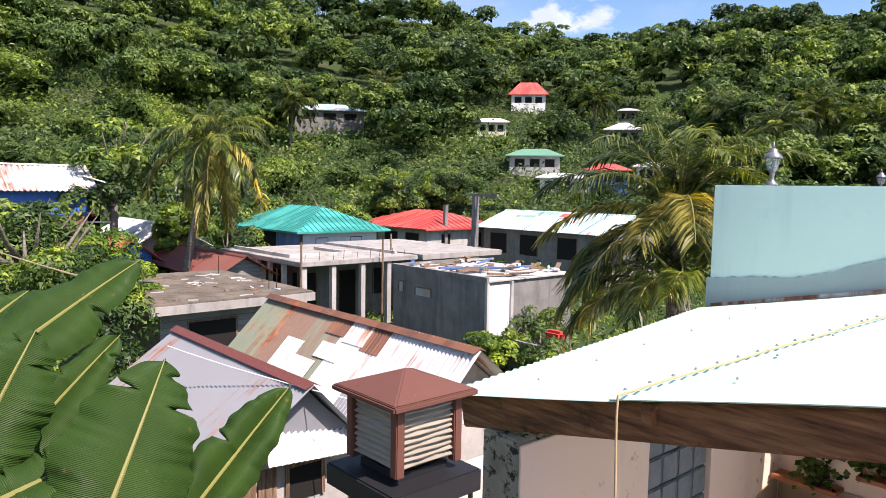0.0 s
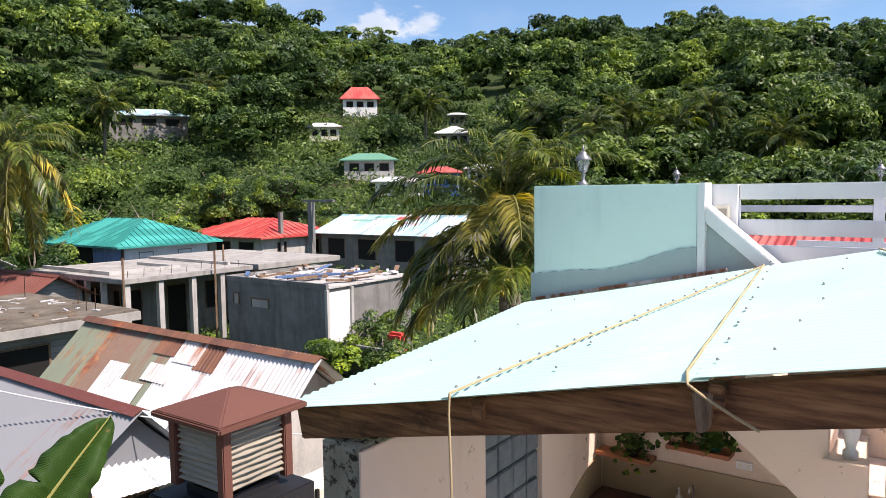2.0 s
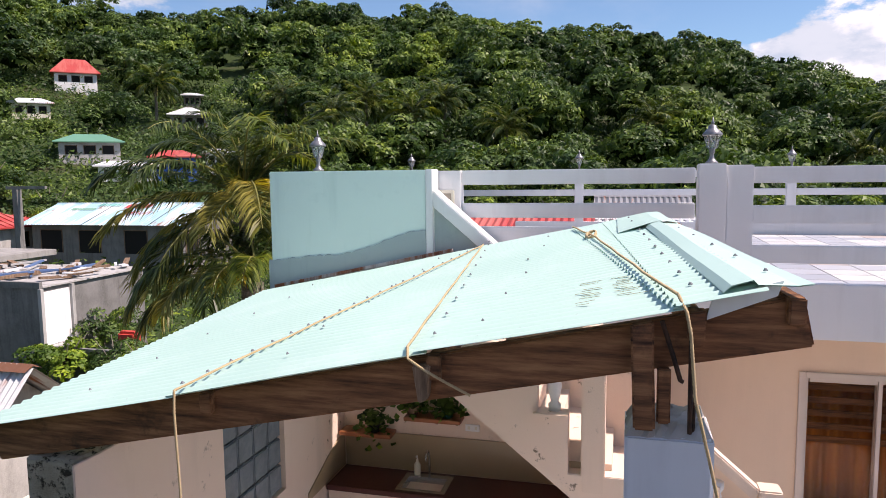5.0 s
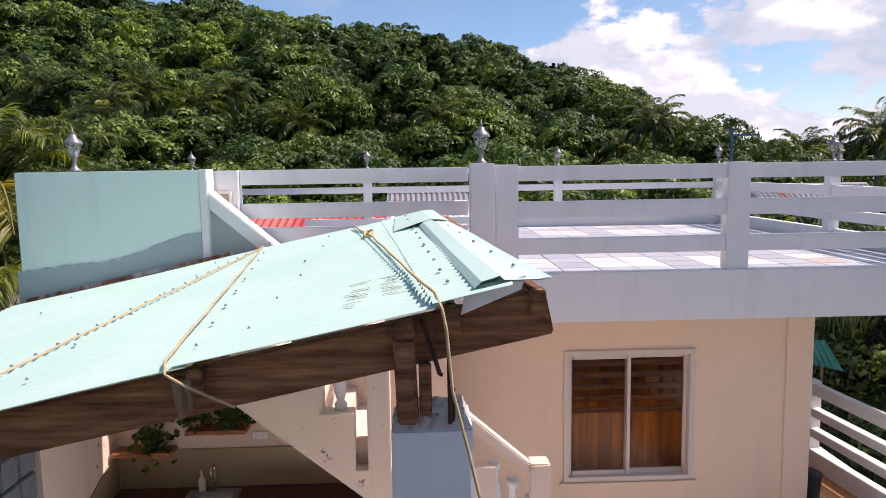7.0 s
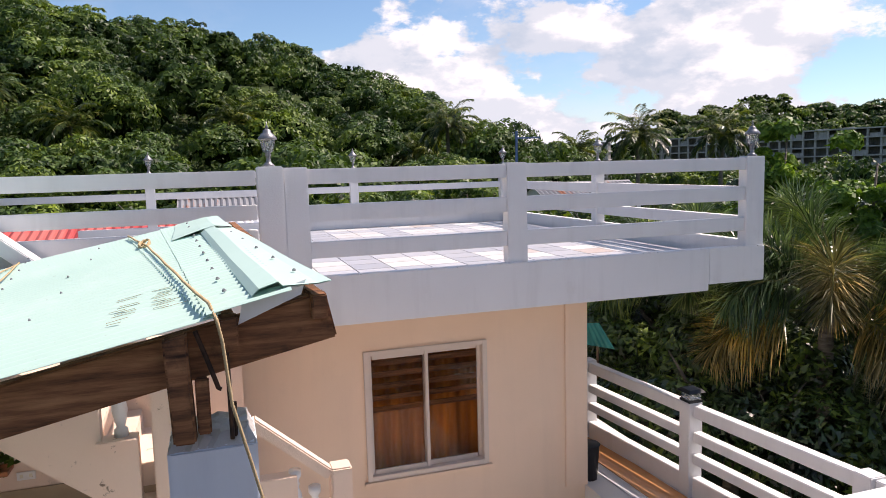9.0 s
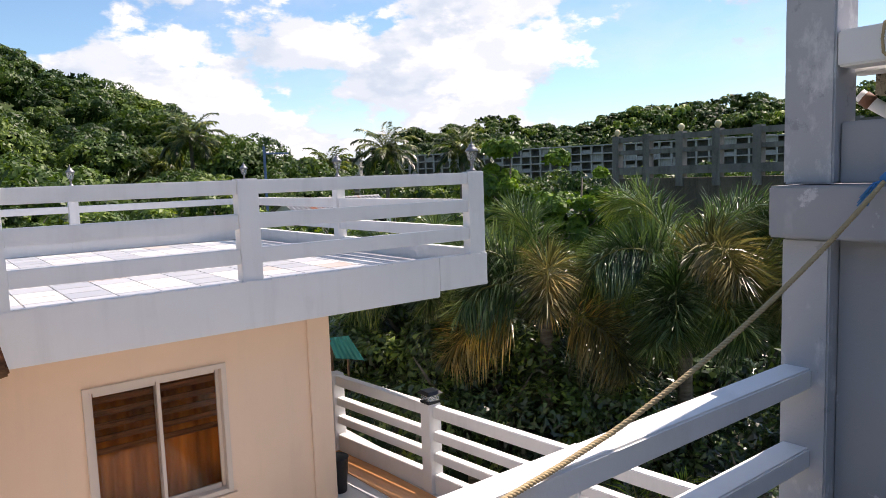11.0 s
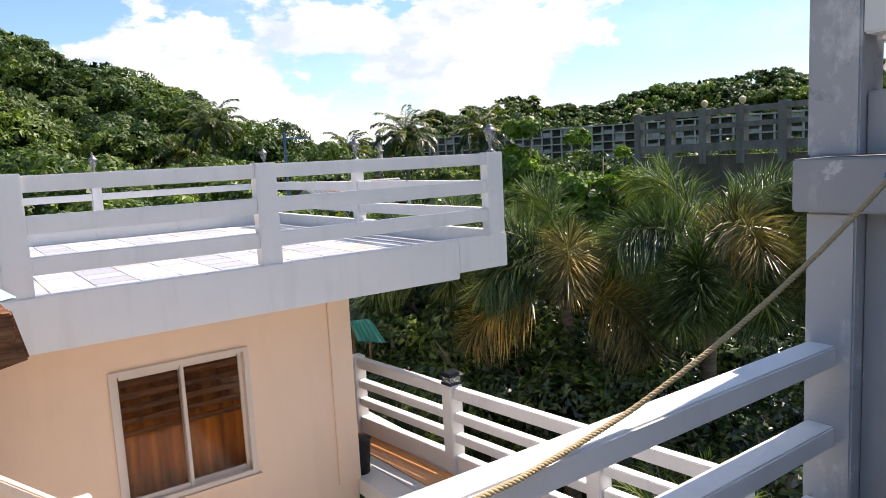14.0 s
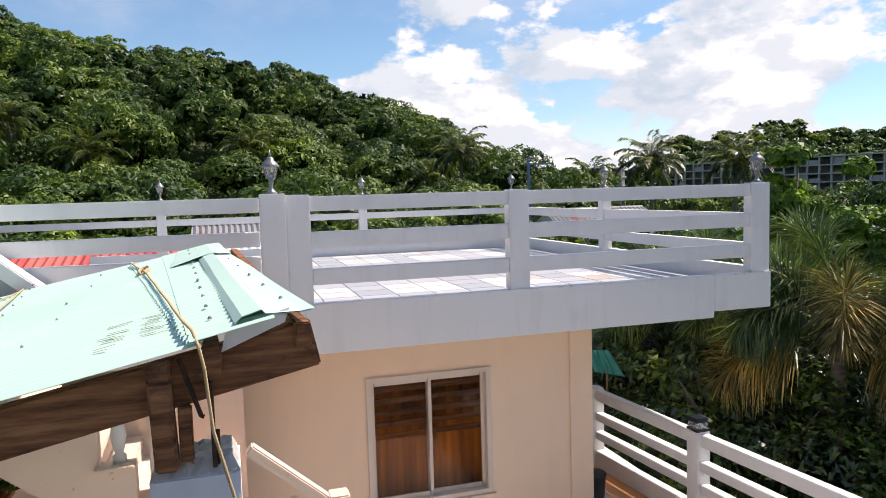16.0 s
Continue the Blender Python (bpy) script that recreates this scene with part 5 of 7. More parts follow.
one("balcony_floor", Geo().box(-2.5, 3.2, -3.0, 1.4, 5.0, 5.3), "concrete", "plain concrete balcony floor", "floor", kind="structure")
one("wall_behind", Geo().box(-2.5, 3.2, -3.2, -3.0, 0, 8.0), "tower", "plain rendered wall behind the balcony", "wall", kind="structure")
one("wall_below", Geo().box(-2.5, 3.2, 1.2, 1.35, 0, 4.995), "tower", "plain rendered wall under the balcony", "wall", kind="structure")

for dz in (0.0, 0.022):
    one("black_cable", Geo().tube(sag((3.30, 0.745 + dz, 7.155), (3.13, -0.10, 7.52 + dz), 0.01), 0.006, 6), "black", "black cable running up into the tower", "cable", "tower cables", smooth=True)

# ---------- brown post lantern ----------
bl = thing("pillar_lamp", (-1.985, 1.30, 6.108), "brown metal pillar lamp with ribbed plastic louvre sides", "lamp")
part("neck", Geo().box(-0.085, 0.085, -0.085, 0.085, -0.03, 0.0), "black", bl)
part("base", Geo().box(-0.155, 0.155, -0.155, 0.155, -0.12, -0.031), "black", bl, "black base slab", bevel=0.006)
for sx in (-1, 1):
    for sy in (-1, 1):
        part("corner_bar", Geo().box(sx * 0.10 - 0.014, sx * 0.10 + 0.014, sy * 0.10 - 0.014, sy * 0.10 + 0.014, 0.001, 0.262), "lamp_brown", bl, bevel=0.003)
for k_ in range(4):
    pan = Geo()
    n = 44
    vs = []
    for i in range(n + 1):
        z = 0.02 + 0.225 * i / n
        yy = -0.094 - 0.012 * abs(math.sin(math.pi * i / n * 10)) ** 1.5
        for x in (-0.085, -0.03, 0.03, 0.085):
            vs.append((x, yy + 0.003 * math.sin(40 * x + i), z))
    pan.add(vs, [(i * 4 + j, i * 4 + j + 1, i * 4 + j + 5, i * 4 + j + 4) for i in range(n) for j in range(3)])
    ob = part("louvre_panel", pan, "louvre", bl, "cream ribbed plastic panel", smooth=True)
    ob.rotation_euler = (0, 0, radians(90 * k_))
roofg = Geo()
roofg.hexa([(-0.145, -0.145, 0.262), (0.145, -0.145, 0.262), (0.145, 0.145, 0.262), (-0.145, 0.145, 0.262), (-0.145, -0.145, 0.285), (0.145, -0.145, 0.285), (0.145, 0.145, 0.285), (-0.145, 0.145, 0.285)])
part("cap", roofg, "lamp_brown", bl, bevel=0.005)
part("cap", Geo().hexa([(-0.14, -0.14, 0.286), (0.14, -0.14, 0.286), (0.14, 0.14, 0.286), (-0.14, 0.14, 0.286), (-0.012, -0.012, 0.352), (0.012, -0.012, 0.352), (0.012, 0.012, 0.352), (-0.012, 0.012, 0.352)]), "lamp_brown", bl, bevel=0.004)
bl.scale = (1.13, 1.13, 0.80)
one("lamp_pillar", Geo().box(-2.11, -1.86, 1.175, 1.425, 0, 6.01), "black", "dark square pillar carrying the lamp", "pillar", kind="structure", bevel=0.01)

# ---------- ropes ----------
def twisted(pts, r, pitch=0.045, step=0.007):
    """Three strands wound round a line through pts."""
    pts = [Vector(p) for p in pts]
    line = [pts[0]]
    for a, b in zip(pts, pts[1:]):
        n = max(1, int((b - a).length / step))
        line += [a.lerp(b, (i + 1) / n) for i in range(n)]
    g, d = Geo(), 0.0
    rows = [[], [], []]
    for i, p in enumerate(line):
        t = (line[min(i + 1, len(line) - 1)] - line[max(i - 1, 0)]).normalized()
        u = t.cross(Vector((0.31, 0.87, 0.38))).normalized()
        v = t.cross(u)
        d += (p - line[max(i - 1, 0)]).length
        for k_ in range(3):
            a = 2 * math.pi * (d / pitch + k_ / 3)
            rows[k_].append(p + (u * math.cos(a) + v * math.sin(a)) * r * 0.5)
    for row in rows:
        g.tube(row, r * 0.58, 5)
    return g


def along(x, y, up=0.045):
    return (x, y, roof_z(x, y) + up)


def laid(a, b, n, up=0.040):
    return [along(a[0] + (b[0] - a[0]) * i / n, a[1] + (b[1] - a[1]) * i / n, up + 0.003 * math.sin(i * 2.1)) for i in range(n + 1)]


one("rope", twisted(laid((-1.40, 6.1), (-2.10, 2.74), 14, 0.032) + [(-2.105, 2.63, 6.03), (-2.10, 2.615, 5.93), (-2.09, 2.615, 5.6), (-2.085, 2.615, 4.9), (-2.08, 2.615, 4.2)], 0.0062), "rope", "tan twisted rope lying across the roof and hanging down", "rope", "tie ropes", smooth=True)
one("rope", twisted(laid((-1.39, 6.05), (-1.05, 2.90), 14, 0.045) + [(-1.035, 2.72, 6.265), (-1.01, 2.64, 6.235), (-0.95, 2.655, 6.19), (-0.86, 2.685, 6.13), (-0.765, 2.70, 6.08)], 0.0062), "rope", "tan twisted rope tied round the roof beam", "rope", "tie ropes", smooth=True)
one("rope", twisted(laid((-0.60, 5.95), (-0.41, 5.15), 4, 0.05) + laid((-0.40, 5.1), (-0.085, 3.35), 8, 0.058)[1:] + [along(-0.02, 2.95, 0.068), along(0.03, 2.70, 0.07), (0.055, 2.615, 6.475), (0.07, 2.60, 6.40), (0.09, 2.60, 6.16), (0.14, 2.60, 5.95), (0.19, 2.60, 5.73), (0.22, 2.60, 5.3), (0.25, 2.60, 4.4)], 0.0068), "rope", "yellow-brown rope knotted on the roof and hanging past the column", "rope", "tie ropes", smooth=True)
g = Geo()
for i in range(5):
    a = i * 1.26
    g.tube([along(-0.41 + 0.035 * math.cos(a + q), 5.14 + 0.07 * math.sin(a + q), 0.055 + 0.018 * math.sin(q * 1.7 + i)) for q in (0, 0.6, 1.2, 1.8, 2.4)], 0.008, 6)
one("rope_knot", g, "rope", "loose knot in the yellow rope", "knot", smooth=True)
K = Vector((3.115, 0.905, 6.925))
one("rope", twisted(sag(K, (1.93, 1.215, 6.185), 0.055) + [(1.70, 1.21, 6.150), (1.42, 1.165, 6.146), (1.0, 1.14, 6.145)], 0.0095), "rope", "tan twisted rope stretched from the tower along the rail", "rope", "tie ropes", smooth=True)
one("rope", twisted([K, (3.13, 0.905, 7.0), (3.15, 0.905, 7.2), (3.165, 0.91, 7.32), (3.178, 0.93, 7.365), (3.185, 0.955, 7.39), (3.185, 0.96, 7.44), (3.19, 0.955, 7.50), (3.215, 0.95, 7.51), (3.25, 0.94, 7.51)], 0.006), "rope", "rope looped over the white beam", "rope", "tie ropes", smooth=True)
one("blue_rope", twisted([K, (3.11, 0.70, 7.33), (3.10, 0.60, 7.54), (3.09, 0.5, 7.75)], 0.0075), "blue_rope", "blue nylon rope running up from the knot", "rope", smooth=True)
for zz, yy in ((7.33, 0.70), (7.49, 0.624)):
    one("rope_knot", Geo().lathe([(0.004, -0.016), (0.015, -0.007), (0.016, 0.007), (0.004, 0.017)], 8, (3.108, yy, zz)), "blue_rope", "small knot in the blue rope", "knot", smooth=True)
g = Geo()
for i in range(12):
    a = i * 0.6
    g.tube([K, K + Vector((-0.03, 0.03 + 0.01 * math.sin(a), -0.03 + 0.015 * math.cos(a))), K + Vector((-0.05, 0.06 + 0.02 * math.sin(a), -0.08 + 0.02 * math.cos(a * 1.7)))], 0.003, 4)
g.lathe([(0.004, -0.022), (0.022, -0.01), (0.024, 0.006), (0.006, 0.024)], 10, K)
one("rope_knot", g, "blue_rope", "frayed blue rope knot on the ledge", "knot", smooth=True)

# ---------- town ----------
def wave_sheet(a, b, c, d, pitch=0.12, amp=0.0):
    """A corrugated sheet between the corners a-b (upper edge) and d-c (lower edge); waves run down the slope."""
    a, b, c, d = (Vector(p) for p in (a, b, c, d))
    n = max(8, int((b - a).length / pitch * 4))
    amp = amp or pitch * 0.15
    nor = (b - a).cross(d - a).normalized()
    g = Geo()
    for i in range(n + 1):
        u = i / n
        w = nor * amp * math.sin(2 * math.pi * u * (b - a).length / pitch)
        g.v += [tuple(a.lerp(b, u) + w), tuple(d.lerp(c, u) + w)]
    g.f += [(2 * i, 2 * i + 1, 2 * i + 3, 2 * i + 2) for i in range(n)]
    return g


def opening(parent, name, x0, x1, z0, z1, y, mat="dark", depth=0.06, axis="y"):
    """A framed flat pane on a wall face; near-black stands for the unlit inside."""
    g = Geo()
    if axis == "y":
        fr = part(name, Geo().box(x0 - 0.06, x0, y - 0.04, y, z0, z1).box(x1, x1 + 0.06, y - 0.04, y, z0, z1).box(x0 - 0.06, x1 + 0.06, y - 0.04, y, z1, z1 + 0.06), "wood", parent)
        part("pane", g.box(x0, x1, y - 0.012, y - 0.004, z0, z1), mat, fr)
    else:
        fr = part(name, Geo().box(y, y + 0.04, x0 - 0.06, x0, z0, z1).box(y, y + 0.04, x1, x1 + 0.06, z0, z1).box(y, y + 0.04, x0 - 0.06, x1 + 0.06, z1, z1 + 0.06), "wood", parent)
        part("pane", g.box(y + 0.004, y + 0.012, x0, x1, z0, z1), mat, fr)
    return fr


def gable_house(name, x0, x1, y0, y1, zg, ze, zr, wall, south, north, cap, label, over=0.35, pitch=0.15, yr=None):
    """Walls and a gable roof with its ridge along X; the sheets of the two slopes are parts."""
    cx, cy = (x0 + x1) / 2, (y0 + y1) / 2
    yr = cy if yr is None else yr
    t = thing(name, (cx, cy, zg), label, "house")
    o = Vector((cx, cy, zg))
    L = lambda x, y, z: (x - cx, y - cy, z - zg)
    g = Geo().prism([(y0 - cy, -0.3), (y1 - cy, -0.3), (y1 - cy, ze - zg - 0.05), (yr - cy, zr - zg - 0.08), (y0 - cy, ze - zg - 0.05)], "x", x0 - cx, x1 - cx)
    part("wall", g, wall, t)
    n = max(1, int((x1 - x0) / 2.4))
    for mats, ya in ((south, y0), (north, y1)):
        sgn = -1 if ya < yr else 1
        ye = ya + sgn * over
        zz = ze - (zr - ze) / abs(ya - yr) * over
        for i in range(n):
            a, b = x0 - over + (x1 - x0 + 2 * over) * i / n, x0 - over + (x1 - x0 + 2 * over) * (i + 1) / n
            m = mats[i % len(mats)]
            lift = 0.012 * (i % 2)
            q = [L(a, yr, zr + lift), L(b, yr, zr + lift), L(b, ye, zz + lift), L(a, ye, zz + lift)]
            part("roof_sheet", wave_sheet(*q, pitch=pitch) if sgn < 0 else wave_sheet(q[1], q[0], q[3], q[2], pitch=pitch), m, t)
    part("ridge_cap", Geo().prism([(yr - cy - 0.15, zr - zg - 0.03), (yr - cy, zr - zg + 0.06), (yr - cy + 0.15, zr - zg - 0.03), (yr - cy, zr - zg + 0.03)], "x", x0 - cx - over, x1 - cx + over), cap, t)
    return t


# grey metal gable house nearest the balcony
A = gable_house("tin_house", -14.5, -9.6, 3.4, 6.7, 0, 2.55, 3.95, "light_concrete", ["zinc", "zinc", "white_roof"], ["zinc"], "maroon", "small house with a grey corrugated gable roof and maroon ridge cap", 0.3, 0.11, 5.38)
opening(A, "window", 0.05, 0.62, 2.12, 2.66, 2.46, axis="x")
part("awning", wave_sheet((2.46, -0.35, 3.30), (2.46, 1.30, 3.05), (2.80, 1.1, 2.78), (2.80, -0.45, 2.9), 0.11), "white_roof", A, "bent white metal awning")
part("gable_board", Geo().prism([(-0.35, 3.22), (1.2, 3.02), (0.33, 3.82)], "x", 2.455, 2.48), "zinc", A, "dark boarded gable")
for y0 in (-1.45, -1.12, -0.79, -0.46):
    part("board", Geo().box(2.455, 2.485, y0, y0 + 0.30, 0.0, 2.45 + 0.3 * (y0 + 1.4)), "wood", A)

# long roof of rusty and white sheets
B = gable_house("rusty_roof_house", -15.1, -8.85, 6.75, 9.4, 0, 3.1, 4.3, "light_concrete", ["olive_roof", "worn_white"], ["olive_roof", "rust_roof"], "deep_rust", "long low house roofed with patched rusty, green and white metal sheets", 0.5, 0.10, 7.95)
one("wall_garden", Geo().box(-8.2, -7.6, 6.8, 12.0, 0, 2.6), "cream", "tall cream panelled garden wall", "wall", kind="structure")
for i in range(7):
    one("panel_rib", Geo().box(-7.598, -7.55, 7.0 + 0.7 * i, 7.05 + 0.7 * i, 0, 2.65), "dark", "dark joint strip of the garden wall", "strip", "wall strips")
# patches of other metal on the long roof
for x, w_, u0, u1, m in ((-12.2, 0.75, 0.02, 0.30, "deep_rust"), (-11.5, 0.75, 0.03, 0.36, "rust_roof"), (-10.9, 0.6, 0.05, 0.40, "deep_rust"), (-11.1, 1.9, 0.0, 0.045, "teal_roof"), (-9.3, 1.6, 0.0, 0.06, "rust_roof"),
                         (-12.0, 0.8, 0.42, 0.64, "rust_roof"), (-9.0, 0.7, 0.55, 0.72, "rust_roof"), (-12.6, 0.9, 0.70, 1.25, "worn_white"), (-10.2, 0.8, 0.44, 0.80, "white_roof"), (-11.2, 0.8, 0.80, 1.28, "sky_roof"), (-10.4, 0.9, 0.84, 1.28, "zinc"), (-13.3, 0.7, 0.5, 1.0, "worn_white")):
    ya, yb = 7.95 - 1.2 * u0, 7.95 - 1.2 * u1
    za, zb = 4.3 - 1.2 * u0, 4.3 - 1.2 * u1
    up = rng.uniform(0.030, 0.05)
    one("roof_patch", wave_sheet((x - w_ / 2, ya, za + up), (x + w_ / 2, ya, za + up), (x + w_ / 2 + 0.02, yb, zb + up), (x - w_ / 2 + 0.02, yb, zb + up), 0.10), m, "loose metal sheet patching the old roof", "roof sheet", "roof patches")

# flat-roofed concrete block hut
C = thing("block_hut", (-25.3, 10.2, 0), "unfinished block hut with a stained flat concrete roof", "house")
part("roof", Geo().box(-4.3, 3.5, -3.0, 2.7, 3.0, 3.25), "dark_concrete", C, "mossy flat concrete roof", bevel=0.03)
part("wall", Geo().box(-3.7, 2.9, -2.5, 2.2, -0.3, 2.995), "blocks", C)
opening(C, "doorway", -1.6, 0.0, 0.9, 2.5, 2.905, axis="x")
# near-black plate in place of the shaded arch opening
part("arch_window", Geo().prism([(0.5, 1.2), (1.7, 1.2), (1.7, 2.1), (1.45, 2.4), (1.1, 2.5), (0.75, 2.4), (0.5, 2.1)], "x", 2.905, 2.93), "dark", C)
for x, y in ((2.4, 1.8), (2.2, 1.6), (-3, 2), (0.5, 2.2)):
    part("rebar", Geo().tube([(x, y, 3.2), (x + 0.03, y, 4.0)], 0.015, 5), "rebar", C)

lit_ = np.random.RandomState(17)
for i in range(40):
    x, y, a = lit_.uniform(-4.0, 3.2), lit_.uniform(-2.7, 2.4), lit_.uniform(0, 3.1)
    part("roof_litter", Geo().bar((x, y, 3.265), (x + lit_.uniform(0.1, 0.5) * math.cos(a), y + lit_.uniform(0.1, 0.5) * math.sin(a), 3.27), lit_.uniform(0.04, 0.16), 0.03), ["light_concrete", "wood", "worn_white"][i % 3], C)
part("fascia", Geo().box(-4.3, 3.53, -3.06, -3.003, 2.92, 3.2).box(3.503, 3.56, -3.0, 2.7, 2.92, 3.2), "slab_concrete", C, "paler worn edge of the roof slab")
# unfinished slab house
D = thing("slab_house", (-33.2, 19.7, 0), "unfinished concrete house with a pale flat roof slab on bare columns", "house")
g = Geo().box(-4.1, 4.65, -3.45, 3.5, 3.22, 3.45)
part("roof", g, "slab_concrete", D, "pale concrete roof slab", bevel=0.02)
part("kerb", Geo().box(-3.6, 2.6, -2.9, -2.75, 3.455, 3.62).box(-3.6, 3.4, 2.9, 3.05, 3.455, 3.60).box(2.45, 2.6, -2.75, 0.6, 3.455, 3.62).box(-1.0, 2.6, 0.6, 0.75, 3.455, 3.60), "light_concrete", D)
part("wall", Geo().box(-3.8, 2.2, -1.7, 3.2, -0.3, 3.195), "concrete", D)
for x0, x1 in ((-3.9, -3.0), (-1.8, -0.9), (0.4, 1.6)):
    opening(D, "window", x0 + 0.4, x1 + 0.4, 0.9, 2.5, -1.7)
for y0, y1, z0 in ((-2.2, -1.0, 0.4), (0.2, 1.4, 0.1), (2.4, 3.2, 1.2)):
    opening(D, "window", y0, y1 - 0.2, z0, 2.6, 2.2, axis="x")
for y in (-3.2, -1.6, 0.1, 1.7, 3.2):
    part("column", Geo().box(4.3, 4.55, y - 0.12, y + 0.12, -0.3, 3.195), "light_concrete", D)
for x in (-3.9, -2.6, -1.3, 0, 1.3, 2.7):
    part("column", Geo().box(x - 0.1, x + 0.1, -3.35, -3.15, -0.3, 3.195), "light_concrete", D)
for x, y in ((4.9, -3.6), (4.9, 1.0), (2.0, 3.7)):
    part("pole", Geo().tube([(x, y, -0.2), (x, y + 0.02, 4.4)], 0.05, 6), "wood", D)
for i in range(9):
    part("rebar", Geo().tube([(4.2 + 0.1 * (i % 3), -3 + 0.72 * i, 3.4), (4.2 + 0.1 * (i % 3), -3 + 0.72 * i + 0.04, 3.75 + 0.12 * (i % 2))], 0.012, 5), "rebar", D)
one("patched_slab_roof", Geo().box(-39.0, -29.0, 23.9, 30.0, 3.1, 3.4), "slab_concrete", "wide pale roof slab with ochre stains", "roof", kind="structure", bevel=0.02)
one("slab_house_wall", Geo().box(-38.5, -29.6, 24.6, 29.6, -0.3, 3.095), "light_concrete", "shaded wall under the wide roof slab", "wall", kind="structure")
for i in range(12):
    x = -32.6 + rng.uniform(0, 5)
    one("timber_scrap", Geo().bar((x, 15.6 + rng.uniform(0, 0.3), 0.3 + 0.12 * i), (x + rng.uniform(-1.5, 1.5), 15.3, 0.5 + 0.14 * i), 0.18, 0.05), "wood", "loose plank leaning by the unfinished house", "plank", "loose planks")

# bare grey box house with clutter on its roof
Eh = thing("render_house", (-23.1, 22.5, 0), "bare grey rendered house with debris on its flat roof", "house")
part("wall", Geo().box(-3.1, 3.0, -2.7, 2.8, -0.3, 3.2), "concrete", Eh)
part("parapet", Geo().box(-3.15, 3.1, -2.75, -2.6, 3.2, 3.42).box(-3.15, -3.0, -2.6, 2.8, 3.2, 3.42), "concrete", Eh)
part("roof", Geo().box(-2.99, 3.1, -2.59, 2.85, 3.205, 3.26), "light_concrete", Eh)
opening(Eh, "vent_window", -1.45, -0.4, 2.15, 2.5, -2.7, "light_concrete")
opening(Eh, "vent_window", -2.65, -2.35, 2.2, 2.65, -2.7, "light_concrete")
part("side_wall", Geo().box(3.02, 3.06, -2.62, -1.35, 1.12, 3.05), "white", Eh, "white painted recess")
part("side_post", Geo().box(3.02, 3.16, -2.76, -2.63, 0.0, 3.18).box(3.02, 3.16, -1.34, -1.2, 0.0, 3.18), "light_concrete", Eh)
part("side_ledge", Geo().box(3.02, 3.4, -2.62, -1.35, 0.95, 1.10), "light_concrete", Eh)
part("yard_wall", Geo().box(3.17, 9.5, -2.75, -2.6, -0.3, 1.15), "concrete", Eh)
deb = np.random.RandomState(11)
for i in range(46):
    x, y, a = deb.uniform(-2.6, 2.8), deb.uniform(-2.2, 2.5), deb.uniform(0, 3.1)
    ln = deb.uniform(0.3, 1.8)
    m = ["wood", "white_roof", "light_concrete", "wood", "tarp"][i % 5]
    one("roof_debris", Geo().bar((x - 23.1, y + 22.5, 3.30 + deb.uniform(0, 0.15)), (x - 23.1 + ln * math.cos(a), y + 22.5 + ln * math.sin(a), 3.32 + deb.uniform(0, 0.2)), deb.uniform(0.06, 0.3), deb.uniform(0.04, 0.12)), m, "loose building scrap lying on the flat roof", "scrap", "roof scrap")
one("red_cloth", Geo().box(-18.0, -17.2, 21.0, 21.4, 0.7, 1.5), "red_cloth", "red cloth hanging in the yard", "cloth", bevel=0.1)


def hip_house(name, cx, cy, zg, w, d, ze, zr, roof, wall, label, yaw=0.0, over=0.5, ridge=0.4, tiles=0.0):
    t = thing(name, (cx, cy, zg), label, "house")
    t.rotation_euler = (0, 0, radians(yaw))
    part("wall", Geo().box(-w / 2, w / 2, -d / 2, d / 2, -1.5, ze - zg), wall, t)
    W, Dp = w / 2 + over, d / 2 + over
    e, r = ze - zg, zr - zg
    k_ = w / 2 * ridge
    P = [(-W, -Dp, e), (W, -Dp, e), (W, Dp, e), (-W, Dp, e), (-k_, 0, r), (k_, 0, r)]
    low = [(x, y, z - 0.12) for x, y, z in P[:4]]
    part("roof", Geo().add(P + low, [(0, 1, 5, 4), (1, 2, 5), (2, 3, 4, 5), (3, 0, 4), (6, 7, 1, 0), (7, 8, 2, 1), (8, 9, 3, 2), (9, 6, 0, 3), (9, 8, 7, 6)]), roof, t)
    if tiles:
        n = int(W * 2 / tiles)
        for i in range(1, n):
            x = -W + 2 * W * i / n
            u = min(1.0, (W - abs(x)) / (W - k_))
            part("roof_rib", Geo().bar((x, -Dp, e + 0.03), (x, -Dp * (1 - u), e + (r - e) * u + 0.03), 0.07, 0.06), roof, t)
        m = int(Dp * 2 / tiles)
        for i in range(1, m):
            y = -Dp + 2 * Dp * i / m
            u = 1 - abs(y) / Dp
            part("roof_rib", Geo().bar((W, y, e + 0.03), (W - (W - k_) * u, y, e + (r - e) * u + 0.03), 0.07, 0.06), roof, t)
    for x in (-w * 0.3, 0.0, w * 0.3):
        opening(t, "window", x - w * 0.09, x + w * 0.09, (ze - zg) - 1.3, (ze - zg) - 0.45, -d / 2)
    for y in (-d * 0.25, d * 0.2):
        opening(t, "window", y - 0.45, y + 0.45, (ze - zg) - 1.6, (ze - zg) - 0.5, w / 2, axis="x")
    return t


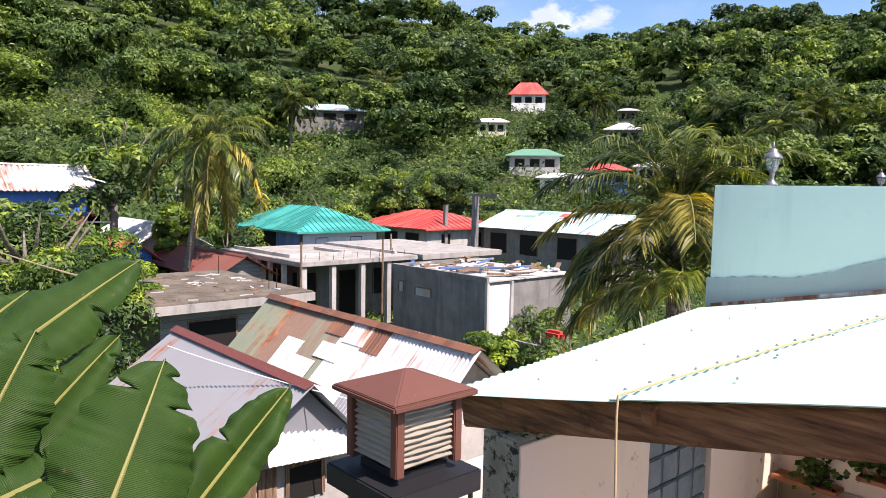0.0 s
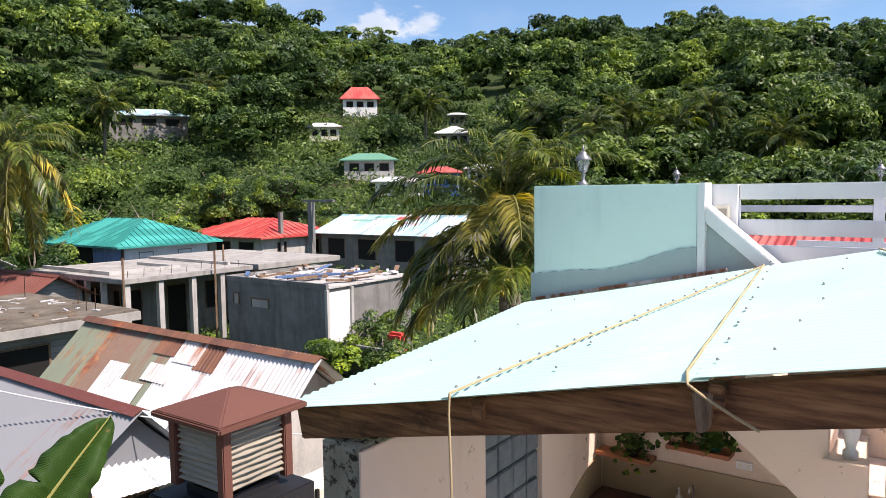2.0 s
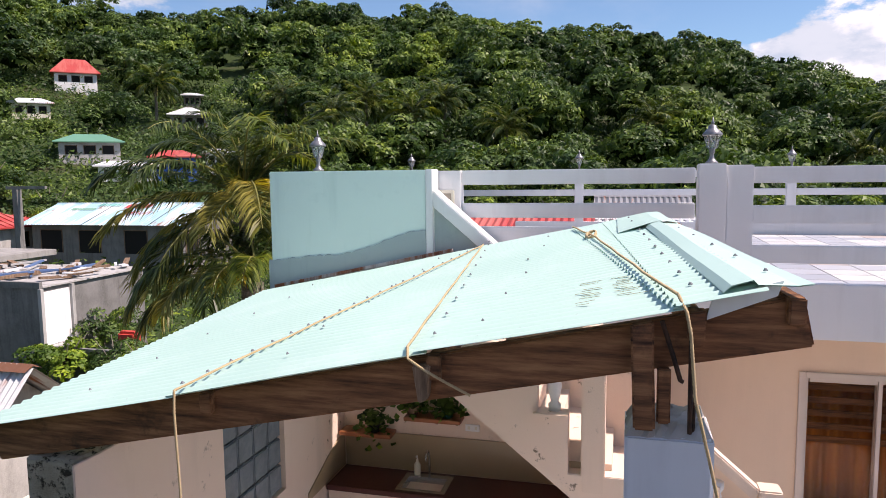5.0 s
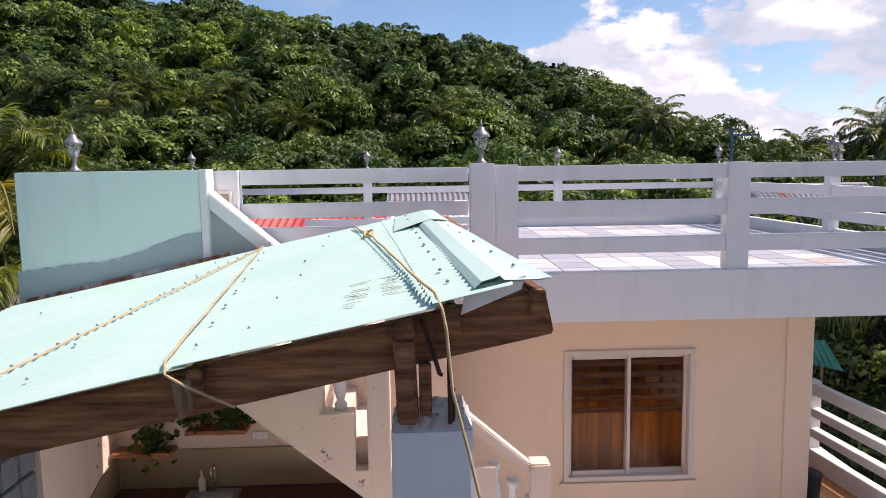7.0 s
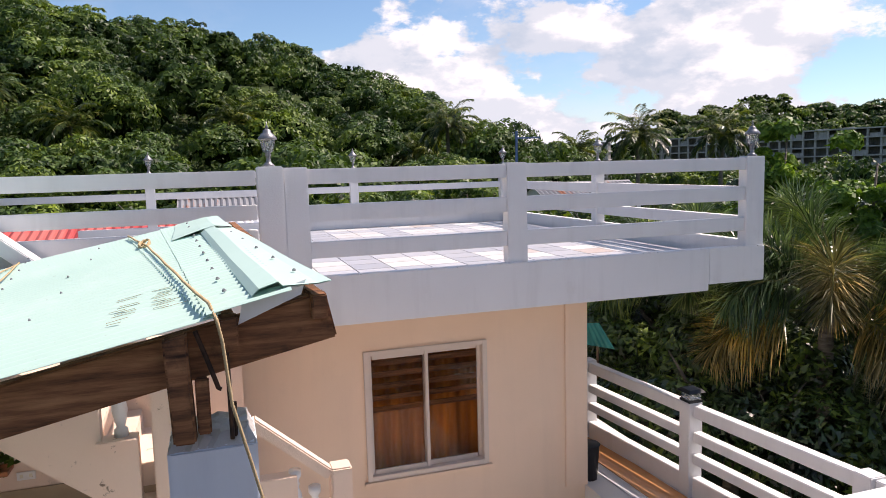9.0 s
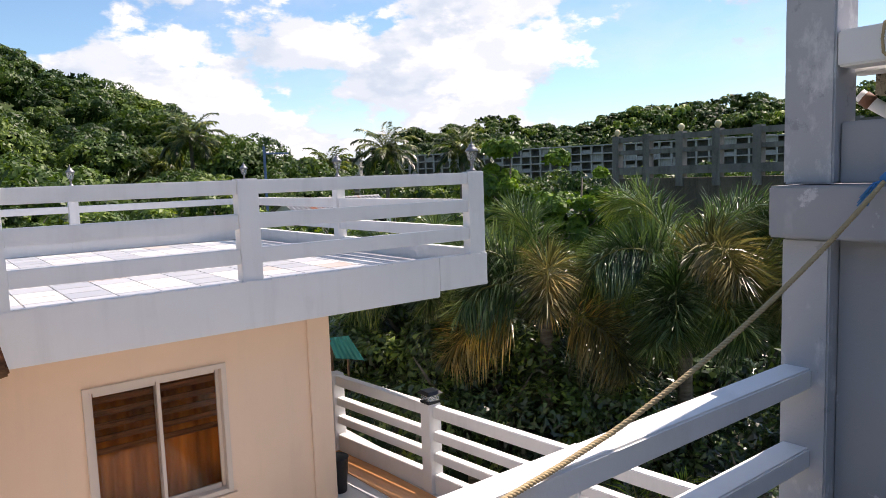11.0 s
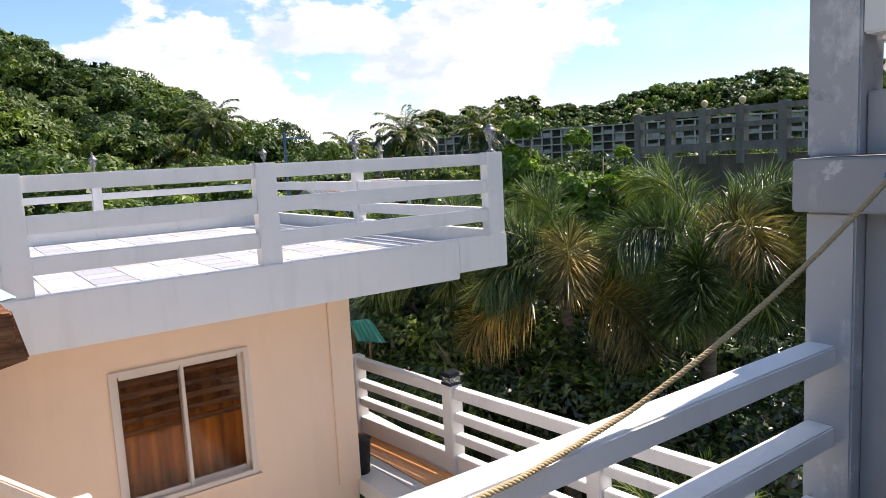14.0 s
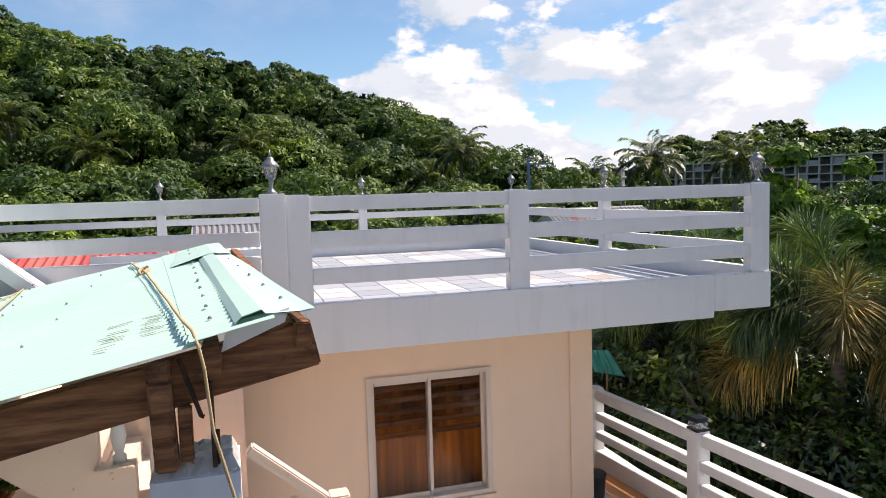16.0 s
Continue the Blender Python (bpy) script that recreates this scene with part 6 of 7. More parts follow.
# walls take the darker wood colour to stand for shade under the eaves
F = hip_house("teal_roof_house", -46.0, 26.7, 0, 9.5, 6.2, 3.95, 5.5, "teal_roof", "wood", "white house with a bright teal tiled hip roof", 0, 0.7, 0.5, 0.42)
# near-black panel on the wall face stands for the porch's shade
part("porch_shade", Geo().box(-4.2, 1.6, -3.16, -3.11, 2.5, 3.8), "dark", F, "near-black panel with the open porch's shade painted in")
part("side_board", Geo().box(4.755, 4.79, -3.0, 3.0, 2.3, 3.85), "white", F, "white painted side wall")
part("tarpaulin", wave_sheet((2.0, -3.5, 3.85), (5.0, -3.4, 3.8), (4.9, -3.5, 2.7), (2.2, -3.6, 2.6), 0.9, 0.12), "tarp", F, "blue-grey tarpaulin hung under the eaves")
hip_house("red_roof_house", -48.0, 40.2, 0, 9.5, 8.0, 3.7, 5.05, "red_roof", "light_concrete", "house with a faded red metal roof", 0, 0.6, 0.35, 0.6)
Hh = gable_house("patched_roof_house", -42.0, -29.6, 41.4, 47.8, 0.2, 4.05, 5.2, "concrete", ["sky_roof"], ["sky_roof"], "sky_roof", "block house with a patched pale blue, teal and red metal roof", 0.6, 0.25)
for x, u0, u1, m in ((1.0, 0.1, 0.3, "red_roof"), (-1.6, 0.05, 0.2, "teal_roof"), (1.9, 0.5, 0.65, "red_roof"), (-3.4, 0.3, 0.42, "green_roof")):
    part("roof_patch", wave_sheet((x - 1.1, -3.2 * u0, 5.03 - 1.15 * u0), (x + 1.1, -3.2 * u0, 5.03 - 1.15 * u0), (x + 1.1, -3.2 * u1, 5.03 - 1.15 * u1), (x - 1.1, -3.2 * u1, 5.03 - 1.15 * u1), 0.25), m, Hh)
for x in (-4.5, -1.2, 2.6):
    opening(Hh, "window", x - 0.9, x + 0.9, 1.6, 3.2, -3.2)
for y in (-2, 1.5):
    opening(Hh, "window", y - 0.7, y + 0.7, 1.6, 3.0, 6.2, axis="x")
one("concrete_post", Geo().box(-40.0, -39.6, 38, 38.4, 0, 6.4), "concrete", "bare concrete post beyond the roofs", "post", "tall posts")
one("concrete_post", Geo().box(-43.4, -43.1, 38, 38.3, 0, 5.6), "concrete", "bare concrete post beyond the roofs", "post", "tall posts")
one("post_beam", Geo().box(-40.6, -37.4, 38.1, 38.3, 6.4, 6.6), "concrete", "short concrete beam on the bare post", "beam")
for n_, x0, x1, y0, y1, z0, z1, roofm, wl_, lb in (
        ("maroon_roof_house", -40.4, -31.5, 13.6, 16.0, 2.9, 3.6, "maroon", "blocks", "low house with a dark maroon metal roof"),
        ("white_roof_house", -50, -41.5, 13.0, 17.0, 3.5, 4.6, "white_roof", "light_concrete", "house with a pale zinc roof"),
        ("red_trim_house", -40.5, -37.4, 10.6, 12.6, 3.3, 4.1, "red_roof", "blue", "house with a pale roof and a red edge"),
        ("far_patched_house", -60, -51.5, 27, 31, 3.8, 5.0, "rust_roof", "cream", "house with a patched rusty roof")):
    gable_house(n_, x0, x1, y0, y1, 0, z0, z1, wl_, [roofm], [roofm], roofm, lb, 0.5, 0.3)
Ih = gable_house("blue_house", -48.0, -38.2, 3.6, 7.6, 3.2, 6.75, 7.85, "blue", ["worn_white", "worn_white", "rust_roof", "worn_white"], ["rust_roof"], "worn_white", "blue house with a rust-streaked white metal roof", 0.5, 0.25)
Ih.rotation_euler = (0, 0, radians(90))
part("skirt_wall", Geo().box(-4.9, 4.9, -2.04, -2.005, -0.5, 2.0), "wood", Ih, "brown timber lower wall")
part("porch_roof", wave_sheet((4.9, 0.6, 4.1), (4.9, -1.6, 4.1), (7.0, -1.8, 3.45), (7.0, 0.6, 3.45), 0.25), "worn_white", Ih, "white metal porch roof")
part("porch_post", Geo().box(6.2, 6.55, -1.7, -1.35, -0.5, 3.5), "concrete", Ih)
# near-black sheet in place of the shade under the porch roof
part("porch_shade", Geo().box(4.95, 6.2, 0.4, 0.45, 0.6, 3.4), "dark", Ih)
part("balcony_rail", Geo().bar((4.9, -1.55, 2.1), (6.2, -1.55, 2.1), 0.06, 0.08).bar((4.9, -1.55, 1.6), (6.2, -1.55, 1.6), 0.06, 0.08), "white", Ih)
for i, m in enumerate(("blue_plastic", "red_cloth", "white", "tarp", "white")):
    part("laundry", Geo().box(5.0 + 0.24 * i, 5.18 + 0.24 * i, -1.5, -1.46, 2.0 - 0.1 * (i % 2), 2.75), m, Ih, "washing hung on the balcony", bevel=0.01)
# roofs seen through the terrace railings
for n_, x0, x1, y0, y1, z0, z1, roofm, lb in (
        ("red_tile_house", -7.5, -1.8, 26, 31, 4.6, 5.3, "red_roof", "low house with a red tiled roof"),
        ("zinc_roof_house", -1.4, 4.0, 26.5, 31, 4.4, 5.2, "white_roof", "low house with a white zinc roof"),
        ("far_zinc_house", -1.6, 2.8, 38, 43, 4.7, 5.7, "zinc", "house with a grey ribbed roof"),
        ("white_block_house", 19.5, 26.0, 39, 43, 5.0, 5.8, "zinc", "white house with dark windows behind the terrace")):
    hh = gable_house(n_, x0, x1, y0, y1, 0, z0, z1, "white", [roofm], [roofm], roofm, lb, 0.4, 0.3)
    if n_ == "white_block_house":
        for x in (-2.4, -0.8, 0.8, 2.4):
            opening(hh, "window", x - 0.45, x + 0.45, 3.0, 4.3, -2.0)
aw = thing("teal_awning", (6.6, 11.3, 0), "small teal corrugated awning on posts among the trees", "awning")
part("sheet", wave_sheet((-0.22, 0.20, 4.02), (0.12, 0.02, 4.04), (0.29, -0.25, 3.58), (-0.18, 0.01, 3.66), 0.07, 0.010), "teal_roof", aw)
for x, y, z in ((-0.17, 0.17, 3.98), (0.10, 0.04, 4.0)):
    part("post", Geo().tube([(x, y, -0.2), (x, y, z)], 0.025, 6), "wood", aw)
one("garden_path", Geo().prism([(9, 3), (14, 5), (16, 12), (11, 12)], "z", 0.16, 0.24), "light_concrete", "pale sunlit paving under the palms", "paving", kind="structure")

# houses on the slope
def slope_house(name, az, el, w, d, h, rise, roof, wall, label, yaw, half, ridge=0.3, kind_="hip"):
    p, r = at_sight(az, el)
    HILL_HOUSES.append((az, r, half))
    w, d, h, rise = w * 0.66, d * 0.66, h * 0.75, rise * 0.7
    return hip_house(name, p.x, p.y, p.z, w, d, p.z + h, p.z + h + rise, roof, wall, label, yaw, 0.5, ridge)


slope_house("red_gable_house", 42.0, 6.3, 8.0, 6.0, 2.8, 3.0, "red_roof", "white", "small white house with a steep red roof on the hill", 42, 2.0, 0.5)
slope_house("white_villa", 57.9, 4.3, 14.0, 8, 3.6, 1.5, "sky_roof", "concrete", "two-storey grey villa with a pale roof on the hill", 58, 3.6, 0.4)
slope_house("villa_annex", 60.6, 4.5, 3.0, 3.0, 3.6, 1.6, "light_concrete", "cream", "pale annex with a pointed roof beside the villa", 58, 1.6, 0.05)
slope_house("white_roof_cabin", 44.9, 4.3, 6.0, 4.0, 2.2, 0.9, "white_roof", "cream", "cabin with a white metal roof among the trees", 45, 2.2, 0.6)
slope_house("hill_hut", 34.5, 3.6, 7.0, 5.0, 2.6, 1.5, "white_roof", "concrete", "grey hut with a pointed white roof on the slope", 35, 2.2, 0.2)
slope_house("upper_hut", 34.2, 5.4, 3.6, 3.0, 2.2, 0.6, "white_roof", "concrete", "small grey house higher on the slope", 35, 1.4, 0.5)
slope_house("green_roof_house", 41.4, 1.3, 8.6, 6, 2.3, 1.2, "green_roof", "light_concrete", "grey house with a dull green roof", 41, 2.4, 0.5)
slope_house("blue_wall_house", 35.7, 0.1, 6.4, 5, 2.6, 1.0, "red_roof", "blue", "blue house with a red roof", 36, 2.4, 0.4)
slope_house("pale_row_house", 39.0, 0.0, 8.0, 4, 1.6, 0.7, "white_roof", "white", "row of low white roofs at the foot of the hill", 40, 3.0, 0.7)
slope_house("white_shed", 32.5, 0.4, 4.0, 4, 2.6, 0.7, "white_roof", "white", "white shed by the blue house", 36, 2.0, 0.5)

# ---------- far unfinished building and road parapet ----------
def frame_building(name, a, b, zg, floors, h, bay, label, deep=12):
    """A bare concrete frame: slabs, columns and dark bays between them, from a to b."""
    a, b = Vector(a), Vector(b)
    ln = (b - a).length
    t = thing(name, (a.x, a.y, zg), label, "building")
    t.rotation_euler = (0, 0, math.atan2(b.y - a.y, b.x - a.x))
    part("inner_wall", Geo().box(0, ln, 3.5, deep, 0, floors * h - 0.4), "concrete", t)
    for i in range(floors + 1):
        part("floor_slab", Geo().box(-0.5, ln + 0.5, -0.4, deep, i * h - 0.25, i * h + 0.1), "light_concrete", t)
    n = int(ln / bay)
    for i in range(n + 1):
        part("column", Geo().box(ln * i / n - 0.25, ln * i / n + 0.25, -0.1, 0.4, 0, floors * h), "light_concrete", t)
    for i in range(n):
        for f in range(floors):
            if rng.random() < 0.3:
                part("infill", Geo().box(ln * i / n + 0.3, ln * (i + 1) / n - 0.3, 0.45, 0.7, f * h + 0.1, f * h + rng.choice((1.0, 1.4, 2.7))), "light_concrete", t)
    return t


def polar(az, r):
    return (-r * math.sin(radians(az)), r * math.cos(radians(az)))


frame_building("unfinished_building", polar(-34.5, 255), polar(-66, 205), 0, 6, 2.42, 3.4, "long unfinished grey concrete frame building", 14)
frame_building("unfinished_wing", polar(-24.2, 230), polar(-31.0, 225), 0, 5, 2.7, 4.0, "distant unfinished concrete building", 10)
one("steel_sign_frame", Geo().bar((16.9, 38.0, 0), (16.9, 38.0, 9.0), 0.12, 0.12, (0, 1, 0)).bar((16.9, 38, 8.6), (18.3, 37.8, 8.6), 0.08, 0.10), "tarp", "weathered blue steel pole with a cross arm", "pole")

pw = thing("road_parapet", (25.0, 15.5, 0), "weathered concrete road parapet with round lamps on a stained wall", "parapet", kind="structure")
pa, pb = Vector(polar(-52.2, 30)) , Vector(polar(-72, 24))
dv = (pb - pa)
for z0, z1, th in ((6.75, 7.05, 0.3), (7.55, 7.72, 0.2), (8.05, 8.25, 0.22)):
    part("rail", Geo().bar((pa.x - 25, pa.y - 15.5, (z0 + z1) / 2), (pb.x - 25, pb.y - 15.5, (z0 + z1) / 2), th, z1 - z0), "concrete", pw)
for i in range(8):
    p = pa + dv * (i / 7)
    part("post", Geo().box(p.x - 25.15, p.x - 24.85, p.y - 15.65, p.y - 15.35, 6.3, 8.32), "concrete", pw)
    if i in (0, 2, 3, 5):
        part("globe", Geo().lathe([(0.05, 8.3), (0.05, 8.36), (0.10, 8.40), (0.125, 8.48), (0.10, 8.56), (0.03, 8.61)], 12, (p.x - 25, p.y - 15.5, 0)), "globe", pw, "round cream lamp globe", smooth=True)
part("wall", Geo().bar((pa.x - 24.8, pa.y - 15.2, 3.3), (pb.x - 24.8, pb.y - 15.2, 3.3), 0.5, 6.6), "dark_concrete", pw)

# ---------- trees and plants ----------
woods()
rp = random.Random(8)
fr = []
for i in range(30):
    u = i / 29
    rise = 86 - 104 * u ** 1.15 + rp.uniform(-8, 8)
    fr.append((i * 137.5 + rp.uniform(-14, 14), rise, rp.uniform(2.9, 3.5) * (0.82 if u < 0.2 else 1.0), 60 + 48 * (1 - u) + rp.uniform(-14, 14), "palm_yellow" if u > 0.6 and rp.random() < 0.5 else "palm_leaf"))
grown_palm("coconut_palm", (-8.0, 13.3, 0), (0.05, -0.1, 6.55), fr, "tall coconut palm with yellowing lower fronds behind the mint wall", 21, 0.17, leaflet=0.66, count=96, wide=0.020, hang=0.55)
fr = [(a, b, c, d, m) for a, b, c, d, m in ((170, 40, 3.0, 125, "palm_yellow"), (-165, 28, 2.9, 110, "palm_yellow"), (-140, 42, 2.7, 125, "palm_leaf"), (150, 55, 2.8, 130, "palm_leaf"), (-118, 30, 2.4, 110, "palm_yellow"), (-178, 62, 2.9, 140, "palm_leaf"),
                                            (130, 66, 2.6, 120, "palm_leaf"), (-150, 12, 2.6, 90, "palm_yellow"), (-95, 40, 2.2, 120, "palm_leaf"), (160, 10, 2.7, 90, "palm_leaf"), (100, 60, 2.5, 110, "palm_leaf"), (-60, 48, 2.2, 110, "palm_leaf"))]
grown_palm("coconut_palm", (-7.4, 12.4, 0), (0.1, 0.05, 4.9), fr, "young coconut palm with arching yellow-green fronds behind the roof", 23, 0.15, leaflet=0.62, count=90, wide=0.020, hang=0.75)
fr = []
for i in range(34):
    u = i / 33
    dead = u > 0.6
    rise = 80 - 150 * u ** 0.9 + rp.uniform(-8, 8)
    fr.append((i * 137.5 + rp.uniform(-14, 14), rise, rp.uniform(2.8, 3.5) if not dead else rp.uniform(3.6, 4.8), 60 + 50 * (1 - u) + rp.uniform(-10, 10), "palm_yellow" if u > 0.42 and rp.random() < 0.75 else "palm_leaf"))
grown_palm("coconut_palm", (-34.4, 12.9, 0), (0.55, 1.5, 9.1), fr, "slender coconut palm with hanging dry fronds among the houses", 22, 0.17, leaflet=0.72, count=60, wide=0.036, hang=0.7)
hp = None
for az, el, sd in ((54.0, 7.3, 1), (17.3, 3.3, 2), (20.9, 5.0, 3), (14.6, 4.6, 4), (27.2, 5.4, 5), (23.6, 3.6, 6), (-1.5, 2.2, 7), (61.0, 5.6, 8), (36.8, 6.4, 9), (9.6, 2.0, 10)):
    q, r = at_sight(az, el - 2.8)
    q = q - Vector((0, 0, 4.2))
    if hp is None:
        hp = grown_palm("hill_palm", q, (0.2, 0, 10.0), [(q_ * 137.5, 78 - 4.3 * q_, 4.3 - 0.03 * q_, 85, "palm_leaf") for q_ in range(24)], "coconut palm standing out of the trees", 30, 0.2, "distant palms", leaflet=0.95, count=40, wide=0.085, hang=0.6)
    else:
        copy_thing(hp, pose(q.x, q.y, q.z, 0, 0, sd * 50))
for az, r, top, sd in ((-18.5, 78, 11.6, 11), (-33.4, 74, 9.6, 12), (-39.4, 74, 9.4, 13), (-15.6, 84, 8.6, 14), (-28.6, 88, 8.2, 15)):
    x, y = polar(az, r)
    copy_thing(hp, pose(x, y, top - 10, 0, 0, sd * 50))
FOX = dict(leaflet=0.84, count=84, wide=0.0120, hang=0.34, plume=8)
grown_palm("foxtail_palm", (9.25, 8.6, 0), (0, 0, 4.55), [
    (-128, 72, 2.3, 178, "fox_brown"), (163, 6, 2.1, 80, "fox_brown"), (-86, 2, 2.1, 75, "fox_brown"), (62, 80, 2.5, 90, "fox_leaf"), (150, 66, 2.4, 105, "fox_leaf"),
    (118, 52, 2.2, 110, "fox_leaf"), (-30, 50, 2.2, 120, "fox_leaf"), (20, 40, 2.2, 110, "fox_leaf"), (178, 48, 2.1, 130, "fox_leaf")],
    "foxtail palm with bushy plume-like fronds, some browning", 41, 0.13, "foxtail palms", **FOX)
grown_palm("foxtail_palm", (10.75, 6.75, 0), (0, 0, 4.85), [
    (-112, 74, 2.2, 180, "fox_brown"), (95, 80, 2.7, 110, "fox_leaf"), (-20, 74, 2.5, 110, "fox_leaf"), (165, 62, 2.2, 130, "fox_leaf"), (-160, 30, 2.0, 115, "fox_leaf"),
    (130, 40, 2.2, 110, "fox_leaf"), (-60, 30, 2.1, 110, "fox_leaf"), (-120, 10, 1.7, 80, "fox_leaf"), (40, 50, 2.3, 110, "fox_leaf"), (-175, 8, 1.8, 80, "fox_leaf")],
    "foxtail palm with bushy plume-like fronds, the front one browning", 42, 0.13, "foxtail palms", **FOX)
grown_palm("foxtail_palm", (12.6, 5.2, 0), (0, 0, 4.9), [
    (i * 137.5, 78 - 9 * i, 2.2, 120, "fox_brown" if i == 4 else "fox_leaf") for i in range(9)], "dark green foxtail palm with full drooping plumes", 43, 0.13, "foxtail palms", **FOX)
grown_palm("foxtail_palm", (9.0, 11.6, 0), (0, 0, 4.6), [
    (i * 137.5 + 40, 80 - 9 * i, 2.2, 115, "fox_leaf") for i in range(9)], "green foxtail palm behind the terrace corner", 44, 0.12, "foxtail palms", **FOX)
grown_palm("foxtail_palm", (7.7, 5.2, 0), (0, 0, 1.6), [
    (i * 137.5 + 10, 82 - 7 * i, 1.5, 70, "lime_leaf") for i in range(9)], "young bright green palm below the rails", 47, 0.10, "foxtail palms", leaflet=0.55, count=34, wide=0.012, hang=0.3)
# trees with shade_leaf carry their shade in the leaf colour
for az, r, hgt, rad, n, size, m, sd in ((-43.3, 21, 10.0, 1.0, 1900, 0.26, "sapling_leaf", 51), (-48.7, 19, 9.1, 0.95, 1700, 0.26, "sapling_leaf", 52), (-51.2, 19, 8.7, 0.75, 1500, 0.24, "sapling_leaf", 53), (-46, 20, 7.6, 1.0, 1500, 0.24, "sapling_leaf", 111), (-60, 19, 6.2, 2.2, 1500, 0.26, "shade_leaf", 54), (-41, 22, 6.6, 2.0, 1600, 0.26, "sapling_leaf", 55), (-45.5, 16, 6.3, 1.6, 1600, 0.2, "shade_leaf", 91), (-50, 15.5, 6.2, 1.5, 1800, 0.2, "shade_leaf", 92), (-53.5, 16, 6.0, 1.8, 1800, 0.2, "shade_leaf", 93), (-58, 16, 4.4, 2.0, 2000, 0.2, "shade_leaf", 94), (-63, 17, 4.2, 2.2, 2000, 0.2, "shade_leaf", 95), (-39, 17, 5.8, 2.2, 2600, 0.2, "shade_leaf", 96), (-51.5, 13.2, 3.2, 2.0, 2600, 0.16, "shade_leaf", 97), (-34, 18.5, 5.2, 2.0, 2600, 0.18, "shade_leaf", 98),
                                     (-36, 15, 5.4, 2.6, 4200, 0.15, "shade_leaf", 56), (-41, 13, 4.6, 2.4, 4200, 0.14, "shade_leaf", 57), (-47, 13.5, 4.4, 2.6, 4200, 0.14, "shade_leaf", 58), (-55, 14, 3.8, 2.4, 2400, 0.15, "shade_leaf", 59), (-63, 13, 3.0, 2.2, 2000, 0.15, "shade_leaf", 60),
                                     (-32, 24, 6.0, 3.4, 2200, 0.3, "tree_leaf", 61), (-26, 30, 6.0, 3.6, 2000, 0.34, "tree_leaf", 62), (-14, 45, 6.4, 4, 2000, 0.4, "tree_leaf", 63), (-20, 48, 7.0, 4, 2000, 0.4, "tree_leaf", 64), (4, 48, 6.0, 4, 2000, 0.4, "tree_leaf", 65), (-6, 50, 6.4, 4, 2000, 0.4, "tree_leaf", 66), (14, 45, 6, 4, 2000, 0.4, "tree_leaf", 70)):
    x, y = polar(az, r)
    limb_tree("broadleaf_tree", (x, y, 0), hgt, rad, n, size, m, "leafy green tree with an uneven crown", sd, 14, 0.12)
for i in range(11):
    az, r = -34.5 - 3.1 * i, 25 + 9 * (i % 3)
    x, y = polar(az, r)
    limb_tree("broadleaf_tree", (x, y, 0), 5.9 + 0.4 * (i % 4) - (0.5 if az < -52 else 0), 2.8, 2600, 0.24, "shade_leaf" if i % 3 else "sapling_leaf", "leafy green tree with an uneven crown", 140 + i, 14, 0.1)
for az, r, hgt, rad, n, size, m, sd in ((79.5, 24, 7.2, 3.4, 6000, 0.17, "tree_leaf", 71), (75.8, 27, 6.0, 2.7, 4800, 0.17, "lime_leaf", 72), (82, 17, 4.6, 2.0, 3200, 0.15, "lime_leaf", 73), (65, 62, 9, 4, 2000, 0.45, "tree_leaf", 75),
                                     (73.0, 19, 3.4, 1.4, 1800, 0.14, "tree_leaf", 76), (44.5, 27, 1.9, 1.3, 1200, 0.18, "lime_leaf", 77), (38, 24, 1.6, 1.4, 1200, 0.16, "lime_leaf", 78), (48.5, 70, 5.2, 3.6, 5200, 0.26, "tree_leaf", 79), (53, 68, 5.8, 3.8, 5200, 0.26, "tree_leaf", 80), (58, 62, 6.6, 4.0, 5600, 0.26, "tree_leaf", 82), (44, 66, 4.2, 2.8, 4200, 0.26, "tree_leaf", 81), (30, 62, 5.4, 4.0, 4200, 0.28, "tree_leaf", 84), (24, 60, 6.2, 4.2, 4200, 0.28, "tree_leaf", 85), (63, 58, 7.4, 4.0, 5000, 0.26, "tree_leaf", 86), (69.3, 43, 6.3, 1.7, 3600, 0.22, "lime_leaf", 101), (66, 49, 5.0, 3.0, 4200, 0.24, "tree_leaf", 102), (40.5, 26.5, 1.5, 1.2, 1600, 0.15, "tree_leaf", 103), (37.5, 25.5, 1.2, 1.2, 1600, 0.15, "lime_leaf", 104), (34.5, 24.5, 1.4, 1.3, 1600, 0.15, "tree_leaf", 105), (31.5, 23, 1.6, 1.4, 1600, 0.15, "tree_leaf", 106), (41.5, 30, 2.4, 1.7, 2000, 0.15, "tree_leaf", 107), (54.3, 29.5, 1.5, 1.0, 1500, 0.15, "lime_leaf", 108), (74, 44, 8, 3.6, 2200, 0.34, "tree_leaf", 87), (80, 30, 6.4, 3.2, 2400, 0.26, "tree_leaf", 88)):
    x, y = polar(az, r)
    limb_tree("broadleaf_tree", (x, y, ground_z(x, y)), hgt, rad, n, size, m, "leafy green tree with an uneven crown", sd, 16, -0.10)

k = Mat("banana_leaf", 0.5, 0, 0.3)
wv = k.n.new("ShaderNodeTexWave")
wv.wave_type, wv.bands_direction = "BANDS", "X"
wv.inputs["Scale"].default_value, wv.inputs["Distortion"].default_value = 34.0, 0.8
k.l.new(k.co, wv.inputs["Vector"])
c = k.mix(k.noise(3, 5), (0.018, 0.050, 0.008), (0.050, 0.108, 0.016))
c = k.mix(k.span(wv.outputs[0], 0.3, 0.9, 0, 0.22), c, (0.030, 0.08, 0.010))
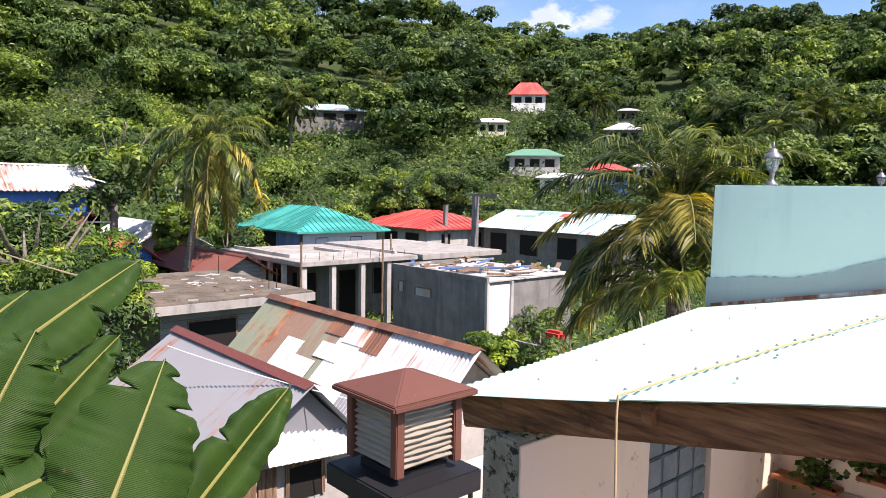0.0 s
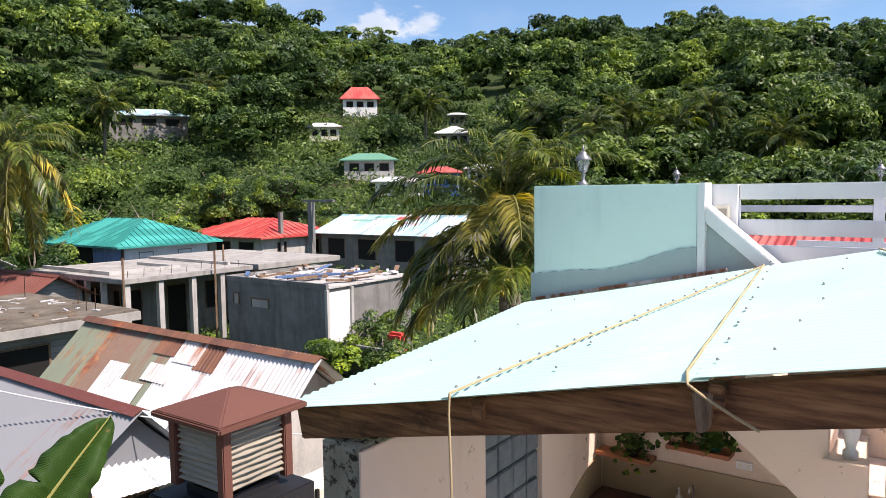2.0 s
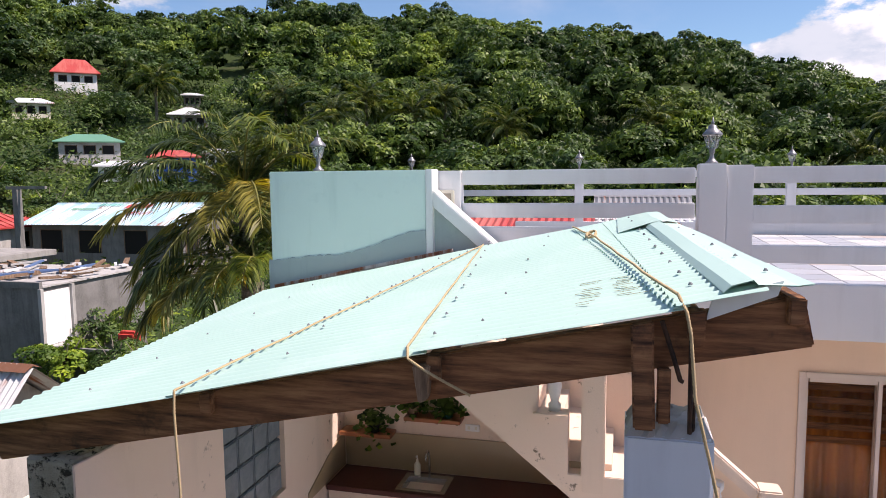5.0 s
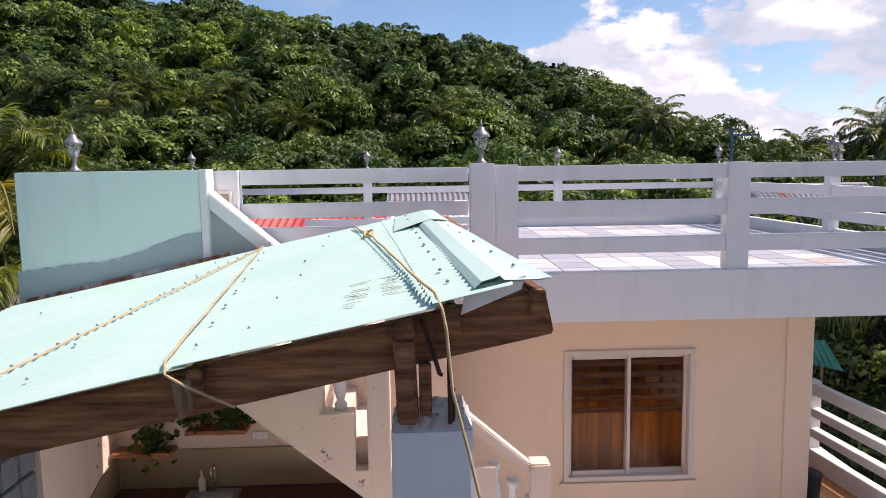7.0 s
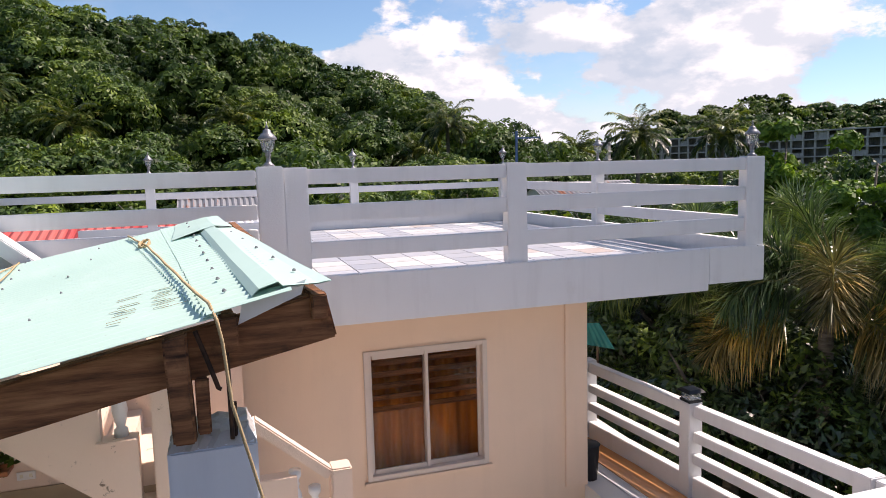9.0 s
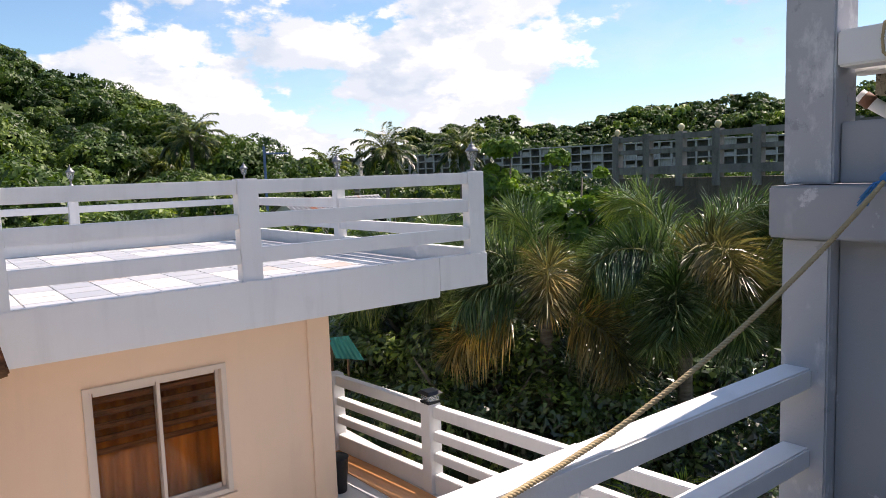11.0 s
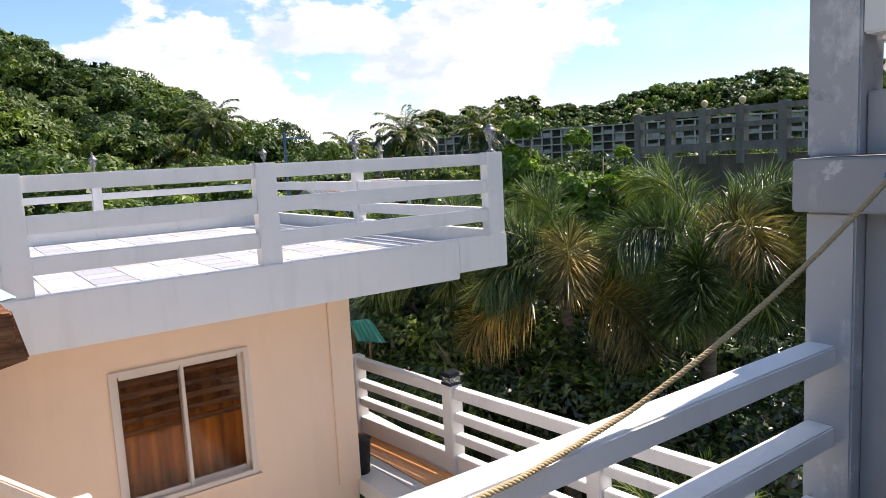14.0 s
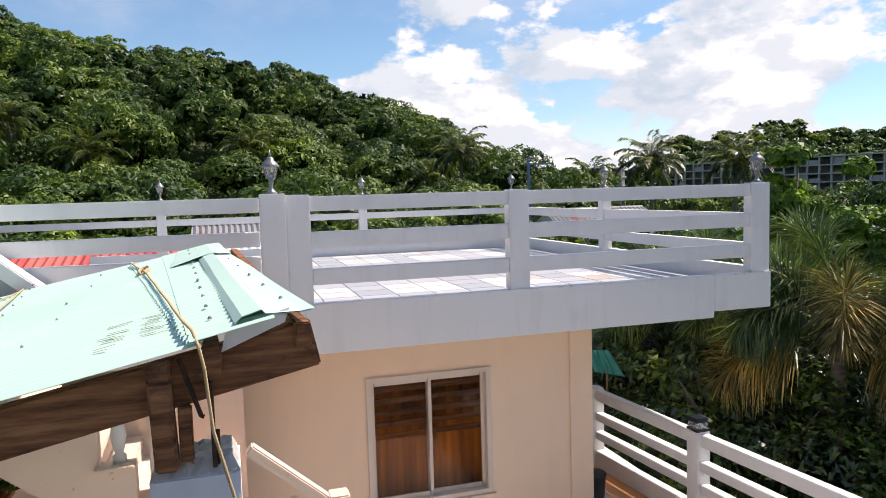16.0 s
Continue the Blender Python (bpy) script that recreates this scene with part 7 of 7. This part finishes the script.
c = k.mix(k.span(k.noise(5, 6, 0.7), 0.66, 0.74, 0, 0.7), c, (0.22, 0.17, 0.05))
k.color(c).bump(wv.outputs[0], 0.5, 0.008)
tr = k.n.new("ShaderNodeBsdfTranslucent")
k.l.new(k.mix(1.0, c, (1.3, 1.4, 0.5), "MULTIPLY"), tr.inputs[0])
ms = k.n.new("ShaderNodeMixShader")
ms.inputs[0].default_value = 0.28
k.l.new(k.b.outputs[0], ms.inputs[1])
k.l.new(tr.outputs[0], ms.inputs[2])
k.l.new(ms.outputs[0], k.n["Material Output"].inputs[0])
M["banana"] = k.m
ban = thing("banana_plant", (-5.25, 0.45, 0), "banana plant with broad split green leaves", "banana plant")
part("stem", Geo().tube([(0, 0, -0.2), (0.03, 0, 1.6), (0.05, 0.02, 3.2), (0.05, 0.05, 4.1)], [0.17, 0.15, 0.11, 0.06], 12), "stalk", ban, smooth=True)
rb = random.Random(5)
ORG = Vector(ban.location)
for base, tip, wd, bend, fold, tears, nrm in (
        ((-5.61, 0.45, 5.53), (-5.91, 1.75, 6.35), 0.62, 0.10, 0.25, 1, (0.75, -0.25, 0.7)),
        ((-4.21, 0.92, 4.90), (-4.62, 1.50, 5.85), 0.85, 0.16, 0.12, 3, (1.0, -0.2, 0.35)),
        ((-4.37, 1.42, 4.82), (-4.61, 2.34, 5.54), 0.46, 0.10, 0.55, 2, (0.8, -0.5, 0.6)),
        ((-5.39, 0.55, 4.92), (-5.59, 1.50, 5.84), 0.55, 0.12, 0.40, 3, (0.7, -0.4, 0.7)),
        ((-4.54, 0.40, 5.19), (-4.68, 1.18, 5.35), 0.50, 0.14, 0.30, 5, (0.5, -0.1, 1.0)),
        ((-4.99, 0.45, 5.23), (-5.14, 0.90, 6.02), 0.66, 0.22, 0.20, 2, (1.0, -0.1, 0.4)),
        ((-5.22, 0.88, 4.88), (-5.09, 1.81, 5.23), 0.60, 0.15, 0.30, 4, (0.6, -0.3, 0.8)),
        ((-6.16, 0.61, 5.77), (-6.36, 1.10, 6.12), 0.36, 0.10, 0.30, 1, (0.6, -0.2, 0.8)),
        ((-5.48, 0.79, 4.43), (-5.74, 1.33, 5.41), 0.80, 0.20, 0.20, 4, (1.0, -0.2, 0.4)),
        ((-4.70, 1.20, 4.44), (-4.88, 1.69, 5.16), 0.70, 0.25, 0.25, 5, (0.8, 0.0, 0.7)),
        ((-5.30, 0.40, 4.30), (-5.00, 0.95, 5.05), 0.80, 0.25, 0.25, 4, (0.9, -0.1, 0.5)),
        ((-5.00, 1.25, 4.20), (-5.20, 1.75, 4.85), 0.75, 0.25, 0.25, 4, (0.9, -0.1, 0.5))):
    base, tip = Vector(base), Vector(tip)
    ln = (tip - base).length * 1.04
    ax = (tip - base).normalized()
    az_ = (Vector(nrm) - ax * ax.dot(Vector(nrm))).normalized()
    ay = az_.cross(ax)
    rot = Matrix((ax, ay, az_)).transposed().to_4x4()
    lf = part("leaf", banana_leaf(ln, wd, bend, fold, tears, rb), "banana", ban, smooth=True)
    lf.matrix_basis = Matrix.Translation(base - ORG) @ rot @ pose(0, 0, 0, 0, -math.degrees(bend) * 0.8, 0)
    part("midrib", Geo().tube([(ln * i / 10 * (1 - 0.12 * bend * i / 10), 0, -bend * (i / 10) ** 2 * ln + 0.004) for i in range(11)], [0.022 * (1 - 0.085 * i) for i in range(11)], 6), "stalk", lf)
    part("petiole", Geo().tube([base - ORG, (base - ORG).lerp(Vector((0.05, 0.05, 4.0)), 0.5) - Vector((0, 0, 0.12)), (0.05, 0.05, 3.95)], [0.022, 0.028, 0.035], 6), "stalk", ban)
one("overhead_wire", Geo().tube(sag((-40, 2, 6.4), (-7.5, 2.2, 5.9), 0.4), 0.012, 5), "rope", "thin wire crossing above the roofs", "wire")
one("overhead_wire", Geo().tube(sag((-12.6, 4.4, 4.1), (-6.0, 6.4, 3.9), 0.12), 0.010, 5), "white", "white wire crossing the grey roof", "wire")

# ---------- floor tiles of the terrace ----------
tm = Geo().box(-0.207, 0.207, -0.207, 0.207, 0, 0.02).mesh("tile", bevel=0.004)
tms = {}
for mm in ("tile_white", "tile_grey", "tile_rose"):
    tms[mm] = tm.copy()
    tms[mm].materials.append(M[mm])
fl = tagged(part("terrace_floor", Geo().box(XL, XR - 0.1, YF + 0.12, YB - 0.12, 5.846, 5.852), "grout"), "tiled terrace floor with pale squares and grey-blue bands", "floor", kind="structure")
for i in range(19):
    for j in range(17):
        x, y = XL + 0.22 + 0.424 * i, YF + 0.35 + 0.424 * j
        if x > XR - 0.32 or y > YB - 0.34:
            continue
        grey = (i % 3 == 0) or (j % 3 == 2)
        ob = new("tile", tms["tile_grey" if grey else "tile_rose" if (i * 7 + j * 3) % 11 == 0 else "tile_white"])
        ob.location = (x, y, 5.8525)
        ob.parent = fl
